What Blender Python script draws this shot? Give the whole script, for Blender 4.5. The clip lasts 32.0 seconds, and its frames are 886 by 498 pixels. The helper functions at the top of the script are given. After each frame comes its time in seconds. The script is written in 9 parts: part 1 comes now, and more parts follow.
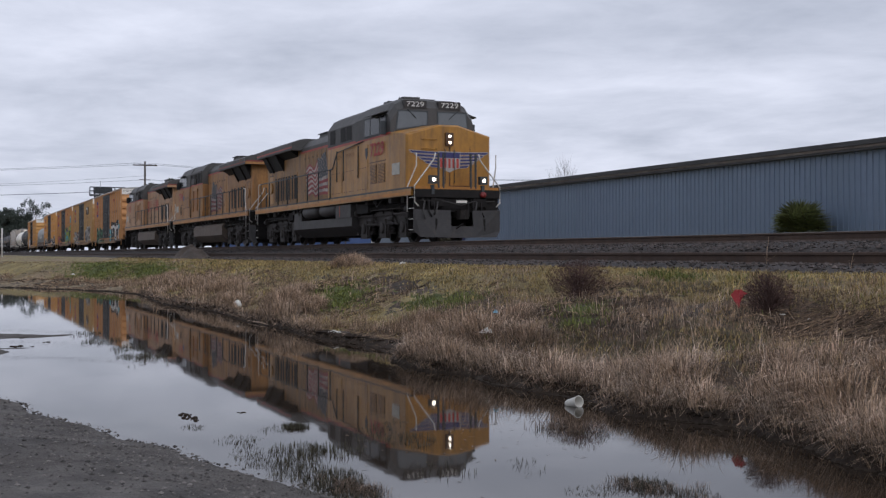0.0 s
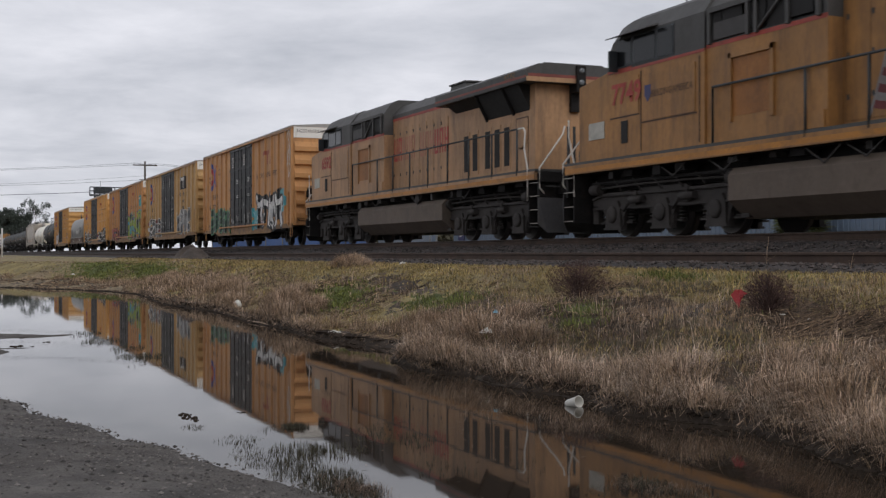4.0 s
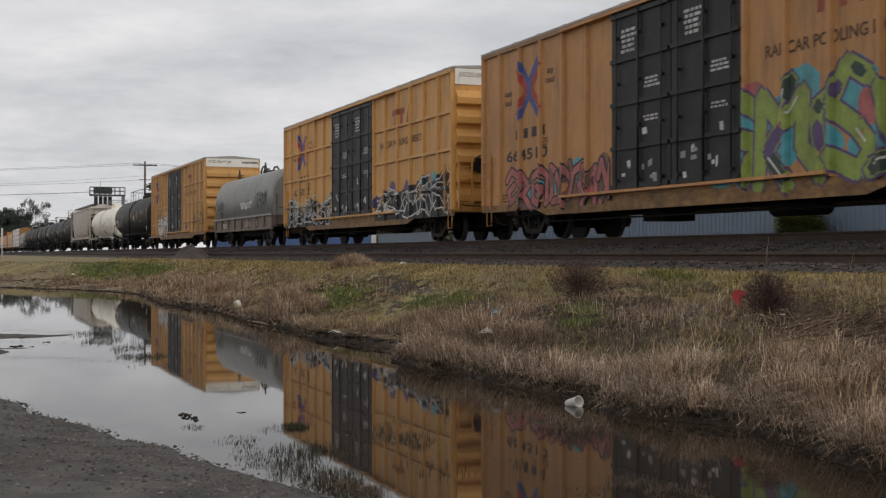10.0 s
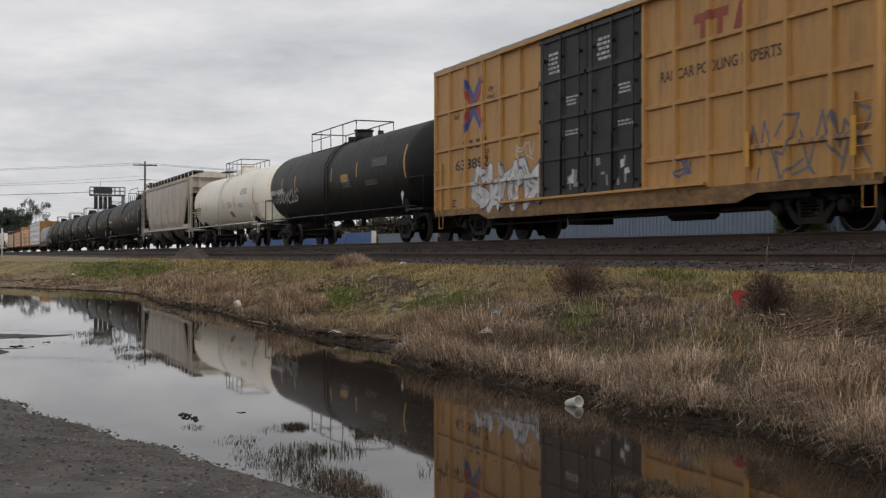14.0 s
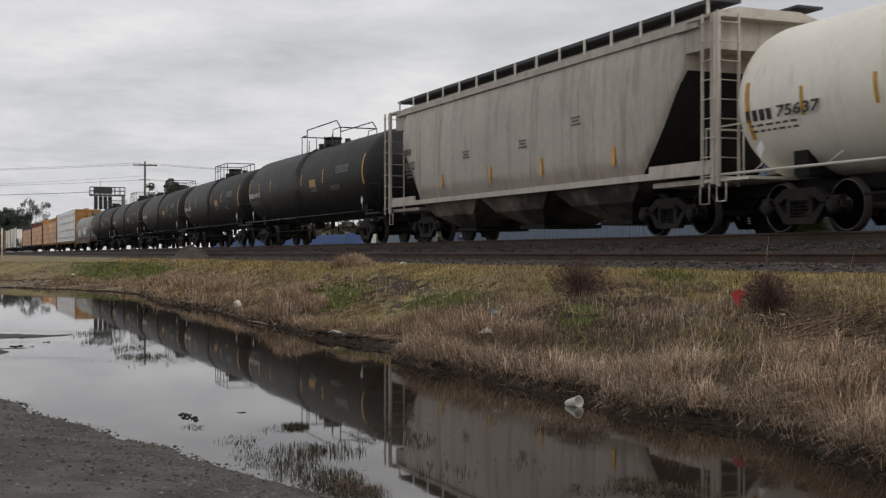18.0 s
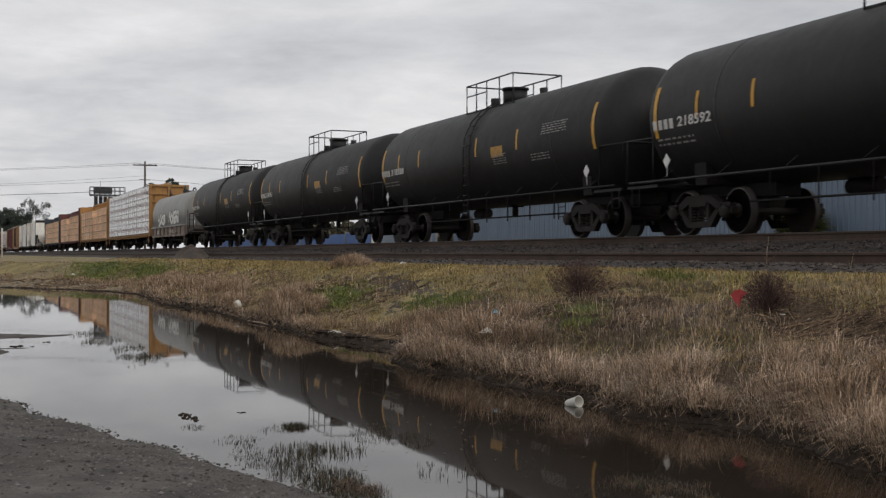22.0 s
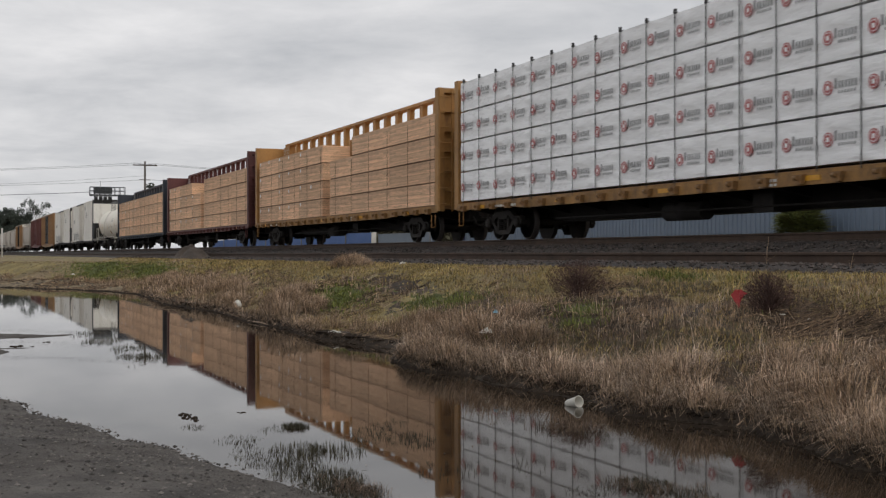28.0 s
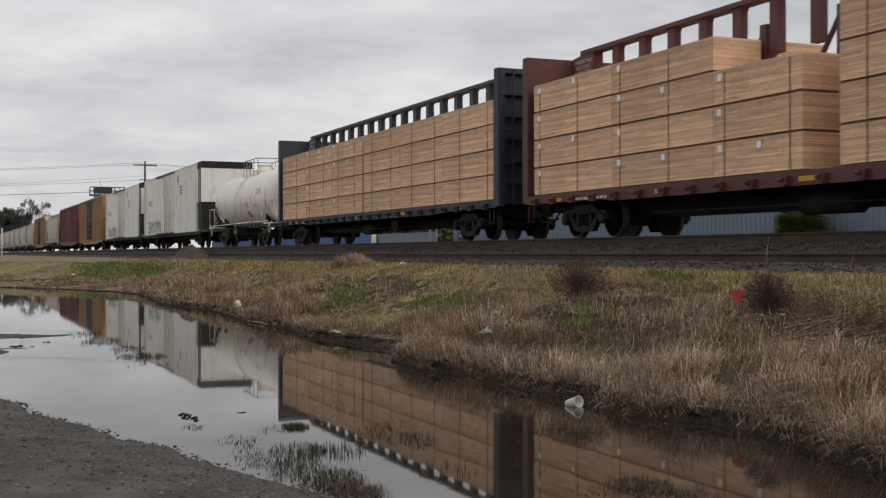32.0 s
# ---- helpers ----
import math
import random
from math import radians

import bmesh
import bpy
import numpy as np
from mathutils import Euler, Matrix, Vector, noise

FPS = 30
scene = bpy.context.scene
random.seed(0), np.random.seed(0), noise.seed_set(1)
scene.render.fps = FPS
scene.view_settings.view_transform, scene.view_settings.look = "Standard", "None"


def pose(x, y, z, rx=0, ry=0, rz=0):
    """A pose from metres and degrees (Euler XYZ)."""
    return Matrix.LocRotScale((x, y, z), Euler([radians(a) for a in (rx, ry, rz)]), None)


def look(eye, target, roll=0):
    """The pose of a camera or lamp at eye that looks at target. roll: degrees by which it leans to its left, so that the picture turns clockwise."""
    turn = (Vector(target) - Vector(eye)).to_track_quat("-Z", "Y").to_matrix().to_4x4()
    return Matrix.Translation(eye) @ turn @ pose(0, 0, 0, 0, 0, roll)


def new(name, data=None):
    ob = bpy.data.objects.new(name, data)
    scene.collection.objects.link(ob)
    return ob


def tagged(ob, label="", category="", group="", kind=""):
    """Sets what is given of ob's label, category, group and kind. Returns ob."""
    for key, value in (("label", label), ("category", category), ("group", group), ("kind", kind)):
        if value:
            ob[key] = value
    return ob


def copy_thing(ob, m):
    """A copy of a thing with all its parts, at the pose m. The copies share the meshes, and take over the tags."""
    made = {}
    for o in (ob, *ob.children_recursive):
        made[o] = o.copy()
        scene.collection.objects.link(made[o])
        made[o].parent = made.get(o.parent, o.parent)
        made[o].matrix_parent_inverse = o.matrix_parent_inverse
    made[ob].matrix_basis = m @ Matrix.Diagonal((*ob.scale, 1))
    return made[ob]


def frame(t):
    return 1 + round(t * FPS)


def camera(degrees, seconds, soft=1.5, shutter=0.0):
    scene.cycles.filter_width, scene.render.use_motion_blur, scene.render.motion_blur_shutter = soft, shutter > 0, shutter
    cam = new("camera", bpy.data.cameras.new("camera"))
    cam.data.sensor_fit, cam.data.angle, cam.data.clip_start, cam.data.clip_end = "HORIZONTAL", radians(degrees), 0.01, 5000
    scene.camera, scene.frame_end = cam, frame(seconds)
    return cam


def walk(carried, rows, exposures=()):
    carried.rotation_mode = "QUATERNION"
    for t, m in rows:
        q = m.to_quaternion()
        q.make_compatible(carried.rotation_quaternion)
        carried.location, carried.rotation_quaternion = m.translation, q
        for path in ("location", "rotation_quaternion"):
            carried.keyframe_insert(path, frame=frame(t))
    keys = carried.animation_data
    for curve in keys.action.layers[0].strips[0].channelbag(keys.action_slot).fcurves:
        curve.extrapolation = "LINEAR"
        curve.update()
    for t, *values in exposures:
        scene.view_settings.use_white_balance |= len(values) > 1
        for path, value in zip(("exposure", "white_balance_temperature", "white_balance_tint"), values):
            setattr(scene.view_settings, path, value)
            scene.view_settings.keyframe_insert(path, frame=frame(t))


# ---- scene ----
# Axes: the track runs along x (the train travels towards +x), y points from the camera to the track, z = 0 is the water.
RAIL = 1.575          # top of the main line's rails
TRACK_Y = 15.22       # middle of the main line
SIDING_Y = 10.75      # middle of the lower siding in front of it
EYE = pose(0, 0, 1.185, 90.2275, 0, 67.523)
cam = camera(40.18, 32.0, soft=1.3, shutter=0.14)
walk(cam, [(0.0, EYE), (32.0, EYE)],
     exposures=[(0.0, 0.03, 5780, 14.5), (2.5, 0.03, 5880, 14.5), (6.0, 0.0, 6500, 10.5), (32.0, 0.0, 6500, 10.5)])

# ---- light: an overcast sky and a wide, weak sun behind the clouds ----
world = bpy.data.worlds.new("overcast")
scene.world = world
world.use_nodes = True
wt = world.node_tree
for n in list(wt.nodes):
    wt.nodes.remove(n)


def wnode(kind, **kw):
    n = wt.nodes.new(kind)
    for k, v in kw.items():
        n.inputs[k].default_value = v
    return n


sky = wt.nodes.new("ShaderNodeTexSky")
sky.sky_type, sky.sun_disc = "NISHITA", False
sky.sun_elevation, sky.sun_rotation = radians(35), radians(80)
sky.air_density, sky.dust_density = 1.0, 3.0
coord = wt.nodes.new("ShaderNodeTexCoord")
sep = wt.nodes.new("ShaderNodeSeparateXYZ")
wt.links.new(coord.outputs["Generated"], sep.inputs[0])
# clouds lie on a flat layer: divide the direction by its height
hi = wt.nodes.new("ShaderNodeMath")
hi.operation = "MAXIMUM"
hi.inputs[1].default_value = 0.0
wt.links.new(sep.outputs["Z"], hi.inputs[0])
ad = wt.nodes.new("ShaderNodeMath")
ad.operation = "ADD"
ad.inputs[1].default_value = 0.10
wt.links.new(hi.outputs[0], ad.inputs[0])
flat = wt.nodes.new("ShaderNodeVectorMath")
flat.operation = "DIVIDE"
comb = wt.nodes.new("ShaderNodeCombineXYZ")
for k in "XYZ":
    wt.links.new(ad.outputs[0], comb.inputs[k])
wt.links.new(coord.outputs["Generated"], flat.inputs[0])
wt.links.new(comb.outputs[0], flat.inputs[1])
noise_a = wnode("ShaderNodeTexNoise", Scale=0.75, Detail=7.0, Roughness=0.55, Distortion=0.6)
noise_b = wnode("ShaderNodeTexNoise", Scale=2.6, Detail=6.0, Roughness=0.6, Distortion=0.3)
for n in (noise_a, noise_b):
    wt.links.new(flat.outputs[0], n.inputs["Vector"])
addn = wt.nodes.new("ShaderNodeMath")
addn.operation = "MULTIPLY_ADD"
addn.inputs[1].default_value = 0.45
wt.links.new(noise_b.outputs["Fac"], addn.inputs[0])
wt.links.new(noise_a.outputs["Fac"], addn.inputs[2])
cloud = wt.nodes.new("ShaderNodeValToRGB")
cloud.color_ramp.elements[0].position, cloud.color_ramp.elements[0].color = 0.48, (0.50, 0.515, 0.54, 1)
cloud.color_ramp.elements[1].position, cloud.color_ramp.elements[1].color = 0.95, (0.84, 0.835, 0.84, 1)
wt.links.new(addn.outputs[0], cloud.inputs[0])
scl = wt.nodes.new("ShaderNodeVectorMath")
scl.operation = "SCALE"
scl.inputs["Scale"].default_value = 0.05
wt.links.new(sky.outputs[0], scl.inputs[0])
mixw = wt.nodes.new("ShaderNodeMix")
mixw.data_type = "RGBA"
mixw.inputs["Factor"].default_value = 0.94
wt.links.new(scl.outputs[0], mixw.inputs["A"])
wt.links.new(cloud.outputs[0], mixw.inputs["B"])
bg = wnode("ShaderNodeBackground", Strength=1.0)
wt.links.new(mixw.outputs["Result"], bg.inputs[0])
wout = wt.nodes.new("ShaderNodeOutputWorld")
wt.links.new(bg.outputs[0], wout.inputs[0])

sun = new("sun", bpy.data.lights.new("sun", "SUN"))
sun.data.energy, sun.data.angle, sun.data.color = 0.65, radians(30), (1.0, 0.96, 0.9)
sun.matrix_world = look((70, 12, 50), (0, 0, 0))
# ---- materials ----
def material(name, color, rough=0.6, metal=0.0, vary=0.25, scale=1.5, dirt=None, dirt_amount=0.0, streak=1.0, bump=0.0, bump_scale=40.0, island=0.0, spec=0.5, per_object=0.0, second=None, second_scale=0.4, second_edge=0.5):
    """A surface: base colour varied at two scales, streaked dirt, fine relief. island / per_object: how far pieces differ."""
    m = bpy.data.materials.new(name)
    m.use_nodes = True
    t = m.node_tree
    p = t.nodes["Principled BSDF"]
    link = t.links.new
    co = t.nodes.new("ShaderNodeTexCoord")

    def nz(s, detail=5.0, vec=None, rgh=0.6):
        n = t.nodes.new("ShaderNodeTexNoise")
        n.inputs["Scale"].default_value, n.inputs["Detail"].default_value, n.inputs["Roughness"].default_value = s, detail, rgh
        link(vec or co.outputs["Object"], n.inputs["Vector"])
        return n.outputs["Fac"]

    def mix(fac, a, b, blend="MIX"):
        n = t.nodes.new("ShaderNodeMix")
        n.data_type, n.blend_type = "RGBA", blend
        for sock, val in (("Factor", fac), ("A", a), ("B", b)):
            if isinstance(val, (int, float)):
                n.inputs[sock].default_value = val
            elif isinstance(val, tuple):
                n.inputs[sock].default_value = (*val[:3], 1)
            else:
                link(val, n.inputs[sock])
        return n.outputs["Result"]

    def ramp(val, lo, hi):
        n = t.nodes.new("ShaderNodeMapRange")
        n.inputs["From Min"].default_value, n.inputs["From Max"].default_value = lo, hi
        link(val, n.inputs["Value"])
        return n.outputs["Result"]

    col = color
    if second:
        col = mix(ramp(nz(second_scale, 6.0), second_edge - 0.08, second_edge + 0.08), color, second)
    dark = tuple(c * (1 - vary) for c in color)
    lite = tuple(min(1, c * (1 + vary)) for c in color)
    if second:
        v = mix(ramp(nz(scale), 0.3, 0.7), (1 - vary,) * 3, (1 + vary,) * 3)
        col = mix(1.0, col, v, "MULTIPLY")
    else:
        col = mix(ramp(nz(scale), 0.3, 0.7), dark, lite)
    v = mix(ramp(nz(scale * 14), 0.3, 0.7), (1 - vary * 0.5,) * 3, (1 + vary * 0.5,) * 3)
    col = mix(1.0, col, v, "MULTIPLY")
    if island:
        g = t.nodes.new("ShaderNodeNewGeometry")
        v = mix(g.outputs["Random Per Island"], (1 - island,) * 3, (1 + island,) * 3)
        col = mix(1.0, col, v, "MULTIPLY")
    if per_object:
        g = t.nodes.new("ShaderNodeObjectInfo")
        v = mix(g.outputs["Random"], (1 - per_object,) * 3, (1 + per_object,) * 3)
        col = mix(1.0, col, v, "MULTIPLY")
    if dirt:
        mp = t.nodes.new("ShaderNodeMapping")
        mp.inputs["Scale"].default_value = (1, 1, 1 / max(streak, 0.01))
        link(co.outputs["Object"], mp.inputs["Vector"])
        d = ramp(nz(3.0, 8.0, mp.outputs[0], 0.7), 0.62 - 0.3 * dirt_amount, 0.80 - 0.15 * dirt_amount)
        sc = t.nodes.new("ShaderNodeMath")
        sc.operation = "MULTIPLY"
        sc.inputs[1].default_value = min(1.0, 0.45 + 0.5 * dirt_amount)
        link(d, sc.inputs[0])
        col = mix(sc.outputs[0], col, dirt)
    link(col, p.inputs["Base Color"])
    r = t.nodes.new("ShaderNodeMapRange")
    r.inputs["To Min"].default_value, r.inputs["To Max"].default_value = max(0.02, rough - 0.12), min(1, rough + 0.12)
    link(nz(scale * 5), r.inputs["Value"])
    link(r.outputs[0], p.inputs["Roughness"])
    p.inputs["Metallic"].default_value = metal
    p.inputs["Specular IOR Level"].default_value = spec
    if bump:
        b = t.nodes.new("ShaderNodeBump")
        b.inputs["Strength"].default_value, b.inputs["Distance"].default_value = min(1.0, bump), 0.02
        link(nz(bump_scale, 6.0), b.inputs["Height"])
        link(b.outputs[0], p.inputs["Normal"])
    return m


RUST, SOOT, DUST = (0.13, 0.06, 0.03), (0.02, 0.018, 0.016), (0.22, 0.17, 0.12)
M = {}
M["box_tan"] = material("box_tan", (0.49, 0.295, 0.11), 0.55, vary=0.12, scale=0.5, dirt=(0.19, 0.12, 0.06), dirt_amount=0.52, streak=8, bump=0.06, bump_scale=12)
M["box_orange"] = material("box_orange", (0.52, 0.255, 0.088), 0.55, vary=0.12, scale=0.5, dirt=(0.19, 0.09, 0.045), dirt_amount=0.52, streak=8, bump=0.06, bump_scale=12)
M["box_golden"] = material("box_golden", (0.65, 0.335, 0.090), 0.5, vary=0.10, scale=0.5, dirt=(0.22, 0.12, 0.05), dirt_amount=0.44, streak=8, bump=0.05, bump_scale=12)
M["box_amber"] = material("box_amber", (0.52, 0.272, 0.076), 0.5, vary=0.10, scale=0.5, dirt=(0.20, 0.11, 0.048), dirt_amount=0.44, streak=8, bump=0.05, bump_scale=12)
M["sill_rust"] = material("sill_rust", (0.30, 0.16, 0.055), 0.65, vary=0.3, scale=0.7, dirt=(0.06, 0.035, 0.022), dirt_amount=0.75, streak=0.6)
M["maroon"] = material("maroon", (0.13, 0.035, 0.03), 0.6, vary=0.2, scale=0.6, dirt=(0.06, 0.03, 0.025), dirt_amount=0.3, streak=4)
M["brown_box"] = material("brown_box", (0.30, 0.165, 0.07), 0.6, vary=0.15, scale=0.6, dirt=(0.12, 0.07, 0.04), dirt_amount=0.35, streak=4)
M["black_door"] = material("black_door", (0.014, 0.014, 0.015), 0.5, vary=0.3, scale=0.7, dirt=(0.05, 0.04, 0.033), dirt_amount=0.22, streak=3, spec=0.35)
M["white_band"] = material("white_band", (0.80, 0.77, 0.70), 0.5, vary=0.06, scale=0.7, dirt=(0.40, 0.32, 0.22), dirt_amount=0.22, streak=4)
M["roof_grey"] = material("roof_grey", (0.35, 0.33, 0.30), 0.5, vary=0.15, dirt=RUST, dirt_amount=0.3)
M["under"] = material("under", (0.012, 0.010, 0.009), 0.8, vary=0.35, scale=2, dirt=(0.034, 0.026, 0.02), dirt_amount=0.25, spec=0.3)
M["truck_steel"] = material("truck_steel", (0.015, 0.012, 0.010), 0.75, vary=0.35, scale=2.5, dirt=(0.040, 0.029, 0.022), dirt_amount=0.35, bump=0.15, spec=0.3)
M["wheel_steel"] = material("wheel_steel", (0.024, 0.017, 0.014), 0.65, vary=0.3, scale=3, dirt=(0.05, 0.03, 0.02), dirt_amount=0.3)
M["bright_steel"] = material("bright_steel", (0.11, 0.10, 0.095), 0.5, metal=0.6, vary=0.3, scale=3)
M["tank_black"] = material("tank_black", (0.0145, 0.0138, 0.0135), 0.56, vary=0.3, scale=0.5, dirt=(0.034, 0.029, 0.025), dirt_amount=0.3, streak=5, spec=0.32)
M["tank_white"] = material("tank_white", (0.88, 0.83, 0.72), 0.42, vary=0.06, scale=0.4, dirt=(0.50, 0.40, 0.28), dirt_amount=0.18, streak=5)
M["hopper_grey"] = material("hopper_grey", (0.51, 0.46, 0.40), 0.6, vary=0.14, scale=0.4, dirt=(0.21, 0.155, 0.115), dirt_amount=0.46, streak=8)
M["coil_grey"] = material("coil_grey", (0.285, 0.285, 0.27), 0.55, vary=0.10, scale=0.4, dirt=(0.16, 0.145, 0.125), dirt_amount=0.35, streak=5)
M["coil_brown"] = material("coil_brown", (0.20, 0.155, 0.125), 0.7, vary=0.2, scale=0.6, dirt=(0.17, 0.075, 0.035), dirt_amount=0.4, streak=2)
M["reefer_white"] = material("reefer_white", (0.80, 0.775, 0.71), 0.5, vary=0.07, scale=0.4, dirt=(0.34, 0.26, 0.18), dirt_amount=0.42, streak=4)
M["beam_yellow"] = material("beam_yellow", (0.37, 0.19, 0.055), 0.6, vary=0.15, scale=0.8, dirt=(0.13, 0.07, 0.04), dirt_amount=0.4, streak=3)
M["beam_maroon"] = material("beam_maroon", (0.10, 0.030, 0.028), 0.6, vary=0.2, scale=0.8, dirt=(0.05, 0.03, 0.025), dirt_amount=0.4, streak=3)
M["beam_blue"] = material("beam_blue", (0.025, 0.032, 0.045), 0.6, vary=0.2, scale=0.8, dirt=(0.05, 0.04, 0.035), dirt_amount=0.35, streak=3)
M["loco_yellow"] = material("loco_yellow", (0.38, 0.178, 0.020), 0.45, vary=0.2, scale=0.6, dirt=(0.085, 0.046, 0.022), dirt_amount=0.50, streak=6, bump=0.03, bump_scale=10)
M["loco_faded"] = material("loco_faded", (0.33, 0.158, 0.044), 0.6, vary=0.22, scale=0.6, dirt=(0.085, 0.048, 0.03), dirt_amount=0.5, streak=6, bump=0.03, bump_scale=10)
M["loco_pale"] = material("loco_pale", (0.41, 0.232, 0.112), 0.6, vary=0.2, scale=0.6, dirt=(0.12, 0.075, 0.05), dirt_amount=0.5, streak=6, bump=0.03, bump_scale=10)
M["loco_grey"] = material("loco_grey", (0.058, 0.055, 0.051), 0.6, vary=0.2, scale=0.8, dirt=(0.035, 0.03, 0.027), dirt_amount=0.35, streak=3)
M["tank_grey"] = material("tank_grey", (0.037, 0.033, 0.030), 0.6, vary=0.18, scale=0.8, dirt=(0.04, 0.033, 0.028), dirt_amount=0.3, streak=3)
M["stripe_red"] = material("stripe_red", (0.34, 0.05, 0.03), 0.55, vary=0.25, dirt=(0.14, 0.07, 0.04), dirt_amount=0.35, streak=4)
M["stripe_orange"] = material("stripe_orange", (0.44, 0.18, 0.02), 0.55, vary=0.2, dirt=(0.10, 0.06, 0.03), dirt_amount=0.5)
M["stripe_dull"] = material("stripe_dull", (0.22, 0.05, 0.035), 0.6, vary=0.3, dirt=(0.08, 0.06, 0.05), dirt_amount=0.5)
M["frame_dust"] = material("frame_dust", (0.034, 0.028, 0.024), 0.8, vary=0.35, scale=2.0, dirt=(0.018, 0.014, 0.012), dirt_amount=0.45, bump=0.15)
M["plough_steel"] = material("plough_steel", (0.034, 0.031, 0.030), 0.65, vary=0.3, scale=1.6, dirt=(0.075, 0.058, 0.045), dirt_amount=0.35)
M["tread_grey"] = material("tread_grey", (0.30, 0.27, 0.23), 0.6, vary=0.3)
M["bar_ghost"] = material("bar_ghost", (0.34, 0.14, 0.08), 0.6, vary=0.3, scale=2)
M["tank_brown"] = material("tank_brown", (0.115, 0.086, 0.064), 0.7, vary=0.2, scale=0.7, dirt=(0.05, 0.036, 0.028), dirt_amount=0.3, streak=2)
M["plate_grey"] = material("plate_grey", (0.42, 0.40, 0.34), 0.6, vary=0.25, scale=5)
M["rust_orange"] = material("rust_orange", (0.27, 0.105, 0.02), 0.6, vary=0.25, scale=1.5, dirt=(0.09, 0.045, 0.02), dirt_amount=0.45, streak=4)
M["letter_ghost"] = material("letter_ghost", (0.36, 0.045, 0.03), 0.6, vary=0.3, scale=3, dirt=(0.26, 0.12, 0.045), dirt_amount=0.25, streak=3)
M["marker_red"] = material("marker_red", (0.16, 0.012, 0.010), 0.4, vary=0.1)
M["hopper_dirt"] = material("hopper_dirt", (0.20, 0.155, 0.12), 0.75, vary=0.3, scale=0.5, second=(0.03, 0.025, 0.022), second_scale=0.55, second_edge=0.52, dirt=(0.08, 0.06, 0.045), dirt_amount=0.3)
M["letter_faint"] = material("letter_faint", (0.10, 0.085, 0.07), 0.6, vary=0.3)
M["reflect_dull"] = material("reflect_dull", (0.60, 0.31, 0.025), 0.5, vary=0.25, scale=6, dirt=(0.12, 0.08, 0.05), dirt_amount=0.35)
M["turf_pale"] = material("turf_pale", (0.205, 0.155, 0.088), 0.95, vary=0.45, scale=1.6, bump=1.0, bump_scale=30)
M["turf_dull"] = material("turf_dull", (0.215, 0.172, 0.075), 0.95, vary=0.45, scale=1.4, bump=1.0, bump_scale=30)
M["beam_sill"] = material("beam_sill", (0.30, 0.155, 0.045), 0.65, vary=0.3, scale=0.9, dirt=(0.06, 0.04, 0.028), dirt_amount=0.6, streak=1.5)
M["emblem_white"] = material("emblem_white", (0.36, 0.33, 0.30), 0.6, vary=0.2, scale=3)
M["loco_grime"] = material("loco_grime", (0.265, 0.130, 0.024), 0.55, vary=0.25, scale=0.6, dirt=(0.06, 0.036, 0.022), dirt_amount=0.68, streak=6, bump=0.03, bump_scale=10)
M["letter_weak"] = material("letter_weak", (0.21, 0.105, 0.028), 0.6, vary=0.3, scale=3)
M["letter_black"] = material("letter_black", (0.03, 0.025, 0.022), 0.6, vary=0.2)
M["letter_white"] = material("letter_white", (0.62, 0.60, 0.56), 0.6, vary=0.1)
M["letter_red"] = material("letter_red", (0.42, 0.05, 0.035), 0.55, vary=0.2, scale=3)
M["letter_rust"] = material("letter_rust", (0.30, 0.07, 0.035), 0.6, vary=0.2)
M["letter_brown"] = material("letter_brown", (0.085, 0.042, 0.02), 0.6, vary=0.2)
M["mark_blue"] = material("mark_blue", (0.045, 0.075, 0.26), 0.5, vary=0.15)
M["navy"] = material("navy", (0.03, 0.03, 0.12), 0.5, vary=0.15)
M["reflect_yellow"] = material("reflect_yellow", (0.62, 0.30, 0.02), 0.4, vary=0.15)
M["plate_amber"] = material("plate_amber", (0.42, 0.22, 0.02), 0.5, vary=0.3, scale=9, dirt=(0.05, 0.04, 0.03), dirt_amount=0.4)
M["hazard_white"] = material("hazard_white", (0.75, 0.73, 0.7), 0.5, vary=0.1)
M["hand_white"] = material("hand_white", (0.66, 0.62, 0.55), 0.5, vary=0.12)
M["glass_dark"] = material("glass_dark", (0.012, 0.013, 0.014), 0.15, vary=0.2, spec=0.25)
M["glass_sky"] = material("glass_sky", (0.09, 0.10, 0.105), 0.05, vary=0.1, spec=1.0)
M["vent_dark"] = material("vent_dark", (0.012, 0.011, 0.010), 0.8, vary=0.3)
for tone, f, d in (("", 0.86, 0.2), ("_dim", 0.5, 0.3)):
    for hue, rgb in (("flag_blue", (0.055, 0.060, 0.072)), ("flag_red", (0.27, 0.045, 0.045)), ("flag_white", (0.44, 0.37, 0.31))):
        M[hue + tone] = material(hue + tone, tuple(v * f for v in rgb), 0.65, vary=0.25, scale=2, dirt=(0.16, 0.10, 0.05), dirt_amount=d, streak=3)
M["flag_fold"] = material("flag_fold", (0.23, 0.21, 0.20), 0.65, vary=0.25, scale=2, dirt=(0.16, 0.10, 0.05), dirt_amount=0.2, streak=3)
M["lumber"] = material("lumber", (0.74, 0.475, 0.295), 0.75, island=0.20, vary=0.24, scale=0.9, dirt=(0.42, 0.23, 0.12), dirt_amount=0.28, streak=0.3, per_object=0.12)
M["lumber_dark"] = material("lumber_dark", (0.16, 0.088, 0.045), 0.8, vary=0.25)
M["wrap"] = material("wrap", (0.97, 0.97, 0.97), 0.28, vary=0.05, scale=1.2, dirt=(0.70, 0.69, 0.68), dirt_amount=0.2, streak=0.6, bump=1.0, bump_scale=7)
M["wrap_grey"] = material("wrap_grey", (0.33, 0.33, 0.33), 0.6, vary=0.2)
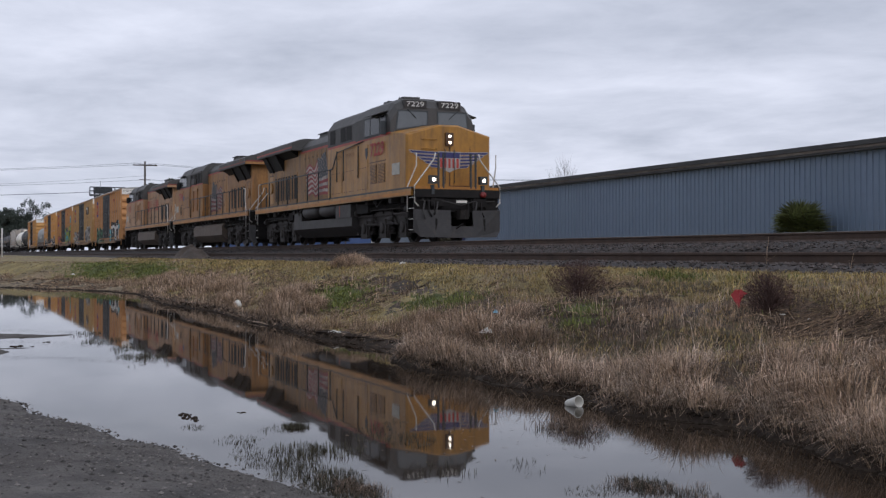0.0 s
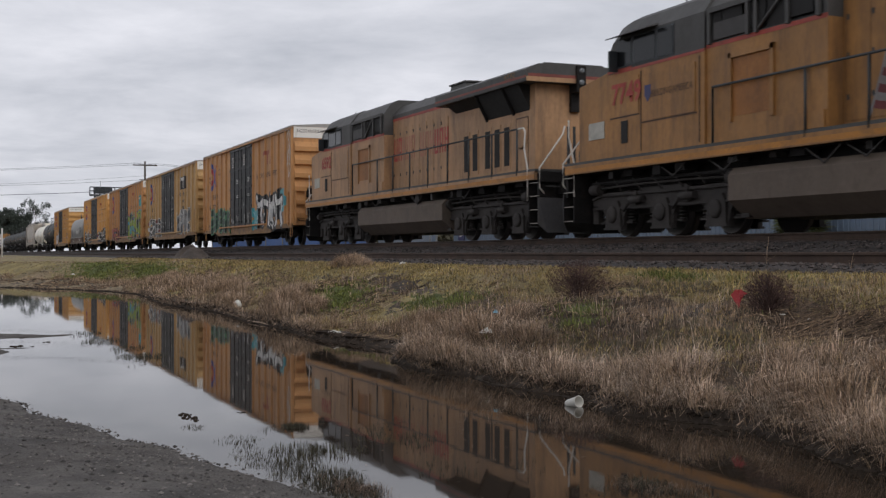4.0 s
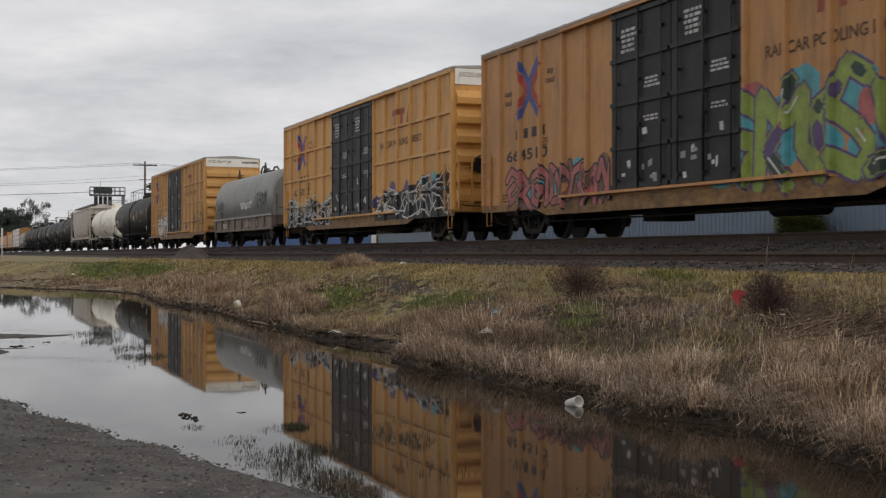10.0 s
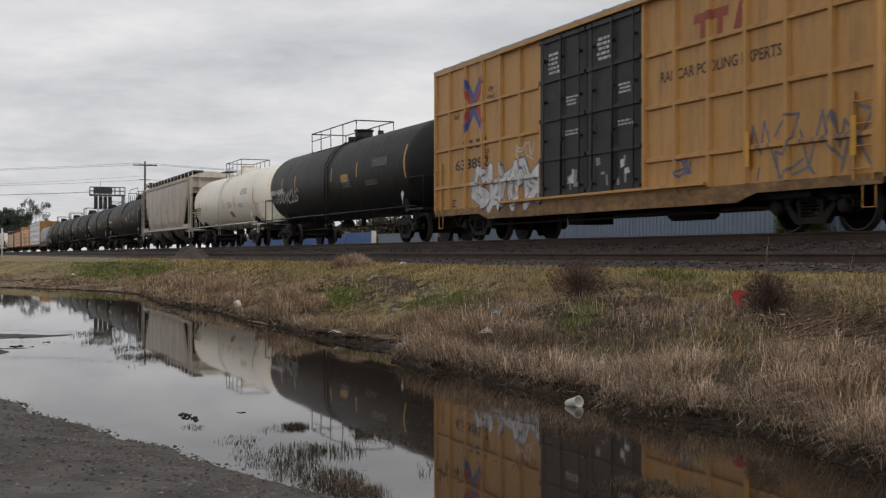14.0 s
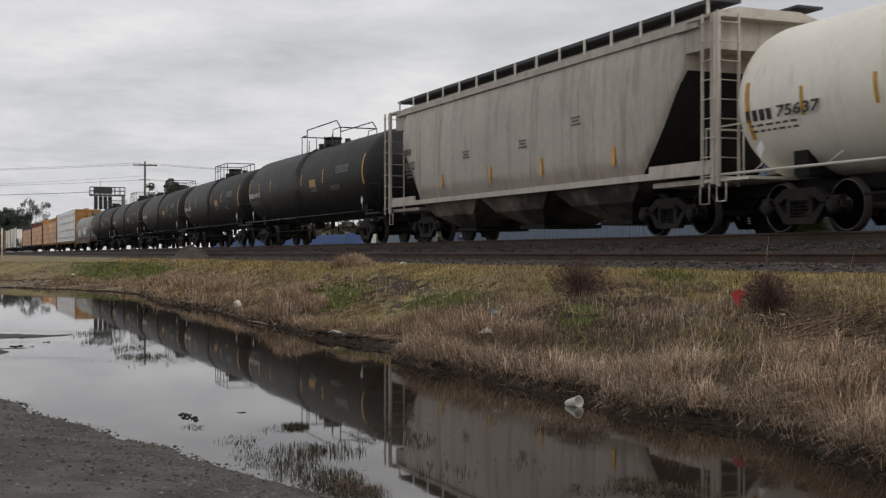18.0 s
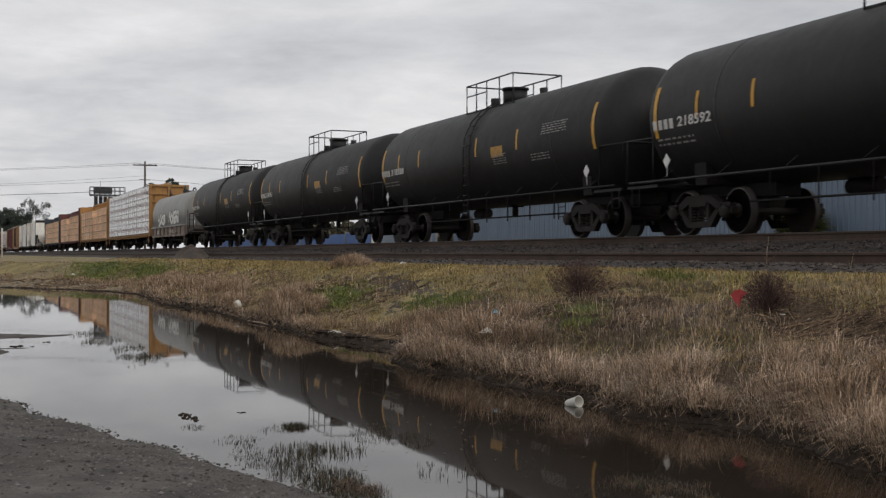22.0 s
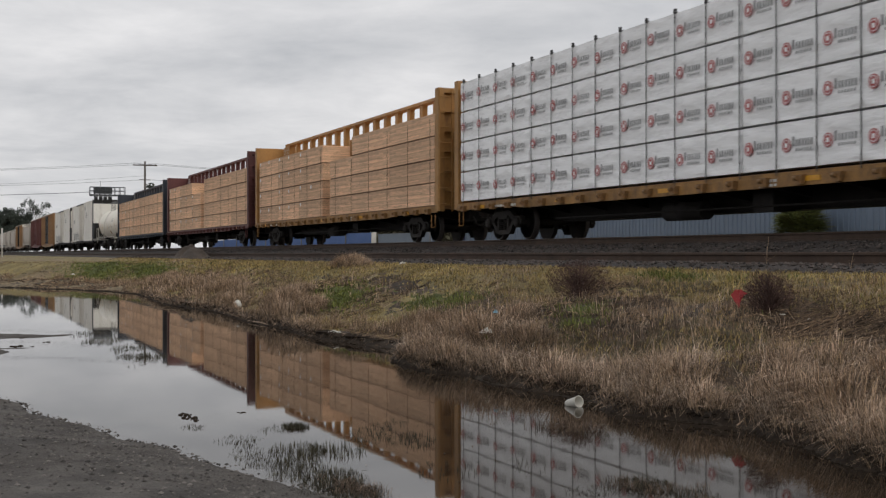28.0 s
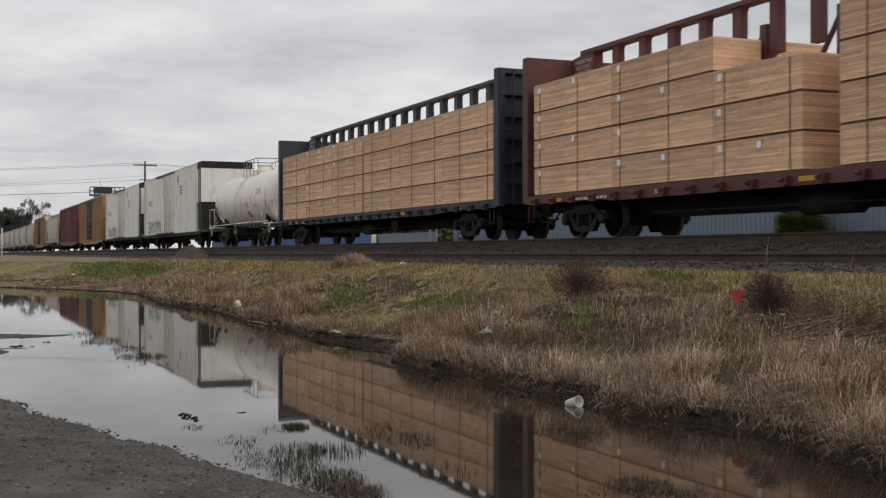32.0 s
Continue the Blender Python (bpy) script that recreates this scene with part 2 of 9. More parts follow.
M["wrap_red"] = material("wrap_red", (0.42, 0.06, 0.055), 0.5, vary=0.2)
M["strap"] = material("strap", (0.03, 0.03, 0.03), 0.6)


def lamp_material(name, color, power):
    m = bpy.data.materials.new(name)
    m.use_nodes = True
    p = m.node_tree.nodes["Principled BSDF"]
    p.inputs["Base Color"].default_value = (0.8, 0.8, 0.75, 1)
    p.inputs["Emission Color"].default_value = (*color, 1)
    p.inputs["Emission Strength"].default_value = power
    return m


M["headlight"] = lamp_material("headlight", (1.0, 0.84, 0.60), 9.0)

# place
M["soil"] = material("soil", (0.060, 0.042, 0.029), 0.95, vary=0.45, scale=1.6, second=(0.034, 0.024, 0.017), second_scale=0.9, second_edge=0.5, bump=1.0, bump_scale=14)
M["mud"] = material("mud", (0.034, 0.025, 0.018), 0.92, vary=0.5, scale=3.0, bump=1.0, bump_scale=12, spec=0.2)
M["turf_green"] = material("turf_green", (0.080, 0.095, 0.022), 0.95, vary=0.4, scale=2.0, bump=1.0, bump_scale=40)
M["turf_olive"] = material("turf_olive", (0.075, 0.060, 0.027), 0.95, vary=0.5, scale=2.0, bump=1.0, bump_scale=40)
M["turf_straw"] = material("turf_straw", (0.075, 0.054, 0.036), 0.95, vary=0.5, scale=2.5, bump=1.0, bump_scale=40)
M["gravel"] = material("gravel", (0.105, 0.095, 0.086), 0.9, vary=0.45, scale=3.2, second=(0.070, 0.061, 0.053), second_scale=0.7, bump=1.0, bump_scale=45)
M["ballast"] = material("ballast", (0.040, 0.032, 0.028), 0.95, vary=0.35, scale=2.0, second=(0.026, 0.020, 0.017), second_scale=0.6, bump=1.0, bump_scale=16)
M["stone"] = material("stone", (0.060, 0.048, 0.042), 0.9, vary=0.25, scale=6, island=0.85)
M["pebble"] = material("pebble", (0.115, 0.104, 0.095), 0.9, vary=0.2, scale=6, island=0.7)
M["rail_side"] = material("rail_side", (0.060, 0.036, 0.024), 0.8, vary=0.3, scale=2, dirt=(0.035, 0.026, 0.02), dirt_amount=0.3)
M["rail_head"] = material("rail_head", (0.22, 0.20, 0.18), 0.4, metal=0.7, vary=0.2)
M["tie_wood"] = material("tie_wood", (0.07, 0.055, 0.045), 0.9, vary=0.35, scale=3, bump=0.5, bump_scale=20, per_object=0.3)
M["dirt_pile"] = material("dirt_pile", (0.058, 0.042, 0.031), 0.95, vary=0.35, scale=1.5, bump=1.0, bump_scale=7)
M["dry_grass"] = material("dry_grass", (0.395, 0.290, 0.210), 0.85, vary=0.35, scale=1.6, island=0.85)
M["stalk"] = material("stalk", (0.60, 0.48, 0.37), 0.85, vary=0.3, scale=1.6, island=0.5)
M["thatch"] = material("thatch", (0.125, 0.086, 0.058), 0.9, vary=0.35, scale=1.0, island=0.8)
M["olive_grass"] = material("olive_grass", (0.275, 0.205, 0.078), 0.85, vary=0.35, scale=0.9, island=0.75)
M["straw"] = material("straw", (0.30, 0.208, 0.130), 0.85, vary=0.3, scale=0.7, island=0.75)
M["green_grass"] = material("green_grass", (0.125, 0.138, 0.030), 0.8, vary=0.35, scale=0.8, island=0.6)
M["reed"] = material("reed", (0.045, 0.040, 0.022), 0.8, vary=0.3, scale=1.5, island=0.5)
M["weed"] = material("weed", (0.085, 0.048, 0.040), 0.9, vary=0.3, scale=3, island=0.6)
M["metal_blue"] = material("metal_blue", (0.158, 0.208, 0.285), 0.5, vary=0.07, scale=0.15, dirt=(0.115, 0.145, 0.19), dirt_amount=0.28, streak=6)
M["eave_board"] = material("eave_board", (0.12, 0.10, 0.085), 0.8, vary=0.45, scale=0.8)
M["fascia"] = material("fascia", (0.045, 0.045, 0.045), 0.7, vary=0.3, scale=0.6)
M["roof_sheet"] = material("roof_sheet", (0.22, 0.22, 0.21), 0.6, vary=0.15, scale=0.4)
M["tarp_blue"] = material("tarp_blue", (0.055, 0.13, 0.36), 0.6, vary=0.12, scale=0.3)
M["leaf"] = material("leaf", (0.030, 0.042, 0.020), 0.75, vary=0.3, scale=0.6, island=0.5)
# far trees: aerial haze is mixed into this paler, greyer leaf colour
M["leaf_pine"] = material("leaf_pine", (0.055, 0.068, 0.055), 0.8, vary=0.3, scale=0.6, island=0.5)
M["palm"] = material("palm", (0.085, 0.098, 0.030), 0.6, vary=0.3, scale=1.0, island=0.5, per_object=0.35)
M["scrub"] = material("scrub", (0.075, 0.068, 0.042), 0.85, vary=0.35, scale=0.6, island=0.5)
M["bark"] = material("bark", (0.09, 0.075, 0.06), 0.9, vary=0.3, scale=2)
M["pole_wood"] = material("pole_wood", (0.085, 0.070, 0.058), 0.9, vary=0.25, scale=2)
M["galv"] = material("galv", (0.20, 0.205, 0.21), 0.5, metal=0.3, vary=0.15)
M["dark_metal"] = material("dark_metal", (0.04, 0.045, 0.048), 0.6, vary=0.2)
M["plastic_white"] = material("plastic_white", (0.62, 0.60, 0.54), 0.5, vary=0.12, scale=8)
M["plastic_red"] = material("plastic_red", (0.48, 0.045, 0.05), 0.5, vary=0.15, scale=8)
M["plastic_blue"] = material("plastic_blue", (0.16, 0.36, 0.46), 0.4, vary=0.15, scale=8)

# standing water: dark, muddy, nearly still
wm = bpy.data.materials.new("pond_water")
wm.use_nodes = True
wp = wm.node_tree.nodes["Principled BSDF"]
wp.inputs["Base Color"].default_value = (0.030, 0.022, 0.016, 1)
wp.inputs["Roughness"].default_value = 0.025
wp.inputs["IOR"].default_value = 1.31
wco = wm.node_tree.nodes.new("ShaderNodeTexCoord")
wn = wm.node_tree.nodes.new("ShaderNodeTexNoise")
wn.inputs["Scale"].default_value, wn.inputs["Detail"].default_value = 1.3, 3.0
wb = wm.node_tree.nodes.new("ShaderNodeBump")
wb.inputs["Strength"].default_value, wb.inputs["Distance"].default_value = 0.05, 0.01
wm.node_tree.links.new(wco.outputs["Object"], wn.inputs["Vector"])
wm.node_tree.links.new(wn.outputs["Fac"], wb.inputs["Height"])
wm.node_tree.links.new(wb.outputs[0], wp.inputs["Normal"])
M["water"] = wm

M["stencil_white"] = material("stencil_white", (0.50, 0.48, 0.45), 0.6, vary=0.25, scale=4)
M["stencil_grey"] = material("stencil_grey", (0.30, 0.29, 0.27), 0.6, vary=0.25, scale=4)
# ---- mesh building ----
class Shape:
    """Collects vertices and faces (with a material number each) of one mesh."""

    def __init__(self):
        self.v, self.f, self.m, self.smooth = [], [], [], []

    def face(self, idx, m=0, smooth=False):
        self.f.append(idx), self.m.append(m), self.smooth.append(smooth)

    def box(self, x0, x1, y0, y1, z0, z1, m=0):
        b = len(self.v)
        self.v += [(x, y, z) for z in (z0, z1) for x, y in ((x0, y0), (x1, y0), (x1, y1), (x0, y1))]
        for q in ((0, 3, 2, 1), (4, 5, 6, 7), (0, 1, 5, 4), (1, 2, 6, 5), (2, 3, 7, 6), (3, 0, 4, 7)):
            self.face([b + i for i in q], m)
        return self

    def prism(self, pts, a0, a1, axis="y", m=0):
        """pts: an outline (two coordinates each) pulled from a0 to a1 along the axis; outline axes are the other two in order."""
        b, n = len(self.v), len(pts)
        for a in (a0, a1):
            for p, q in pts:
                self.v.append({"x": (a, p, q), "y": (p, a, q), "z": (p, q, a)}[axis])
        self.face([b + i for i in range(n)][::-1], m), self.face([b + n + i for i in range(n)], m)
        for i in range(n):
            j = (i + 1) % n
            self.face([b + i, b + j, b + n + j, b + n + i], m)
        return self

    def tube(self, path, r, n=6, m=0, smooth=True):
        """A round bar along a path of points."""
        path = [Vector(p) for p in path]
        b = len(self.v)
        for i, p in enumerate(path):
            d = (path[min(i + 1, len(path) - 1)] - path[max(i - 1, 0)]).normalized()
            u = d.cross(Vector((0, 0, 1)))
            u = u.normalized() if u.length > 1e-4 else Vector((1, 0, 0))
            w = d.cross(u)
            rr = r[i] if isinstance(r, (list, tuple)) else r
            for k in range(n):
                a = 2 * math.pi * k / n
                self.v.append(tuple(p + (u * math.cos(a) + w * math.sin(a)) * rr))
        for i in range(len(path) - 1):
            for k in range(n):
                k2 = (k + 1) % n
                self.face([b + i * n + k, b + i * n + k2, b + (i + 1) * n + k2, b + (i + 1) * n + k], m, smooth)
        e = b + (len(path) - 1) * n
        self.face([b + k for k in range(n)][::-1], m), self.face([e + k for k in range(n)], m)
        return self

    def lathe(self, prof, axis="y", at=(0, 0, 0), n=20, m=0, smooth=True):
        """A profile of (along, radius) turned round an axis."""
        b = len(self.v)
        for s, r in prof:
            for k in range(n):
                a = 2 * math.pi * k / n
                c, d = r * math.cos(a), r * math.sin(a)
                o = {"x": (s, c, d), "y": (c, s, d), "z": (c, d, s)}[axis]
                self.v.append((at[0] + o[0], at[1] + o[1], at[2] + o[2]))
        for i in range(len(prof) - 1):
            for k in range(n):
                k2 = (k + 1) % n
                self.face([b + i * n + k, b + i * n + k2, b + (i + 1) * n + k2, b + (i + 1) * n + k], m, smooth)
        e = b + (len(prof) - 1) * n
        self.face([b + k for k in range(n)], m), self.face([e + k for k in range(n)][::-1], m)
        return self

    def loft(self, rings, m=0, smooth=False, caps=True):
        """Rings of equal length joined one to the next."""
        b, n = len(self.v), len(rings[0])
        for r in rings:
            self.v += [tuple(p) for p in r]
        for i in range(len(rings) - 1):
            for k in range(n):
                k2 = (k + 1) % n
                self.face([b + i * n + k, b + i * n + k2, b + (i + 1) * n + k2, b + (i + 1) * n + k], m, smooth)
        if caps:
            e = b + (len(rings) - 1) * n
            self.face([b + k for k in range(n)][::-1], m), self.face([e + k for k in range(n)], m)
        return self

    def poly(self, pts, m=0):
        b = len(self.v)
        self.v += [tuple(p) for p in pts]
        self.face([b + i for i in range(len(pts))], m)
        return self

    def blob(self, at, r, sq=(1, 1, 1), m=0, rnd=None, rough=0.25):
        """A low, uneven stone."""
        b = len(self.v)
        rnd = rnd or random
        for p in ((1, 0, 0), (-1, 0, 0), (0, 1, 0), (0, -1, 0), (0, 0, 1), (0, 0, -1)):
            k = r * (1 + rnd.uniform(-rough, rough))
            self.v.append((at[0] + p[0] * k * sq[0] + rnd.uniform(-.2, .2) * r, at[1] + p[1] * k * sq[1] + rnd.uniform(-.2, .2) * r, at[2] + p[2] * k * sq[2]))
        for q in ((0, 2, 4), (2, 1, 4), (1, 3, 4), (3, 0, 4), (2, 0, 5), (1, 2, 5), (3, 1, 5), (0, 3, 5)):
            self.face([b + i for i in q], m)
        return self

    def mesh(self, name, mats):
        me = bpy.data.meshes.new(name)
        me.from_pydata(self.v, [], self.f)
        for x in (mats if isinstance(mats, (list, tuple)) else [mats]):
            me.materials.append(M[x] if isinstance(x, str) else x)
        if any(self.m):
            me.polygons.foreach_set("material_index", self.m)
        if any(self.smooth):
            me.polygons.foreach_set("use_smooth", self.smooth)
        me.update()
        return me


def fix_normals(me):
    bm = bmesh.new()
    bm.from_mesh(me)
    bmesh.ops.recalc_face_normals(bm, faces=bm.faces)
    bm.to_mesh(me)
    bm.free()
    return me


def part(name, shape, mats, parent, label="", at=None, mesh=None):
    """ONE mesh object under a thing or under a part. Returns it."""
    me = mesh or fix_normals(shape.mesh(name, mats))
    ob = new(name, me)
    ob.parent = parent
    if at is not None:
        ob.matrix_local = at
    if label:
        ob["label"] = label
    return ob


def thing(name, label, category, group="", kind="", at=None):
    ob = new(name)
    ob.empty_display_size = 0.5
    tagged(ob, label, category, group, kind)
    if at is not None:
        ob.matrix_world = at
    return ob


def solid(name, shape, mats, label, category="", group="", kind="", fix=True):
    me = shape.mesh(name, mats)
    ob = new(name, fix_normals(me) if fix else me)
    return tagged(ob, label, category, group, kind)


TEXT_CACHE = {}


def letters(text, height, mat, parent, m, name="lettering", slant=0.0, width=None, thick=0.0):
    """Words in the built-in font, as one flat mesh: reads along local x, up along local y."""
    key = (text, height, mat, slant, width)
    if key not in TEXT_CACHE:
        cu = bpy.data.curves.new("words", "FONT")
        cu.body, cu.size, cu.align_x, cu.align_y, cu.shear, cu.resolution_u = text, height * 1.4, "CENTER", "CENTER", slant, 3
        cu.offset = thick
        tmp = new("words", cu)
        bpy.context.view_layer.update()
        me = bpy.data.meshes.new_from_object(tmp.evaluated_get(bpy.context.evaluated_depsgraph_get()))
        bpy.data.objects.remove(tmp)
        if width:
            xs = [v.co.x for v in me.vertices]
            k = width / max(1e-3, max(xs) - min(xs))
            for v in me.vertices:
                v.co.x *= k
        me.materials.clear()
        me.materials.append(M[mat])
        TEXT_CACHE[key] = me
    return part(name, None, None, parent, at=m, mesh=TEXT_CACHE[key])


def bars(rnd, x0, x1, z0, z1, rows, y, s=None, m=0, fill=0.75):
    """Writing too small to read: short bars in rows on the side plane y."""
    s = s or Shape()
    h = (z1 - z0) / rows
    for r in range(rows):
        x = x0 + rnd.uniform(0, 0.15) * (x1 - x0)
        end = x1 - rnd.uniform(0, 0.25) * (x1 - x0)
        z = z1 - (r + 1) * h
        while x < end:
            w = rnd.uniform(0.6, 2.2) * h
            s.poly([(x, y, z), (min(end, x + w), y, z), (min(end, x + w), y, z + h * 0.6), (x, y, z + h * 0.6)], m)
            x += w + h * (1 - fill + 0.15)
    return s


# letters stand on the near side of a wagon: local x runs against the view's left, so turn them to face -y
def side_pose(x, y, z):
    return Matrix.Translation((x, y, z)) @ pose(0, 0, 0, 90, 0, 0)
# ---- the ground ----
def step(a, b, x):
    t = max(0.0, min(1.0, (x - a) / (b - a)))
    return t * t * (3 - 2 * t)


def wob(x, y, s, seed=0.0):
    return noise.noise(Vector((x * s + seed, y * s - seed, seed * 0.37)))


def along(knots, x):
    """A smooth line through (x, value) knots."""
    if x <= knots[0][0]:
        return knots[0][1]
    for (xa, va), (xb, vb) in zip(knots, knots[1:]):
        if x <= xb:
            return va + (vb - va) * step(xa, xb, x)
    return knots[-1][1]


SHORE = ((-62, -6.0), (-52, -1.2), (-46.0, 1.7), (-43.6, 2.8), (-41.0, 4.25), (-38.7, 4.95), (-35.7, 5.3), (-28.6, 4.9), (-24.4, 5.2), (-20.4, 4.95), (-18.6, 5.05), (-16.6, 4.9), (-13.95, 5.2), (-12.3, 4.6), (-11.5, 4.53), (-10.8, 4.8), (-9.75, 4.7), (-8.6, 4.86), (-7.75, 4.65), (-6.85, 5.04), (-6.1, 4.92), (-5.2, 4.7), (0, 4.8))


def far_shore(x):
    """y of the waterline under the railway bank."""
    return along(SHORE, x) + 0.05 * wob(x, 0, 2.2, 3.1) + 0.035 * wob(x, 2, 5.6, 1.0)


def near_shore(x):
    """y of the waterline on the gravel side."""
    y = 0.44 + 0.272 * (x + 10.44) - 0.05 * math.exp(-((x + 9.1) / 0.5) ** 2)
    y -= 6.0 * step(-10.9, -13.8, x)
    y += 0.025 * math.sin(x * 4.1) + 0.06 * wob(x, 1, 2.1, 7.7) + 0.025 * wob(x, 4, 7.0, 2.2)
    return y


# swells and hollows of the bank: x, y, half-widths and height
# the foot of the slope behind the mud flat at the far end
FOOT = ((-62, -0.6), (-57, 2.4), (-52, 4.8), (-45.4, 5.75), (-37.0, 5.35), (-35.0, 3.0))


def far_foot(x):
    return max(far_shore(x), along(FOOT, x))


HUMPS = ((-20.8, 5.6, 1.1, 0.5, 0.20), (-22.2, 6.6, 1.5, 0.8, 0.20), (-17.6, 6.3, 1.9, 0.8, -0.26), (-14.9, 5.5, 0.9, 0.5, -0.10), (-20.0, 7.9, 2.8, 0.35, 0.10), (-12.4, 5.6, 0.9, 0.6, 0.13), (-12.7, 7.5, 0.9, 0.5, 0.07), (-9.6, 6.0, 0.7, 0.5, -0.08), (-7.9, 5.5, 0.5, 0.5, 0.10), (-6.4, 5.7, 0.7, 0.6, 0.12), (-9.4, 7.6, 0.7, 0.4, 0.06), (-7.9, 7.0, 0.9, 0.35, -0.07), (-25.6, 8.2, 1.3, 0.4, 0.10), (-33, 7.4, 4.0, 0.7, 0.08))


def bank(x, y):
    """Height of the bank's grassy slope, the siding's bed and the main line's bed."""
    d = y - far_shore(x)
    if d < 0:
        return -0.35 * step(0, -0.8, d)
    z = 0.085 * step(0.0, 0.05 if x > -36 else 0.8, d) + 0.65 * step(0.15, 3.1, y - far_foot(x)) + 0.09 * wob(x, y, 0.9, 2.0) * step(0.2, 1.0, d)
    z += 0.09 * wob(x, y, 0.35, 9.0) * step(0.2, 1.0, d) + 0.035 * wob(x, y, 2.4, 6.0) * step(0.1, 0.5, d)
    z += step(0.05, 0.6, d) * sum(h * math.exp(-((x - a) / rx) ** 2 - ((y - b) / ry) ** 2) for a, b, rx, ry, h in HUMPS)
    return z


def ground_height(x, y):
    s = far_shore(x)
    if y > s - 1.5:
        z = bank(x, y)
        z += (0.965 - z) * step(7.4, 8.6, y)
        z += 0.085 * step(8.8, 9.5, y)
        z += 0.16 * step(11.6, 13.4, y)
        z -= 0.25 * step(17.2, 19.0, y)
        z += 0.02 * wob(x, y, 2.2, 4.0)
    else:
        z = -0.35
    n = near_shore(x)
    d = n - y
    if d > -1.0:
        zn = 0.10 * step(0.0, 0.9, d) + 0.14 * step(0.6, 4.0, d) - 0.30 * step(0.0, -0.9, d) + 0.018 * wob(x, y, 1.7, 5.0) * step(0, 0.5, d)
        z = max(z, zn)
    # the muddy spit in the middle of the water
    for sx, sy, ax, ay, top in ((-18.45, 0.3, 0.42, 1.3, 0.035), (-16.1, 0.55, 0.10, 0.50, 0.018), (-15.6, 0.45, 0.25, 0.26, 0.02)):
        if abs(x - sx) < 3 and abs(y - sy) < 4:
            r = math.hypot((x - sx) / ax, (y - sy) / ay) + 0.35 * wob(x, y, 2.6, 5.0)
            z = max(z, top - 0.30 * ax * max(0.0, r - 0.7) + 0.02 * wob(x, y, 3.0, 1.0))
    # the far end of the water
    z = max(z, -0.3 + 0.75 * step(-56, -66, x)) if y < 8 else z
    z = max(z, -0.35 + 0.65 * step(14, 24, x)) if y < 5 else z
    z = max(z, -0.35 + 0.7 * step(-14, -22, y))
    return z


def spread(a, b, fine0, fine1, f, c):
    """Coordinates from a to b, close together (f) between fine0 and fine1 and growing outwards."""
    xs = [fine0 + i * f for i in range(int((fine1 - fine0) / f) + 1)]
    w = f
    while xs[-1] < b:
        w *= c
        xs.append(min(b, xs[-1] + w))
    w, lo = f, [xs[0]]
    while lo[-1] > a:
        w *= c
        lo.append(max(a, lo[-1] - w))
    return lo[:0:-1] + xs


def near_to(x, y, spots):
    return max(math.exp(-((x - a) / rx) ** 2 - ((y - b) / ry) ** 2) for a, b, rx, ry in spots)


def patch(x, y, s, seed):
    return 0.5 + 0.5 * noise.noise(Vector((x * s + seed, y * s * 1.3 - seed, seed)))


# where the bank is lush green and where it is bare earth: x, y and the two half-widths
LUSH = ((-53.2, 6.3, 3.2, 1.0), (-47.6, 7.4, 3.4, 0.5), (-20.7, 6.6, 0.85, 0.40), (-20.2, 6.4, 0.5, 0.3), (-17.6, 6.95, 0.5, 0.2), (-16.3, 7.0, 0.6, 0.24), (-12.0, 6.7, 0.30, 0.24), (-11.5, 6.4, 0.25, 0.2), (-12.6, 8.2, 0.8, 0.16))
BARE = ((-24.8, 7.58, 0.9, 0.12), (-23.2, 7.56, 0.9, 0.13), (-21.0, 7.46, 1.0, 0.22), (-19.5, 7.36, 1.0, 0.28), (-18.3, 7.27, 0.7, 0.16), (-28.5, 5.2, 1.8, 0.2), (-26.7, 5.5, 0.8, 0.15), (-20.8, 5.26, 0.6, 0.2), (-19.7, 5.5, 0.5, 0.28), (-15.7, 5.07, 1.1, 0.2), (-14.5, 5.27, 0.8, 0.2), (-27.9, 8.28, 0.5, 0.1), (-9.2, 7.35, 0.5, 0.25), (-8.5, 7.2, 0.8, 0.36), (-7.8, 6.95, 0.8, 0.4), (-7.4, 6.65, 0.5, 0.25), (-11.2, 7.0, 0.9, 0.14), (-12.9, 6.5, 0.25, 0.16), (-18.2, 6.72, 0.5, 0.12))
PALE = ((-40, 6.7, 3.5, 0.5), (-32.3, 6.3, 4.0, 0.45), (-28.7, 6.2, 1.6, 0.4), (-25.9, 5.8, 0.8, 0.25), (-22.6, 6.2, 0.9, 0.32), (-20.3, 5.85, 0.5, 0.3), (-15.4, 6.1, 0.9, 0.35), (-25.4, 8.35, 0.8, 0.25))
OLIVE = ((-38.5, 7.7, 4.0, 0.7), (-29.2, 7.2, 3.0, 0.6), (-29.0, 8.2, 2.5, 0.4), (-26.2, 6.6, 1.5, 0.4), (-18.4, 6.0, 1.6, 0.5), (-17.4, 6.3, 0.8, 0.4), (-11.2, 6.05, 0.8, 0.3), (-12.5, 7.8, 2.0, 0.4), (-8.8, 6.6, 0.4, 0.25), (-7.8, 6.35, 0.6, 0.22), (-22.5, 7.0, 1.2, 0.3))
turf_rnd = random.Random(3)


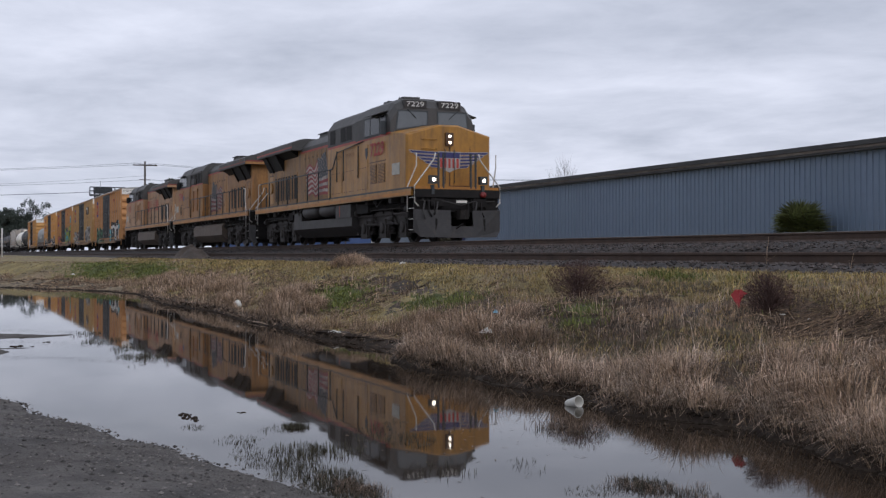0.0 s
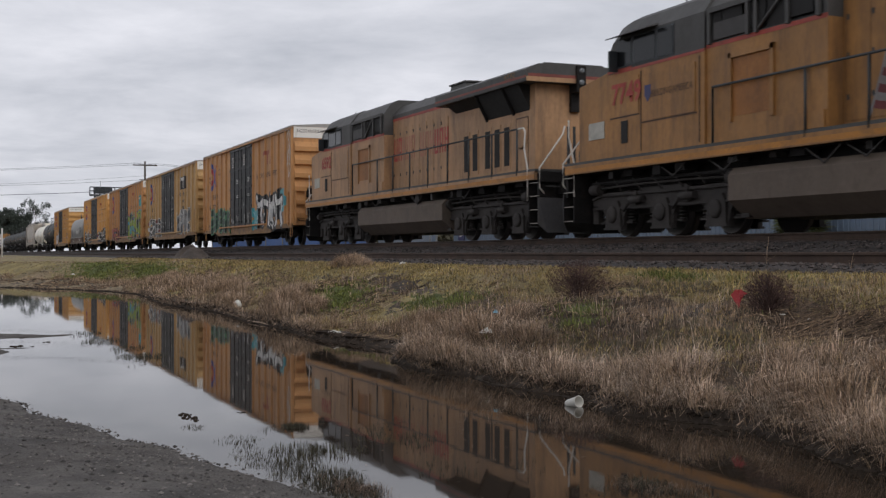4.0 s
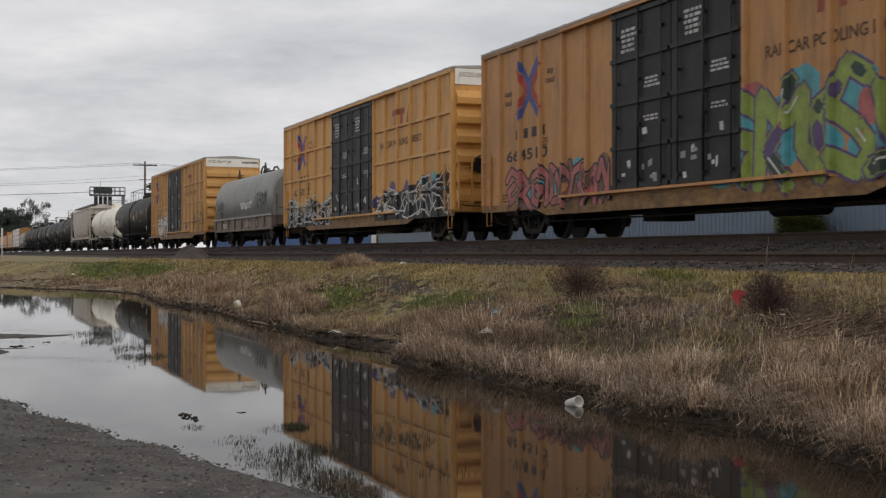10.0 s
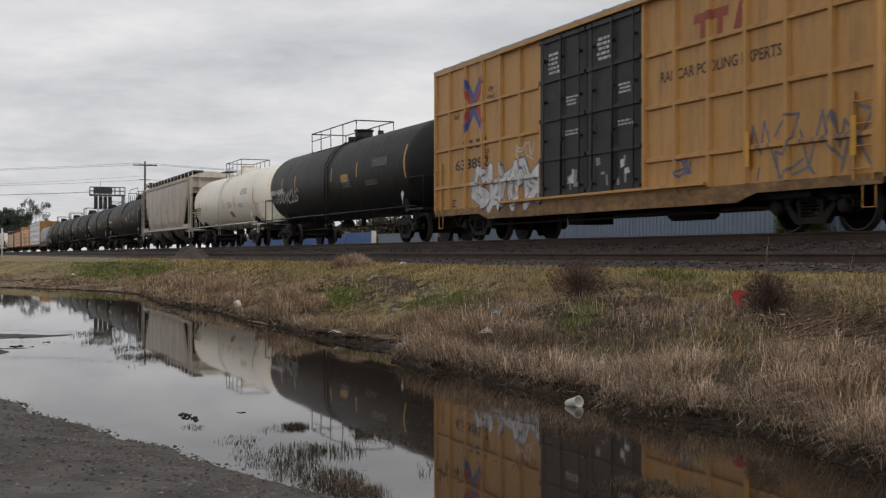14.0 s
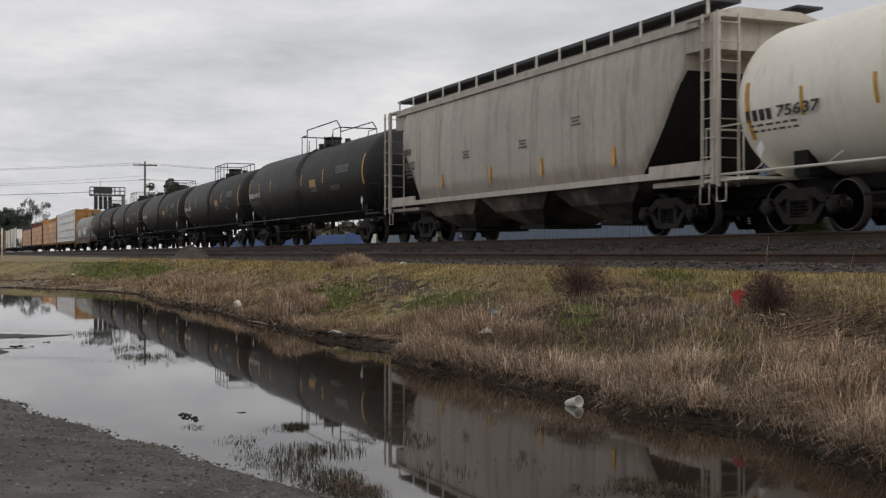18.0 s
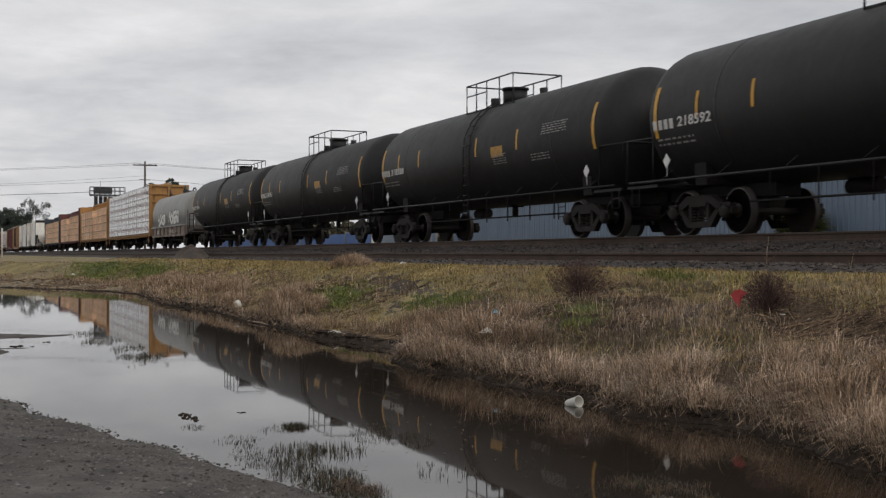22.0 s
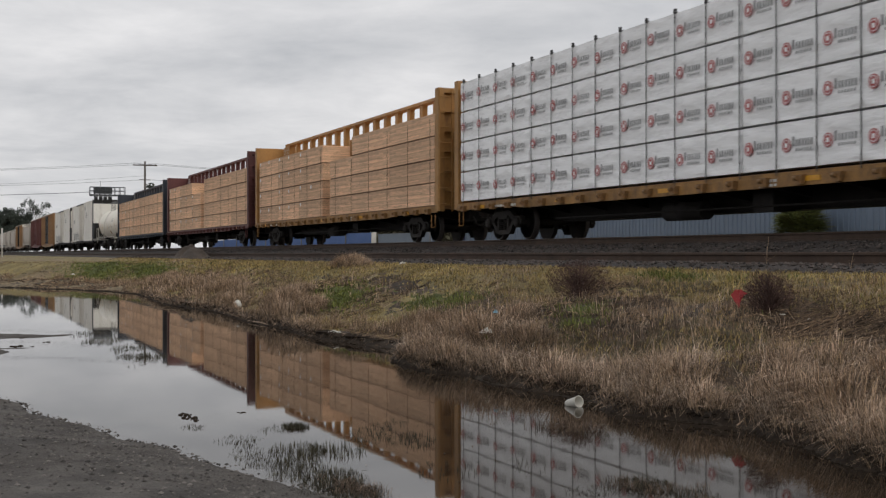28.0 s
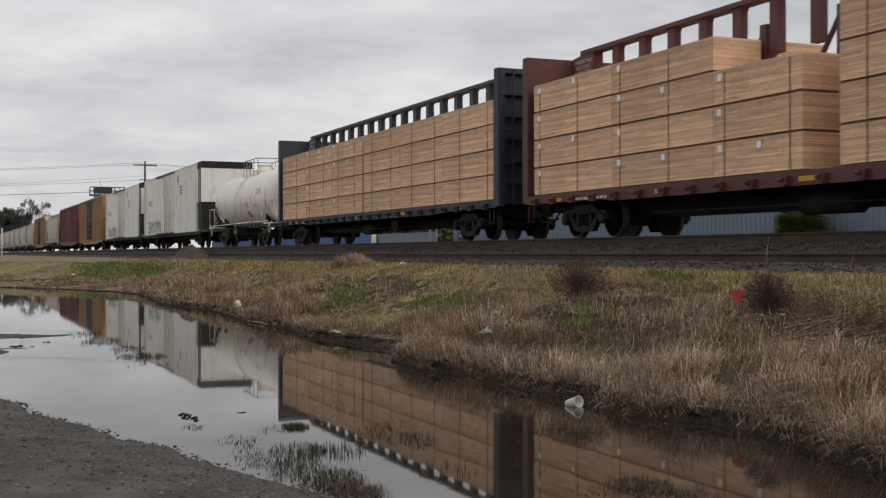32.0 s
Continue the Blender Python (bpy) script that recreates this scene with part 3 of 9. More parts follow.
def cover(x, y):
    """Which short turf or soil a small piece of the bank carries."""
    u = turf_rnd.random()
    if x < -36 and y < far_foot(x):
        return 7 if u < 0.75 else 0
    if u < near_to(x, y, LUSH) * 1.1:
        return 4
    if u < near_to(x, y, BARE):
        return 0
    g = patch(x, y, 0.42, 33.0) + (turf_rnd.random() - 0.5) * 0.22
    if turf_rnd.random() < near_to(x, y, OLIVE):
        return 8 if x < -13 else 5
    if y > 7.35:
        return 8 if g > 0.36 else 7
    if u < near_to(x, y, PALE):
        return 7
    if x < -17:
        return 8 if g > 0.46 else 7
    return 5 if g > 0.66 else 6 if g > 0.48 else 0


gx = spread(-3500, 3500, -62, 3, 0.14, 1.16)
gy = spread(-3500, 3500, -1.0, 9.2, 0.075, 1.16)
gs = Shape()
for gyv in gy:
    for gxv in gx:
        gs.v.append((gxv, gyv, ground_height(gxv, gyv)))
nx = len(gx)
for j in range(len(gy) - 1):
    yc = (gy[j] + gy[j + 1]) / 2
    for i in range(nx - 1):
        xc = (gx[i] + gx[i + 1]) / 2
        if yc > 8.75 + 0.25 * wob(xc, yc, 1.0) and yc < 18.5:
            mi = 2
        elif xc > -56 and -0.6 < yc - far_shore(xc) < 0.10 + 0.10 * wob(xc, yc, 1.5) + 0.25 * near_to(xc, yc, BARE):
            mi = 3
        elif yc > far_shore(xc) or xc < -58:
            mi = cover(xc, yc)
        else:
            mi = 1
        gs.face([j * nx + i, j * nx + i + 1, (j + 1) * nx + i + 1, (j + 1) * nx + i], mi, True)
ground = solid("ground", gs, ["soil", "gravel", "ballast", "mud", "turf_green", "turf_olive", "turf_straw", "turf_pale", "turf_dull"], "flat trackside land with gravel verge and grassy bank", kind="structure", fix=False)

water = solid("water", Shape().poly([(-75, -60, 0), (30, -60, 0), (30, 9, 0), (-75, 9, 0)]), "water", "still brown flood water mirroring the sky", kind="structure", fix=False)

# ---- pebbles on the gravel verge and stones of the ballast ----
rnd = random.Random(11)
ps = Shape()
for _ in range(12000):
    x = rnd.uniform(-12.5, -4.2)
    y = near_shore(x) + 0.25 - abs(rnd.gauss(0, 1.3))
    if y < 0.02 * x - 0.9:
        continue
    r = rnd.choice((0.003, 0.004, 0.005, 0.007, 0.011)) * rnd.uniform(0.7, 1.4)
    ps.blob((x, y, ground_height(x, y) + r * 0.2), r, (1, 1, 0.6), rnd=rnd)
solid("pebbles", ps, "pebble", "loose grey pebbles on the wet gravel verge", kind="stuff", fix=False)
bs = Shape()
for _ in range(17000):
    x = -8 - 62 * rnd.random() ** 1.6
    y = rnd.uniform(8.8, 14.6)
    r = rnd.uniform(0.018, 0.042)
    if abs(y - SIDING_Y) < 0.9 and abs(abs(y - SIDING_Y) - 0.7175) < 0.12:
        continue
    bs.blob((x, y, ground_height(x, y) + r * 0.25), r, (1, 1, 0.7), rnd=rnd)
solid("ballast_stones", bs, "stone", "grey crushed-stone ballast round the tracks", kind="stuff", fix=False)


es = Shape()
for _ in range(5200):
    x = -3.6 - 46 * rnd.random() ** 1.6
    y = far_shore(x) + rnd.uniform(-0.05, 0.14)
    r = rnd.uniform(0.008, 0.03) * (1.0 if x > -15 else 1.6)
    es.blob((x, y, max(0.0, ground_height(x, y))), r, (1.2, 1.2, 0.7), rnd=rnd, rough=0.4)
solid("bank_clods", es, "mud", "dark wet clods along the foot of the bank", kind="stuff", fix=False)


# ---- tracks ----
def rail_outline(y, top):
    pts = ((-0.07, -0.17), (0.07, -0.17), (0.07, -0.155), (0.012, -0.13), (0.012, -0.05), (0.037, -0.035), (0.037, -0.006), (0.03, 0), (-0.03, 0), (-0.037, -0.006), (-0.037, -0.035), (-0.012, -0.05), (-0.012, -0.13), (-0.07, -0.155))
    return [(y + p, top + q) for p, q in pts]


def track(yc, top, name, label, worn):
    t = thing(name, label, "railway track", kind="structure")
    for side in (-0.7525, 0.7525):
        s = Shape().prism(rail_outline(yc + side, top), -900, 300, "x")
        for k, f in enumerate(s.f):
            s.m[k] = 1 if worn and all(s.v[i][2] > top - 0.007 for i in f) else 0
        part("rail", s, ["rail_side", "rail_head"], t)
    tie = Shape().box(-0.115, 0.115, -1.3, 1.3, -0.18, 0)
    plate = fix_normals(Shape().box(-0.09, 0.09, -0.15, 0.15, 0, 0.018).mesh("tie_plate", "rail_side"))
    me = fix_normals(tie.mesh("tie", "tie_wood"))
    far = Shape()
    r = random.Random(int(yc * 10))
    for k in range(-150, 20):
        x = k * 0.53 + r.uniform(-0.03, 0.03)
        if -72 < x < -6:
            ob = part("tie", None, None, t, at=pose(x, yc + r.uniform(-0.05, 0.05), top - 0.172, 0, 0, r.uniform(-1, 1)), mesh=me)
            if -40 < x < -12:
                for sd in (-0.7525, 0.7525):
                    part("tie_plate", None, None, ob, at=pose(0, sd, 0), mesh=plate)
    for k in range(-1500, -150):
        x = k * 0.53
        if x > -400:
            far.box(x - 0.115, x + 0.115, yc - 1.3, yc + 1.3, top - 0.35, top - 0.172)
    p = part("tie_row", far, "tie_wood", t)
    p["kind"] = "stuff"
    return t


track(TRACK_Y, RAIL, "main_track", "main line of rusty-sided rails on raised ballast", True)
track(SIDING_Y, 1.205, "siding_track", "lower siding of dark rusted rails in front", False)
# raised ballast shoulder of the main line
sh = Shape()
prof = [(12.9, 0.9), (13.35, 1.27), (13.9, 1.385), (16.5, 1.385), (17.2, 1.25), (18.2, 0.9)]
xs = spread(-900, 300, -70, 0, 0.5, 1.2)
for x in xs:
    for k, (y, z) in enumerate(prof):
        sh.v.append((x, y + 0.06 * wob(x, k, 1.1, 3.0), z + (0.02 * wob(x, k, 1.7, 8.0) if 0 < k < 5 else 0)))
for i in range(len(xs) - 1):
    for k in range(5):
        b = i * 6 + k
        sh.face([b, b + 6, b + 7, b + 1], 0, True)
solid("ballast_bed", sh, "ballast", "raised bed of dark crushed stone under the main line", kind="structure", fix=False)
bs = Shape()
for _ in range(9000):
    x = -10 - 60 * rnd.random() ** 1.5
    y = rnd.uniform(12.95, 14.55)
    z = 0.9 + 0.37 * (y - 12.9) / 0.45 if y < 13.35 else min(1.385, 1.27 + 0.115 * (y - 13.35) / 0.55)
    r = rnd.uniform(0.018, 0.042)
    bs.blob((x, y, z + 0.3 * r), r, (1, 1, 0.7), rnd=rnd)
solid("shoulder_stones", bs, "stone", "coarse grey stones on the ballast shoulder", kind="stuff", fix=False)

# ---- the long metal warehouse behind the line ----
WY, EAVE, WX0, WX1 = 36.0, 5.88, -84.9, 40.0
wh = thing("warehouse", "long low warehouse clad in blue-grey ribbed metal sheet", "warehouse", kind="structure")
w = Shape()
w.box(WX0, WX1, WY, WY + 0.2, 0.3, EAVE - 0.1)
w.box(WX0, WX0 + 0.2, WY + 0.2, WY + 30, 0.3, EAVE - 0.1)
w.box(WX1 - 0.2, WX1, WY + 0.2, WY + 30, 0.3, EAVE - 0.1)
w.box(WX0, WX1, WY + 30, WY + 30.2, 0.3, EAVE - 0.1)
part("wall", w, "metal_blue", wh)
rib = Shape().prism([(-0.045, 0), (0.045, 0), (0.025, -0.045), (-0.025, -0.045)], 0.3, EAVE - 0.12, "z")
rib_me = fix_normals(rib.mesh("sheet_rib", "metal_blue"))
for k in range(250):
    x = WX0 + 0.3 + k * 0.36
    if x < WX1 - 0.1 and x < 0:
        part("sheet_rib", None, None, wh, at=pose(x, WY - 0.002, 0), mesh=rib_me)
rf = Shape()
rf.prism([(WY - 0.35, EAVE), (WY + 15, EAVE + 1.3), (WY + 30.5, EAVE), (WY + 30.5, EAVE + 0.1), (WY + 15, EAVE + 1.42), (WY - 0.35, EAVE + 0.1)], WX0 - 0.2, WX1 + 0.2, "x")
part("roof", rf, "roof_sheet", wh)
part("fascia", Shape().box(WX0 - 0.2, WX1 + 0.2, WY - 0.40, WY - 0.352, EAVE - 0.12, EAVE + 0.08), "fascia", wh)
part("fascia_board", Shape().box(WX0 - 0.2, WX1 + 0.2, WY - 0.36, WY - 0.30, EAVE - 0.24, EAVE - 0.13), "eave_board", wh, "weathered brown eaves board")
part("gutter", Shape().box(WX0 - 0.2, WX1 + 0.2, WY - 0.33, WY - 0.05, EAVE - 0.34, EAVE - 0.25), "fascia", wh, "dark eaves gutter")
sg = part("sign", Shape().box(-0.55, 0.55, -0.06, -0.02, -0.55, 0.55), "navy", wh, "dark blue square sign", at=pose(-83.2, WY - 0.05, 2.75))
letters("D", 0.7, "letter_white", sg, side_pose(0, -0.065, 0))

# low bright blue hoarding and a grey yard wall further down the line
hd = thing("blue_hoarding", "low bright blue hoarding beside the yard", "hoarding", kind="structure")
for k in range(9):
    x0 = -164 + k * 7.35
    part("panel", Shape().box(x0, x0 + 7.3, 34.0, 34.2, 0.3, 2.95 + 0.05 * (k % 3)), "tarp_blue", hd)
for k in range(10):
    x0 = -164.05 + k * 7.35
    part("post", Shape().box(x0 - 0.08, x0 + 0.08, 33.9, 34.3, 0.3, 3.15), "galv" if k < 9 else "letter_white", hd)
solid("yard_wall", Shape().box(-97.6, -85.2, 34.4, 34.7, 0.3, 2.75).box(-97.6, -85.2, 34.35, 34.75, 2.75, 2.85), "metal_blue", "low blue-grey yard wall", kind="structure")
# ---- grass, weeds, reeds ----
def blade(s, x, y, z, h, w, lean, turn, m=0, droop=0.35):
    """One bent grass blade of three faces."""
    c, d = math.cos(turn), math.sin(turn)
    b = len(s.v)
    lx, ly = lean * math.cos(turn + 1.2), lean * math.sin(turn + 1.2)
    for k, (f, ww) in enumerate(((0, 1.0), (0.55, 0.75))):
        ox, oy, oz = lx * h * f * f, ly * h * f * f, h * f * (1 - 0.1 * lean)
        s.v.append((x + ox - c * w * ww, y + oy - d * w * ww, z + oz))
        s.v.append((x + ox + c * w * ww, y + oy + d * w * ww, z + oz))
    s.v.append((x + lx * h, y + ly * h, z + h * (1 - droop * lean)))
    s.face([b, b + 1, b + 3, b + 2], m), s.face([b + 2, b + 3, b + 4], m)


rnd = random.Random(5)
dry, straw, green, olive, thatch, stalk = Shape(), Shape(), Shape(), Shape(), Shape(), Shape()


def tuft(s, x, y, n, h, spread_r, w, lean=0.7):
    z = ground_height(x, y) - 0.02
    for _ in range(n):
        blade(s, x + rnd.gauss(0, spread_r), y + rnd.gauss(0, spread_r), z, h * rnd.uniform(0.45, 1.15), w, rnd.uniform(0.1, lean), rnd.uniform(0, 6.283))


def strand(s, x, y, L, w):
    """A fallen straw."""
    a, z = rnd.uniform(0, 6.283), ground_height(x, y)
    dx, dy = math.cos(a) * L / 2, math.sin(a) * L / 2
    z0, z1 = ground_height(x - dx, y - dy) + rnd.uniform(0.0, 0.03), ground_height(x + dx, y + dy) + rnd.uniform(0.0, 0.05)
    b = len(s.v)
    s.v += [(x - dx, y - dy, z0), (x - dx * 0.9 - dy * w / L, y - dy * 0.9 + dx * w / L, z0 + 2 * w), (x + dx, y + dy, z1), (x + dx * 0.9 + dy * w / L, y + dy * 0.9 - dx * w / L, z1)]
    s.face([b, b + 3, b + 2, b + 1])


def size_at(x):
    """Blade half-width and how many blades a clump gets: coarser and fewer far off."""
    return (0.0032, 0.7) if x > -12 else (0.0036, 0.65) if x > -18 else (0.0055, 0.5) if x > -30 else (0.010, 0.3)


def mound(x, y, rad, h, w, n, light):
    """A hummock of dead grass: blades fan out from its heart and hang over at the rim."""
    sway = rnd.uniform(0, 6.283)
    for _ in range(n):
        a, q = rnd.uniform(0, 6.283), rnd.random() ** 0.55
        px, py = x + math.cos(a) * rad * q * 1.15, y + math.sin(a) * rad * q * 0.85
        if py < far_shore(px) + 0.035 * rnd.random():
            continue
        out = a + rnd.gauss(0, 0.9) if rnd.random() < 0.7 else sway + rnd.gauss(0, 0.6)
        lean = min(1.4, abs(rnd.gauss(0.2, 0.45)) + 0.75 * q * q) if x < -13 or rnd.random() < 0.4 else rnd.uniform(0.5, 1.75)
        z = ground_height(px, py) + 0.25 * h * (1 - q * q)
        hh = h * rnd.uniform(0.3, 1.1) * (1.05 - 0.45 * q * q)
        # short blades mostly take the dark thatch colour, painting shade into the hummock's base
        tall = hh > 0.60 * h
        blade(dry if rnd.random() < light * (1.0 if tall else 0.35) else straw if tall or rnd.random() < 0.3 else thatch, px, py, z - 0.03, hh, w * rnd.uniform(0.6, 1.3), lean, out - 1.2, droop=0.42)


# waterside hummocks of pale dry grass, with dark gaps between
hx = -3.4
while hx > -64:
    gap = 0.40 if hx > -13 else 0.45 if hx > -24 else 0.9
    hx -= gap * rnd.uniform(0.6, 1.4)
    for row in range(4):
        x = hx + rnd.gauss(0, 0.15)
        d = (0.06, 0.40, 0.85, 1.3)[row] + rnd.gauss(0, 0.10)
        y = far_foot(x) + d
        keep = 0.5 * patch(x, y, 0.55, 4.0) + 0.5 * patch(x, y, 1.7, 8.0) + (0.16 if row == 0 else 0.08 - 0.06 * row) + (0.05 if x > -11 else 0.0)
        if keep < (0.54 if x > -13.5 else 0.60) or near_to(x, y, LUSH) > 0.3 or near_to(x, y, BARE) > 0.3 or near_to(x, y, OLIVE) > 0.45 or y > 7.4:
            continue
        w, k = size_at(x)
        size = (0.65 + 0.8 * patch(x, y, 0.8, 21.0)) if x < -13 else 0.35 + 1.3 * patch(x, y, 1.2, 21.0)
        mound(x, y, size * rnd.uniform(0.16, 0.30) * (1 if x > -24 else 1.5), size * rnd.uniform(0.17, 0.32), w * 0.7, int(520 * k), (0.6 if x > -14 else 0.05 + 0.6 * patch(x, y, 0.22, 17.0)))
# the great tussocks at the water: x, y, radius, height
for cx, cy, rad, h in ((-7.0, 5.50, 0.36, 0.36), (-6.55, 5.42, 0.36, 0.40), (-6.15, 5.30, 0.34, 0.40), (-5.7, 5.12, 0.34, 0.40), (-5.2, 5.02, 0.34, 0.40), (-6.3, 5.9, 0.34, 0.34), (-5.7, 5.6, 0.34, 0.36), (-5.2, 5.5, 0.34, 0.36),
                       (-7.72, 4.92, 0.26, 0.30), (-7.95, 5.25, 0.32, 0.36), (-8.4, 5.45, 0.30, 0.30), (-7.4, 5.05, 0.26, 0.28), (-8.8, 5.15, 0.24, 0.20), (-9.4, 5.0, 0.24, 0.20), (-9.0, 5.7, 0.30, 0.26),
                       (-12.1, 4.85, 0.34, 0.30), (-11.5, 4.82, 0.32, 0.30), (-12.5, 5.2, 0.38, 0.33), (-13.1, 5.6, 0.42, 0.34), (-11.9, 5.35, 0.38, 0.33), (-10.9, 5.1, 0.30, 0.25), (-11.3, 5.6, 0.34, 0.28), (-10.4, 5.3, 0.28, 0.24), (-12.7, 6.1, 0.32, 0.28), (-13.6, 6.0, 0.34, 0.28),
                       (-19.9, 5.25, 0.42, 0.34), (-20.7, 5.45, 0.46, 0.36), (-21.6, 5.9, 0.5, 0.34), (-22.6, 6.1, 0.5, 0.32), (-25.4, 8.35, 0.5, 0.26), (-26.0, 8.4, 0.4, 0.22), (-24.8, 8.3, 0.4, 0.2)):
    w, k = size_at(cx)
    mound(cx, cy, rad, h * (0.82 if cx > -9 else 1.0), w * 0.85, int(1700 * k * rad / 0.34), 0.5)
# blades that hang over the water's edge
for _ in range(9000):
    x = -3.6 - 32 * rnd.random() ** 1.7
    if patch(x, 0, 1.6, 14.0) < 0.40 or near_to(x, far_shore(x), BARE) > 0.25:
        continue
    w, k = size_at(x)
    y = far_shore(x) + rnd.uniform(0.0, 0.10)
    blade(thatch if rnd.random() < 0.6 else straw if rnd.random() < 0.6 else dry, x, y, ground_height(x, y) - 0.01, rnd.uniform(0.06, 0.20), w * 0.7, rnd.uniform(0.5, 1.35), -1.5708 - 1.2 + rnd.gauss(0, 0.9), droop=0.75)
for cx, cy, rx, ry in PALE:
    for _ in range(int(42 * rx ** 0.6)):
        x, y = cx + rnd.gauss(0, 0.55) * rx, cy + rnd.gauss(0, 0.5) * ry
        if y < far_foot(x) + 0.12 or y > 8.7:
            continue
        w, k = size_at(x)
        mound(x, y, rnd.uniform(0.14, 0.26) * (1 if x > -24 else 1.5), rnd.uniform(0.16, 0.30), w * 0.75, int(300 * k), 0.28)
# the slope: green patches, mixed olive and straw elsewhere
for _ in range(21000):
    x = -3.8 - 62 * rnd.random() ** 1.65
    y = rnd.uniform(far_foot(x) + 0.3, 8.85)
    lush, bare = near_to(x, y, LUSH), near_to(x, y, BARE)
    w, k = size_at(x)
    if rnd.random() < lush * 1.8:
        tuft(green, x, y, int(16 * k) + 4, rnd.uniform(0.05, 0.12), 0.09, w * 1.7, 1.0)
        continue
    if rnd.random() < bare * 0.95:
        continue
    g = patch(x, y, 0.42, 33.0)
    if rnd.random() < 0.85 * near_to(x, y, OLIVE):
        tuft(olive if rnd.random() < 0.75 else straw if rnd.random() < 0.6 else green, x, y, int(14 * k) + 3, rnd.uniform(0.04, 0.11), 0.10, w * 1.2, 1.2)
    elif y > 7.35:
        s = olive if g > 0.36 or rnd.random() < 0.5 else straw
        tuft(s, x, y, int(11 * k) + 3, rnd.uniform(0.03, 0.09), 0.10, w * 1.5, 1.1)
    elif x < -13.5:
        if bare > 0.25 and rnd.random() < 0.8:
            continue
        u = rnd.random()
        tuft(olive if u < 0.15 + 0.6 * step(0.35, 0.6, g) else straw if u < 0.72 else thatch, x, y, int(13 * k) + 3, rnd.uniform(0.03, 0.10), 0.10, w * 1.1, 1.3)
    elif g > 0.60 and rnd.random() < 0.6:
        tuft(olive if rnd.random() < 0.35 else straw if rnd.random() < 0.5 else thatch, x, y, int(11 * k) + 3, rnd.uniform(0.05, 0.13), 0.09, w * 1.4, 1.0)
    elif g > 0.30 or rnd.random() < 0.5:
        tuft(straw if rnd.random() < 0.6 else thatch if rnd.random() < 0.6 else dry, x, y, int(13 * k) + 3, rnd.uniform(0.05, 0.17), 0.09, w * 0.7, 1.5)
# dead tangle between the tufts
for _ in range(9500):
    x = -4.0 - 12 * rnd.random() ** 1.2
    y = rnd.uniform(far_shore(x) + 0.7, 7.9)
    if near_to(x, y, LUSH) > 0.5 or rnd.random() < 0.9 * near_to(x, y, BARE) or patch(x, y, 1.4, 77.0) < 0.40:
        continue
    g = patch(x, y, 0.9, 51.0)
    tuft(thatch if g < 0.5 else straw if rnd.random() < 0.75 else dry, x, y, 9, rnd.uniform(0.05, 0.15) * (0.7 + 0.6 * g), 0.07, 0.0017, 1.6)
for _ in range(4200):
    x = -6 - 30 * rnd.random() ** 1.4
    y = rnd.uniform(7.6, 8.75)
    w, k = size_at(x)
    tuft(olive if rnd.random() < 0.8 else straw, x, y, int(11 * k) + 2, rnd.uniform(0.03, 0.10), 0.09, w * 0.9, 1.1)
# single tall stalks
for _ in range(3000):
    x = -4.2 - 9.5 * rnd.random() ** 1.3
    y = far_shore(x) + 0.05 + 2.6 * rnd.random() ** 1.3
    if near_to(x, y, LUSH) > 0.4 or near_to(x, y, BARE) > 0.5 or patch(x, y, 1.1, 61.0) < 0.40:
        continue
    w, k = size_at(x)
    blade(stalk, x, y, ground_height(x, y), rnd.uniform(0.12, 0.34) * (1.0 if y < far_shore(x) + 1.1 else 0.6), w * 0.62, rnd.uniform(0.4, 2.0), rnd.uniform(0, 6.283))
for _ in range(700):
    x = -4.5 - 40 * rnd.random() ** 1.5
    y = rnd.uniform(far_shore(x) + 0.6, 7.4)
    w, k = size_at(x)
    tuft(dry, x, y, 4, rnd.uniform(0.12, 0.28), 0.03, w * 0.8, 0.9)
for _ in range(2600):
    x = -3.6 - 40 * rnd.random() ** 1.7
    y = far_shore(x) + rnd.uniform(-0.03, 0.16)
    w, k = size_at(x)
    strand(thatch if rnd.random() < 0.6 else dry, x, y, rnd.uniform(0.03, 0.11), w * 0.8)
# fallen straw everywhere on the slope
for _ in range(30000):
    x = -3.8 - 50 * rnd.random() ** 1.9
    y = rnd.uniform(far_shore(x) + 0.05, 7.6)
    w, k = size_at(x)
    if near_to(x, y, LUSH) > 0.5 or patch(x, y, 0.42, 33.0) > 0.55 or rnd.random() < (0.6 if x < -13 else 0.0) * near_to(x, y, BARE):
        continue
    strand(thatch if rnd.random() < 0.75 or near_to(x, y, BARE) > 0.3 else straw, x, y, rnd.uniform(0.05, 0.24), w * (1.3 if near_to(x, y, BARE) < 0.4 else 1.0))
# a tangle of dead stems on the bare earth beside the weeds
for _ in range(2600):
    x, y = rnd.gauss(-8.1, 0.75), rnd.gauss(7.05, 0.32)
    if near_to(x, y, BARE) > 0.3:
        strand(straw if rnd.random() < 0.35 else thatch, x, y, rnd.uniform(0.12, 0.42), rnd.uniform(0.002, 0.004))
solid("dry_grass", dry, "dry_grass", "tall pale dry grass along the waterside", kind="stuff", fix=False)
solid("dead_stalks", stalk, "stalk", "bleached dead grass stalks on the bank", kind="stuff", fix=False)
solid("straw_grass", straw, "straw", "short straw-coloured grass on the bank", kind="stuff", fix=False)
solid("green_grass", green, "green_grass", "patches of fresh green grass on the bank", kind="stuff", fix=False)
solid("olive_grass", olive, "olive_grass", "short yellow-green grass on the bank's top", kind="stuff", fix=False)
solid("fallen_straw", thatch, "thatch", "fallen brown straw littering the bank, and dark blades coloured as hummock shade", kind="stuff", fix=False)

# reeds that stand in the shallow water
reed = Shape()


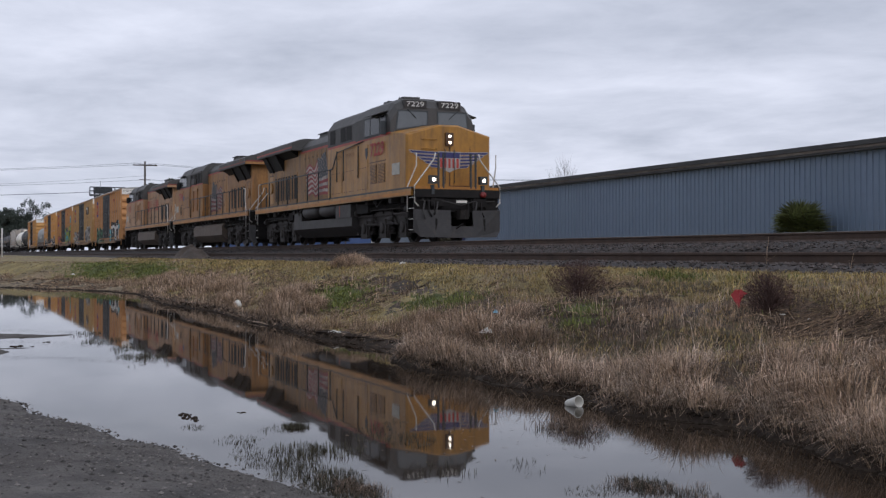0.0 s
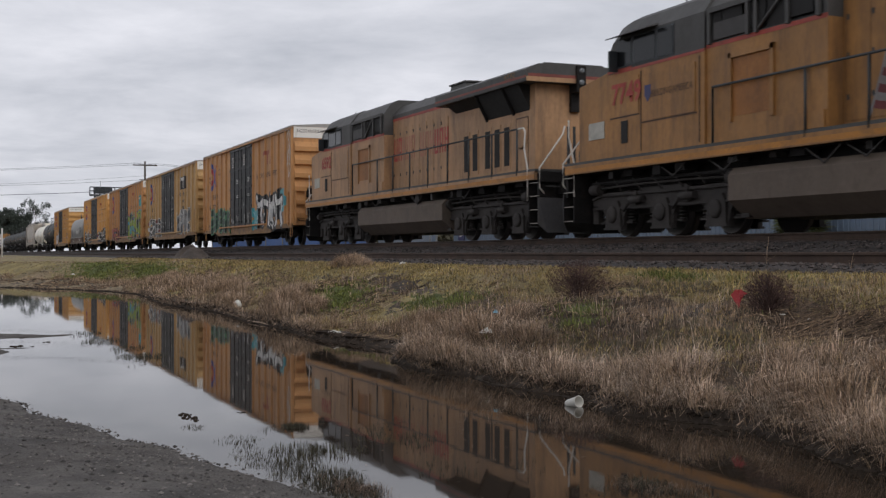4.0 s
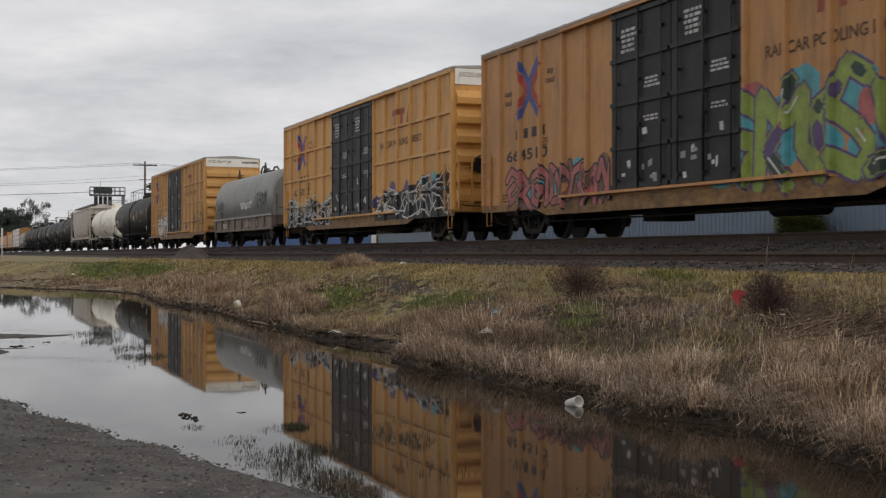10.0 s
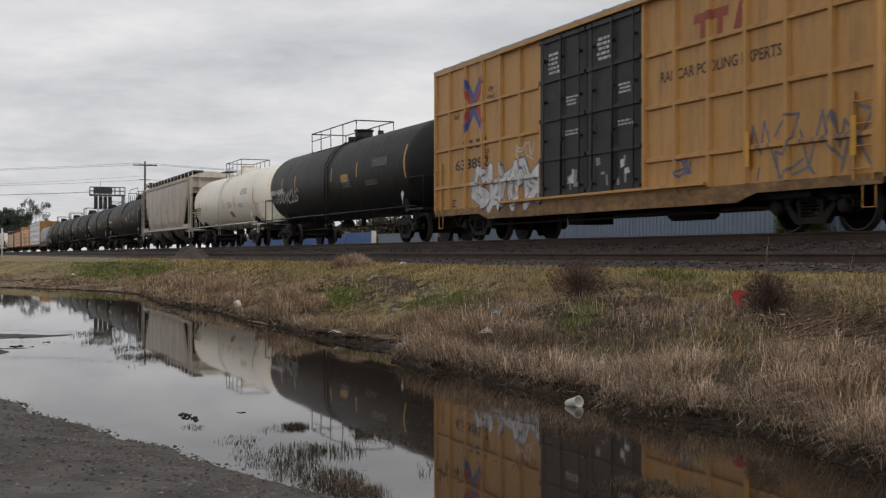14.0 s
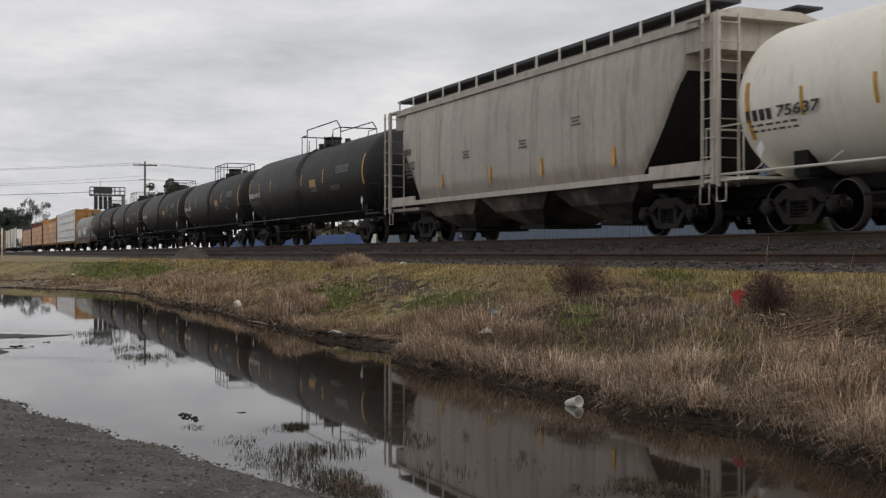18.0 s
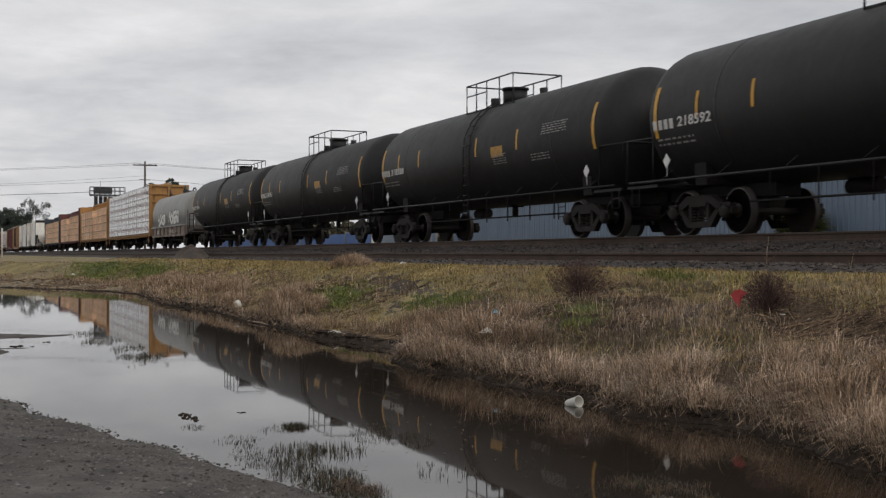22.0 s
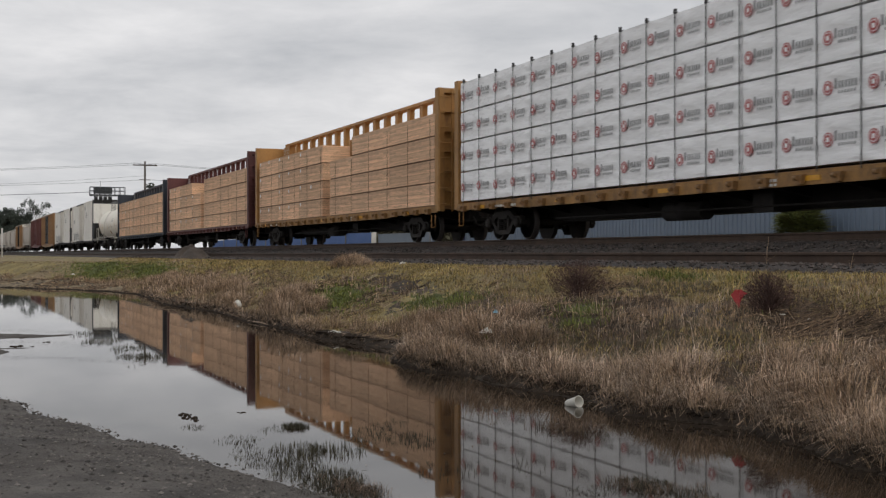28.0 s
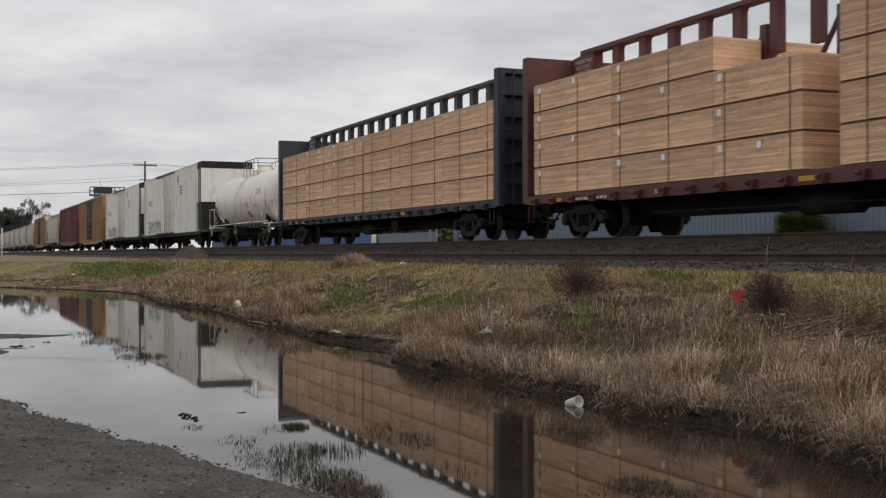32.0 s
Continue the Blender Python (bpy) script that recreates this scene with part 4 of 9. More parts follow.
def reeds(cx, cy, rx, ry, n, h, turn=0.0):
    h *= 0.8
    for _ in range(int(n * 1.6)):
        a, r = rnd.uniform(0, 6.283), rnd.random() ** 0.6
        u, v = rx * r * math.cos(a), ry * r * math.sin(a)
        x, y = cx + u * math.cos(turn) - v * math.sin(turn), cy + u * math.sin(turn) + v * math.cos(turn)
        for _ in range(3):
            blade(reed, x + rnd.gauss(0, 0.012), y + rnd.gauss(0, 0.012), -0.02, h * rnd.uniform(0.35, 1.0), 0.0022, rnd.uniform(0.05, 0.45), rnd.uniform(0, 6.283))


# x, y, half-length, half-width, shoots, height
for cx, cy, rx, ry, n, h in ((-8.29, 1.59, 0.14, 0.09, 40, 0.055), (-7.61, 1.73, 0.22, 0.13, 46, 0.06), (-8.03, 2.23, 0.10, 0.09, 150, 0.085), (-8.0, 2.06, 0.2, 0.10, 26, 0.06), (-7.15, 1.68, 0.30, 0.10, 70, 0.055), (-6.84, 1.70, 0.30, 0.12, 110, 0.055), (-7.04, 1.98, 0.30, 0.20, 100, 0.085), (-6.96, 2.16, 0.25, 0.20, 50, 0.11),
                             (-6.49, 1.82, 0.40, 0.16, 230, 0.07), (-6.07, 1.90, 0.30, 0.16, 240, 0.075), (-5.86, 1.76, 0.25, 0.12, 260, 0.05), (-5.64, 1.88, 0.20, 0.12, 200, 0.06), (-7.5, 2.62, 0.35, 0.16, 60, 0.075), (-7.19, 2.75, 0.30, 0.16, 50, 0.085), (-7.96, 2.89, 0.3, 0.12, 24, 0.06), (-6.08, 3.01, 0.25, 0.10, 16, 0.07), (-6.1, 2.5, 0.3, 0.2, 16, 0.09),
                             (-5.3, 3.0, 0.14, 0.14, 60, 0.05), (-5.33, 3.32, 0.22, 0.14, 130, 0.075), (-5.0, 3.4, 0.2, 0.12, 80, 0.06), (-6.94, 3.97, 0.3, 0.10, 26, 0.06), (-18.5, 1.95, 0.7, 0.22, 40, 0.10), (-16.9, 2.0, 0.6, 0.25, 90, 0.11), (-15.4, 2.13, 0.6, 0.20, 60, 0.10), (-14.2, 2.13, 0.35, 0.28, 130, 0.10), (-13.2, 2.05, 0.4, 0.3, 10, 0.08)):
    reeds(cx, cy, rx, ry, n, h, -0.3)
# a dry tuft and floating scraps in the water
tw = Shape()
for _ in range(60):
    cx, cy = (-5.8 + rnd.gauss(0, 0.16), 1.93 + rnd.gauss(0, 0.07)) if rnd.random() < 0.55 else (-5.15 + rnd.gauss(0, 0.2), 3.28 + rnd.gauss(0, 0.10))
    for _ in range(40):
        blade(tw, cx + rnd.gauss(0, 0.04), cy + rnd.gauss(0, 0.03), -0.02, rnd.uniform(0.02, 0.08), 0.0015, rnd.uniform(0.3, 1.1), rnd.uniform(0, 6.283))
for _ in range(5):
    cx, cy = -7.38 + rnd.gauss(0, 0.12), 3.95 + rnd.gauss(0, 0.08)
    for _ in range(60):
        blade(tw, cx + rnd.gauss(0, 0.06), cy + rnd.gauss(0, 0.05), -0.02, rnd.uniform(0.04, 0.13), 0.0018, rnd.uniform(0.2, 1.0), rnd.uniform(0, 6.283))
solid("water_tuft", tw, "thatch", "dry grass tuft standing in the water", kind="stuff", fix=False)
fl = Shape()
for cx, cy, rx, ry, n in ((-7.4, 2.7, 0.8, 0.3, 60), (-7.0, 3.4, 0.6, 0.3, 40), (-12.5, 3.8, 2.5, 0.5, 60), (-9.0, 3.6, 1.2, 0.5, 40)):
    for _ in range(n):
        x, y, a, L = cx + rnd.gauss(0, rx), cy + rnd.gauss(0, ry), rnd.uniform(0, 6.283), rnd.uniform(0.008, 0.03)
        w = rnd.uniform(0.002, 0.006)
        if y < far_shore(x) and y > near_shore(x):
            fl.poly([(x - L * math.cos(a), y - L * math.sin(a), 0.003), (x + w * math.sin(a), y - w * math.cos(a), 0.004), (x + L * math.cos(a), y + L * math.sin(a), 0.003), (x - w * math.sin(a), y + w * math.cos(a), 0.004)])
solid("floating_scraps", fl, "thatch", "floating bits of straw and leaf", kind="stuff", fix=False)
cl = Shape()


def lump(s, x, y, z, r, flat):
    rings = []
    for j in range(6):
        e = -0.5 * math.pi + math.pi * (j + 0.5) / 6
        rings.append([(x + 1.3 * r * math.cos(e) * math.cos(a * 0.628) * (1 + 0.5 * wob(a, j + x, 0.9)), y + r * math.cos(e) * math.sin(a * 0.628) * (1 + 0.5 * wob(a, j + y, 0.8)), z + flat * r * math.sin(e)) for a in range(10)])
    s.loft(rings, smooth=True)


for cx, cy, q, n in ((-8.98, 1.66, 0.026, 10), (-8.78, 1.66, 0.026, 9), (-8.65, 1.67, 0.024, 8), (-8.92, 2.06, 0.016, 9), (-18.0, 1.05, 0.03, 6), (-16.3, 1.05, 0.02, 6), (-15.6, 0.62, 0.05, 9), (-16.4, 0.9, 0.04, 9), (-17.0, 1.3, 0.03, 6)):
    for _ in range(n):
        lump(cl, cx + rnd.gauss(0, 1.6 * q), cy + rnd.gauss(0, q), 0.0, q * rnd.uniform(0.3, 0.75), rnd.uniform(0.3, 0.7))
solid("mud_clods", cl, "mud", "dark wet mud clods breaking the water", kind="stuff", fix=False)
solid("reeds", reed, "reed", "thin dark shoots standing in the shallow water", kind="stuff", fix=False)


# twiggy dark weeds on top of the bank
def weed_bush(x, y, w, h, seed, label):
    r = random.Random(seed)
    s = Shape()
    z = ground_height(x, y) - 0.02
    for _ in range(90):
        a, e = r.uniform(0, 6.283), r.uniform(0.3, 1.5)
        q = Vector((math.cos(a) * math.cos(e) * w, math.sin(a) * math.cos(e) * w, math.sin(e) * h * 0.9))
        p0 = Vector((x, y, z))
        s.tube([p0, p0 + q * 0.5 + Vector((0, 0, 0.03)), p0 + q], [0.004, 0.003, 0.0015], 3, smooth=False)
    for _ in range(int(5200 * (w / 0.28) ** 1.1)):
        d = Vector((r.gauss(0, 1), r.gauss(0, 1), r.gauss(0, 1))).normalized() * r.random() ** 0.45
        k = 1 + 0.25 * wob(d.x * 2, d.y * 2 + d.z, 1.3, seed)
        p = Vector((x + d.x * w * k, y + d.y * w * k, z + h * (0.46 + 0.5 * d.z * k)))
        u = Vector((d.x + r.gauss(0, 0.6), d.y + r.gauss(0, 0.6), 0.6 + r.gauss(0, 0.5))).normalized() * r.uniform(0.02, 0.06)
        v = u.cross(Vector((r.gauss(0, 1), r.gauss(0, 1), 0.3))).normalized() * 0.0022
        s.poly([p - v, p + v, p + u])
    return solid("weed_bush", s, "weed", label, "weed", group="dead weeds on the bank", fix=False)


weed_bush(-12.75, 7.02, 0.36, 0.50, 1, "rounded dark brown dead weed on the bank")
weed_bush(-9.30, 7.14, 0.23, 0.44, 2, "reddish brown dead weed beside a red rag")

# a heap of dark earth beside the siding
pl = Shape()
MX = -48.6
for j in range(15):
    for i in range(40):
        a, r = 2 * math.pi * i / 40, j / 14
        x, y = MX + 3.6 * r * math.cos(a), 9.15 + 0.72 * r * math.sin(a)
        pl.v.append((x, y, ground_height(x, y) - 0.05 + 0.50 * (0.5 + 0.5 * math.cos(math.pi * min(1, r * 1.02))) * (1 + 0.6 * wob(x, y, 0.9)) + 0.2 * wob(x, y, 2.4, 3.0) * (1 - r) + 0.08 * wob(x, y, 6.0, 1.0)))
for j in range(14):
    for i in range(40):
        pl.face([j * 40 + i, j * 40 + (i + 1) % 40, (j + 1) * 40 + (i + 1) % 40, (j + 1) * 40 + i], 0, True)
solid("earth_mound", pl, "dirt_pile", "low mound of dark earth beside the siding", "mound", fix=True)


# ---- trees ----
def tree(name, x, y, z0, h, w, seed, leaf, label, bare=False, trunk_r=0.25, clumps=34, per=70, fine=0.032):
    r = random.Random(seed)
    t = thing(name, label, "tree", at=pose(x, y, z0))
    s = Shape()
    top = Vector((r.uniform(-0.03, 0.03) * h, 0, h * 0.8))
    s.tube([(0, 0, -0.2), (0.02 * h, 0, h * 0.3), tuple(top)], [trunk_r, trunk_r * 0.75, trunk_r * 0.2], 7)
    tips = []
    for k in range(clumps):
        f = r.uniform(0.25, 0.98)
        base = Vector((0, 0, 0)).lerp(top, f)
        a = r.uniform(0, 6.283)
        reach = w * 0.5 * (1.0 - 0.75 * abs(f - 0.5)) * r.uniform(0.5, 1.1)
        tip = base + Vector((math.cos(a) * reach, math.sin(a) * reach, h * r.uniform(0.02, 0.2)))
        s.tube([base, base.lerp(tip, 0.5) + Vector((0, 0, 0.02 * h)), tip], [trunk_r * 0.25, trunk_r * 0.15, trunk_r * 0.05], 4)
        tips.append(tip)
        if bare:
            for _ in range(6):
                q = base.lerp(tip, r.uniform(0.4, 1.0))
                e = q + Vector((r.gauss(0, 0.1) * w, r.gauss(0, 0.1) * w, r.uniform(0.0, 0.12) * h))
                s.tube([q, e], [trunk_r * 0.09, trunk_r * 0.03], 3, smooth=False)
                for _ in range(3):
                    e2 = e + Vector((r.gauss(0, 0.05) * w, r.gauss(0, 0.05) * w, r.uniform(-0.01, 0.08) * h))
                    s.tube([q.lerp(e, 0.6), e2], [trunk_r * 0.05, trunk_r * 0.02], 3, smooth=False)
    part("trunk", s, "bark", t)
    if not bare:
        c = Shape()
        for tip in tips:
            rad = w * r.uniform(0.07, 0.16)
            for _ in range(per):
                d = Vector((r.gauss(0, 1), r.gauss(0, 1), r.gauss(0, 0.75))).normalized() * rad * r.random() ** 0.4
                p = tip + d
                u = Vector((r.gauss(0, 1), r.gauss(0, 1), r.gauss(0, 1))).normalized()
                v = u.cross(Vector((r.gauss(0, 1), r.gauss(0, 1), r.gauss(0, 1)))).normalized()
                k = w * fine * r.uniform(0.6, 1.5)
                c.poly([p - u * k, p + v * k * 0.7, p + u * k, p - v * k * 0.7])
        me = c.mesh("crown", leaf)
        part("crown", None, None, t, mesh=me)
    return t
# ---- trees, poles, wires and signals in the distance ----
tree("pine_tree", -433, 19.0, 0.4, 17.0, 11, 1, "leaf_pine", "dark evergreen in the distance", clumps=110, per=150, fine=0.020)
tree("pine_tree", -436, 14.0, 0.4, 14.0, 10, 12, "leaf_pine", "dark evergreen in the distance", clumps=110, per=150, fine=0.020)
tree("pine_tree", -441, 24.0, 0.4, 16.0, 11, 2, "leaf_pine", "dark evergreen in the distance", clumps=110, per=150, fine=0.020)
tree("broadleaf_tree", -433, 29.5, 0.4, 19.5, 12, 3, "leaf_pine", "thin-crowned tall tree in the distance", clumps=44, per=90, fine=0.018)
tree("broadleaf_tree", -433, 37.5, 0.4, 13.0, 4, 4, "leaf_pine", "slim young tree in the distance", clumps=14, per=30)
tree("broadleaf_tree", -182, 30.5, 0.4, 11.6, 5.5, 5, "leaf", "dark round-crowned tree behind the line", clumps=40, per=90)
tree("bare_tree", -140, 75, 0.4, 13.2, 4.6, 6, "leaf", "leafless tree behind the warehouse", bare=True, trunk_r=0.16, clumps=26)
for k in range(14):
    tree("scrub_bush", -119 - k * 7.0, 52 + 1.5 * (k % 3), 0.3, 5.2, 9.0, 30 + k, "scrub", "brown-green scrub behind the yard wall", trunk_r=0.08, clumps=46, per=60)
ys = thing("yard_sign", "small white sign board on a post in the yard", "sign", at=pose(-83.75, 33.55, 0.3))
part("board", Shape().box(-0.45, 0.45, -0.03, 0.03, 2.98, 3.52), "letter_white", ys)
part("post", Shape().tube([(0, 0.06, 0), (0, 0.06, 3.5)], 0.05, 6), "galv", ys)
part("stencil", Shape().box(-0.3, 0.3, -0.034, -0.031, 3.2, 3.26), "letter_black", ys)
fp = thing("yard_post", "slim grey steel post beside the warehouse", "post", at=pose(-82.2, 33.5, 0.3))
part("shaft", Shape().tube([(0, 0, 0), (0, 0, 3.4)], [0.08, 0.07], 7), "galv", fp)
part("base_plate", Shape().box(-0.15, 0.15, -0.15, 0.15, 0, 0.03), "galv", fp)


def utility_pole(x, y, h, label):
    t = thing("utility_pole", label, "utility pole", at=pose(x, y, 0.4))
    part("pole", Shape().tube([(0, 0, -0.3), (0, 0, h)], [0.17, 0.12], 9), "pole_wood", t)
    arm = part("crossarm", Shape().box(-0.06, 0.06, -1.5, 1.5, h - 0.55, h - 0.42), "pole_wood", t)
    for q in (-1.35, -0.6, 0.6, 1.35):
        part("insulator", Shape().lathe([(h - 0.42, 0.02), (h - 0.38, 0.05), (h - 0.30, 0.05), (h - 0.27, 0.02)], "z", (0, q, 0), 8), "galv", arm)
    part("lower_arm", Shape().box(-0.05, 0.05, -0.7, 0.7, h - 2.4, h - 2.3), "pole_wood", t)
    return t


def wire(points, label, r=0.016):
    s = Shape()
    for (a, b) in zip(points, points[1:]):
        a, b = Vector(a), Vector(b)
        n = 14
        s.tube([a.lerp(b, k / n) - Vector((0, 0, (b - a).length * 0.012 * 4 * (k / n) * (1 - k / n))) for k in range(n + 1)], r, 4)
    return solid("overhead_wire", s, "dark_metal", label, "wire", group="overhead wires", fix=False)


utility_pole(-157.8, 24.0, 12.6, "wooden utility pole with a crossarm")
utility_pole(-190.0, -38.0, 12.6, "wooden utility pole with a crossarm")
utility_pole(-118.0, 72.0, 9.2, "wooden utility pole behind the warehouse")
for q, dz in ((-1.35, 12.75), (1.35, 12.75), (0.5, 10.7)):
    wire([(-190 + 0.2 * q, -38 + q, dz), (-157.8, 24 + q, dz), (-118, 72 + q, dz - 3.2)], "thin dark overhead wire")
wire([(-190, -38, 10.1), (-157.8, 24.3, 11.2)], "thin dark overhead wire", 0.012)
wire([(-178, -40, 9.0), (-169, 20.0, 9.6)], "thin dark overhead wire", 0.03)

# signal gantry beyond the main line
sg2 = thing("signal_gantry", "dark steel signal gantry with railings beyond the line", "signal", at=pose(-169, 20.0, 0))
part("mast", Shape().box(-0.25, 0.25, 2.6, 3.0, 0.3, 9.2), "galv", sg2)
part("platform", Shape().box(-0.5, 0.5, -1.6, 3.0, 9.0, 9.2), "dark_metal", sg2)
rl = Shape()
for xx in (-0.5, 0.5):
    for z in (9.7, 10.2):
        rl.tube([(xx, -1.6, z), (xx, 3.0, z)], 0.04, 5)
    for q in range(8):
        rl.tube([(xx, -1.6 + q * 4.6 / 7, 9.1), (xx, -1.6 + q * 4.6 / 7, 10.2)], 0.04, 5)
part("railing", rl, "dark_metal", sg2)
for q in range(4):
    y = -0.8 + q * 0.62
    hd2 = part("signal_head", Shape().box(-0.12, 0.12, y - 0.24, y + 0.24, 7.2, 8.95).box(-0.10, 0.10, y - 0.3, y + 0.3, 9.3, 10.15), "dark_metal", sg2)
    for z in (7.55, 8.1, 8.6):
        part("hood", Shape().tube([(0.12, y, z), (0.42, y, z)], 0.13, 8), "vent_dark", hd2)
part("antenna", Shape().tube([(0, -0.2, 10.0), (0, -0.2, 11.0)], 0.03, 5), "galv", sg2)

mp2 = thing("marker_mast", "slim pale mast beside the track", "mast", at=pose(-160, 6.9, 0.5))
part("post", Shape().tube([(0, 0, -0.2), (0, 0, 3.9)], 0.09, 7), "letter_white", mp2)
part("cross_bracket", Shape().box(-0.05, 0.05, -0.4, 0.4, 1.6, 1.75), "galv", mp2)


# palm bush in front of the warehouse
def fan_palm(x, y, z0, h, w):
    t = thing("palm_bush", "low bushy green fan palm against the warehouse", "palm", at=pose(x, y, z0))
    r = random.Random(77)
    tr = Shape().tube([(0, 0, -0.1), (0, 0, h * 0.45)], [0.2, 0.16], 8)
    part("trunk", tr, "bark", t)
    for _ in range(84):
        a, e = r.uniform(0, 6.283), r.uniform(-0.25, 1.25)
        L = h * 0.5 * r.uniform(0.75, 1.1)
        d = Vector((math.cos(a) * math.cos(e) * w / h * 1.15, math.sin(a) * math.cos(e) * w / h * 1.15, math.sin(e)))
        b = Vector((0, 0, h * 0.42))
        hub = b + d * L * 0.55
        side = d.cross(Vector((0, 0, 1))).normalized()
        up = side.cross(d).normalized()
        s = Shape().tube([b, hub], 0.015, 4)
        for q in range(11):
            g = (q - 5) / 5 * 1.25
            f = (d.normalized() * math.cos(g) + side * math.sin(g)) * L * 0.62
            wv = (side * math.cos(g) - d.normalized() * math.sin(g)) * 0.05
            tip = hub + f - Vector((0, 0, L * 0.10))
            m1 = hub + f * 0.5 + up * 0.02
            s.poly([hub, m1 - wv, tip, m1 + wv])
        me = s.mesh("frond", "palm")
        part("frond", None, None, t, mesh=me)
    return t


fan_palm(-42.8, 34.6, 0.55, 3.25, 2.05)

# ---- litter on the bank and in the water ----
def cup(x, y, z, rz):
    t = thing("plastic_cup", "white plastic cup lying in the shallow water", "cup", at=pose(x, y, z, 0, 78, rz))
    s = Shape().lathe([(0, 0.001), (0.0, 0.032), (0.02, 0.036), (0.16, 0.052), (0.165, 0.056), (0.165, 0.050), (0.158, 0.048), (0.02, 0.031), (0.012, 0.001)], "z", n=20)
    s.v = [(a * 0.85, b * 0.85, q * 0.85) for a, b, q in s.v]
    part("cup_wall", s, "plastic_white", t)


cup(-8.40, 4.53, 0.012, 12)


def crumple(name, x, y, size, mat, label, cat, seed, flat=0.4, lift=0.0):
    r = random.Random(seed)
    s = Shape()
    n = 7
    z0 = max(0.0, ground_height(x, y)) + lift
    for j in range(n):
        for i in range(n):
            u, v = i / (n - 1) - 0.5, j / (n - 1) - 0.5
            s.v.append((x + size * (u + r.uniform(-.08, .08)), y + size * 0.7 * (v + r.uniform(-.08, .08)), z0 + size * flat * max(0.08, 0.6 - u * u * 2 - v * v * 2 + r.uniform(-.22, .3))))
    for j in range(n - 1):
        for i in range(n - 1):
            s.face([j * n + i, j * n + i + 1, (j + 1) * n + i + 1, (j + 1) * n + i])
    return solid(name, s, mat, label, cat, fix=False)


crumple("plastic_bag", -11.75, 5.36, 0.17, "plastic_white", "crumpled white plastic bag in the dry grass", "bag", 1, 0.45, 0.10)
crumple("bottle", -12.15, 5.66, 0.085, "plastic_blue", "squashed pale blue bottle in the grass", "bottle", 2, 0.7, 0.20)
rag = Shape()
rz = ground_height(-9.62, 7.02)
for rq in range(3):
    o = 0.012 * rq
    rag.poly([(-9.72 + 0.04 * rq, 7.02 + o, rz + 0.15 - 0.03 * rq), (-9.60 + 0.02 * rq, 7.03 - o, rz + 0.02 + 0.05 * rq), (-9.56 + 0.02 * rq, 7.02 + 2 * o, rz + 0.13 + 0.02 * rq), (-9.62 + 0.03 * rq, 7.01, rz + 0.21)])
solid("red_rag", rag, "plastic_red", "torn red plastic rag caught on a weed", "rag", fix=False)


def foam_ball(x, y, r):
    ball = Shape()
    z0 = max(0.0, ground_height(x, y))
    ball.lathe([(r * (1 - math.cos(e * 0.349)) * 1.15, max(0.002, r * math.sin(e * 0.349) * (1.0 - 0.05 * (e % 2)))) for e in range(10)], "z", (x, y, z0 - 0.01), 14)
    return solid("foam_float", ball, "plastic_white", "round white foam float at the water's edge", "float")


foam_ball(-23.75, 5.42, 0.08)
crumple("paper_scrap", -16.1, 5.03, 0.22, "plastic_white", "pale scrap of packaging by the water", "litter", 5, 0.25)
crumple("paper_scrap", -23.4, 8.79, 0.20, "plastic_white", "white scrap of paper by the siding", "litter", 6, 0.4)
for k, (x, y, q) in enumerate(((-27.6, 5.42, 0.13), (-24.6, 5.33, 0.09), (-23.4, 5.33, 0.09), (-20.5, 5.0, 0.07), (-9.15, 7.18, 0.07), (-8.85, 7.24, 0.07), (-8.33, 6.97, 0.05), (-17.5, 6.85, 0.07), (-31.5, 5.2, 0.12), (-36.0, 5.5, 0.14), (-42.5, 5.75, 0.22), (-54.0, 5.2, 0.2), (-44.0, 6.2, 0.1), (-14.4, 8.35, 0.09), (-26.9, 5.2, 0.08), (-10.6, 6.1, 0.04))):
    crumple("paper_scrap", x, y, q, "plastic_white", "small white scrap of litter", "litter", 20 + k, 0.4)
# a pale stick at the foot of the bank
st = Shape().tube([(-20.4, 4.93, 0.025), (-20.0, 4.95, 0.03), (-19.5, 4.96, 0.02)], [0.012, 0.011, 0.007], 6)
solid("stick", st, "dry_grass", "pale bare stick lying at the water's edge", "stick", fix=False)


# two dry stalks beside the siding
def dry_stalk(x, y, h, seed):
    r = random.Random(seed)
    t = thing("dry_stalk", "pale dry weed stalk beside the siding", "weed", group="dry stalks by the siding", at=pose(x, y, ground_height(x, y) - 0.02))
    part("stem", Shape().tube([(0, 0, 0), (0.01, 0, h * 0.5), (0.03, 0.01, h)], [0.004, 0.003, 0.002], 5), "straw", t)
    for _ in range(3):
        q = h * r.uniform(0.05, 0.55)
        part("twig", Shape().tube([(0, 0, q), (r.gauss(0, 0.05), r.gauss(0, 0.04), q + r.uniform(0.03, 0.12))], [0.002, 0.001], 4), "straw", t)
    return t


dry_stalk(-12.28, 9.4, 0.36, 3)
dry_stalk(-10.55, 9.2, 0.20, 4)
# ---- the train: every vehicle is built round its own middle, at rail height, heading towards +x ----
WHEELS = []   # (wheelset object, wheel radius)


def both(s, fn):
    for k in (-1, 1):
        fn(s, k)
    return s


MESHES = {}


def shared(key, make, mats):
    if key not in MESHES:
        MESHES[key] = fix_normals(make().mesh(key, mats))
    return MESHES[key]


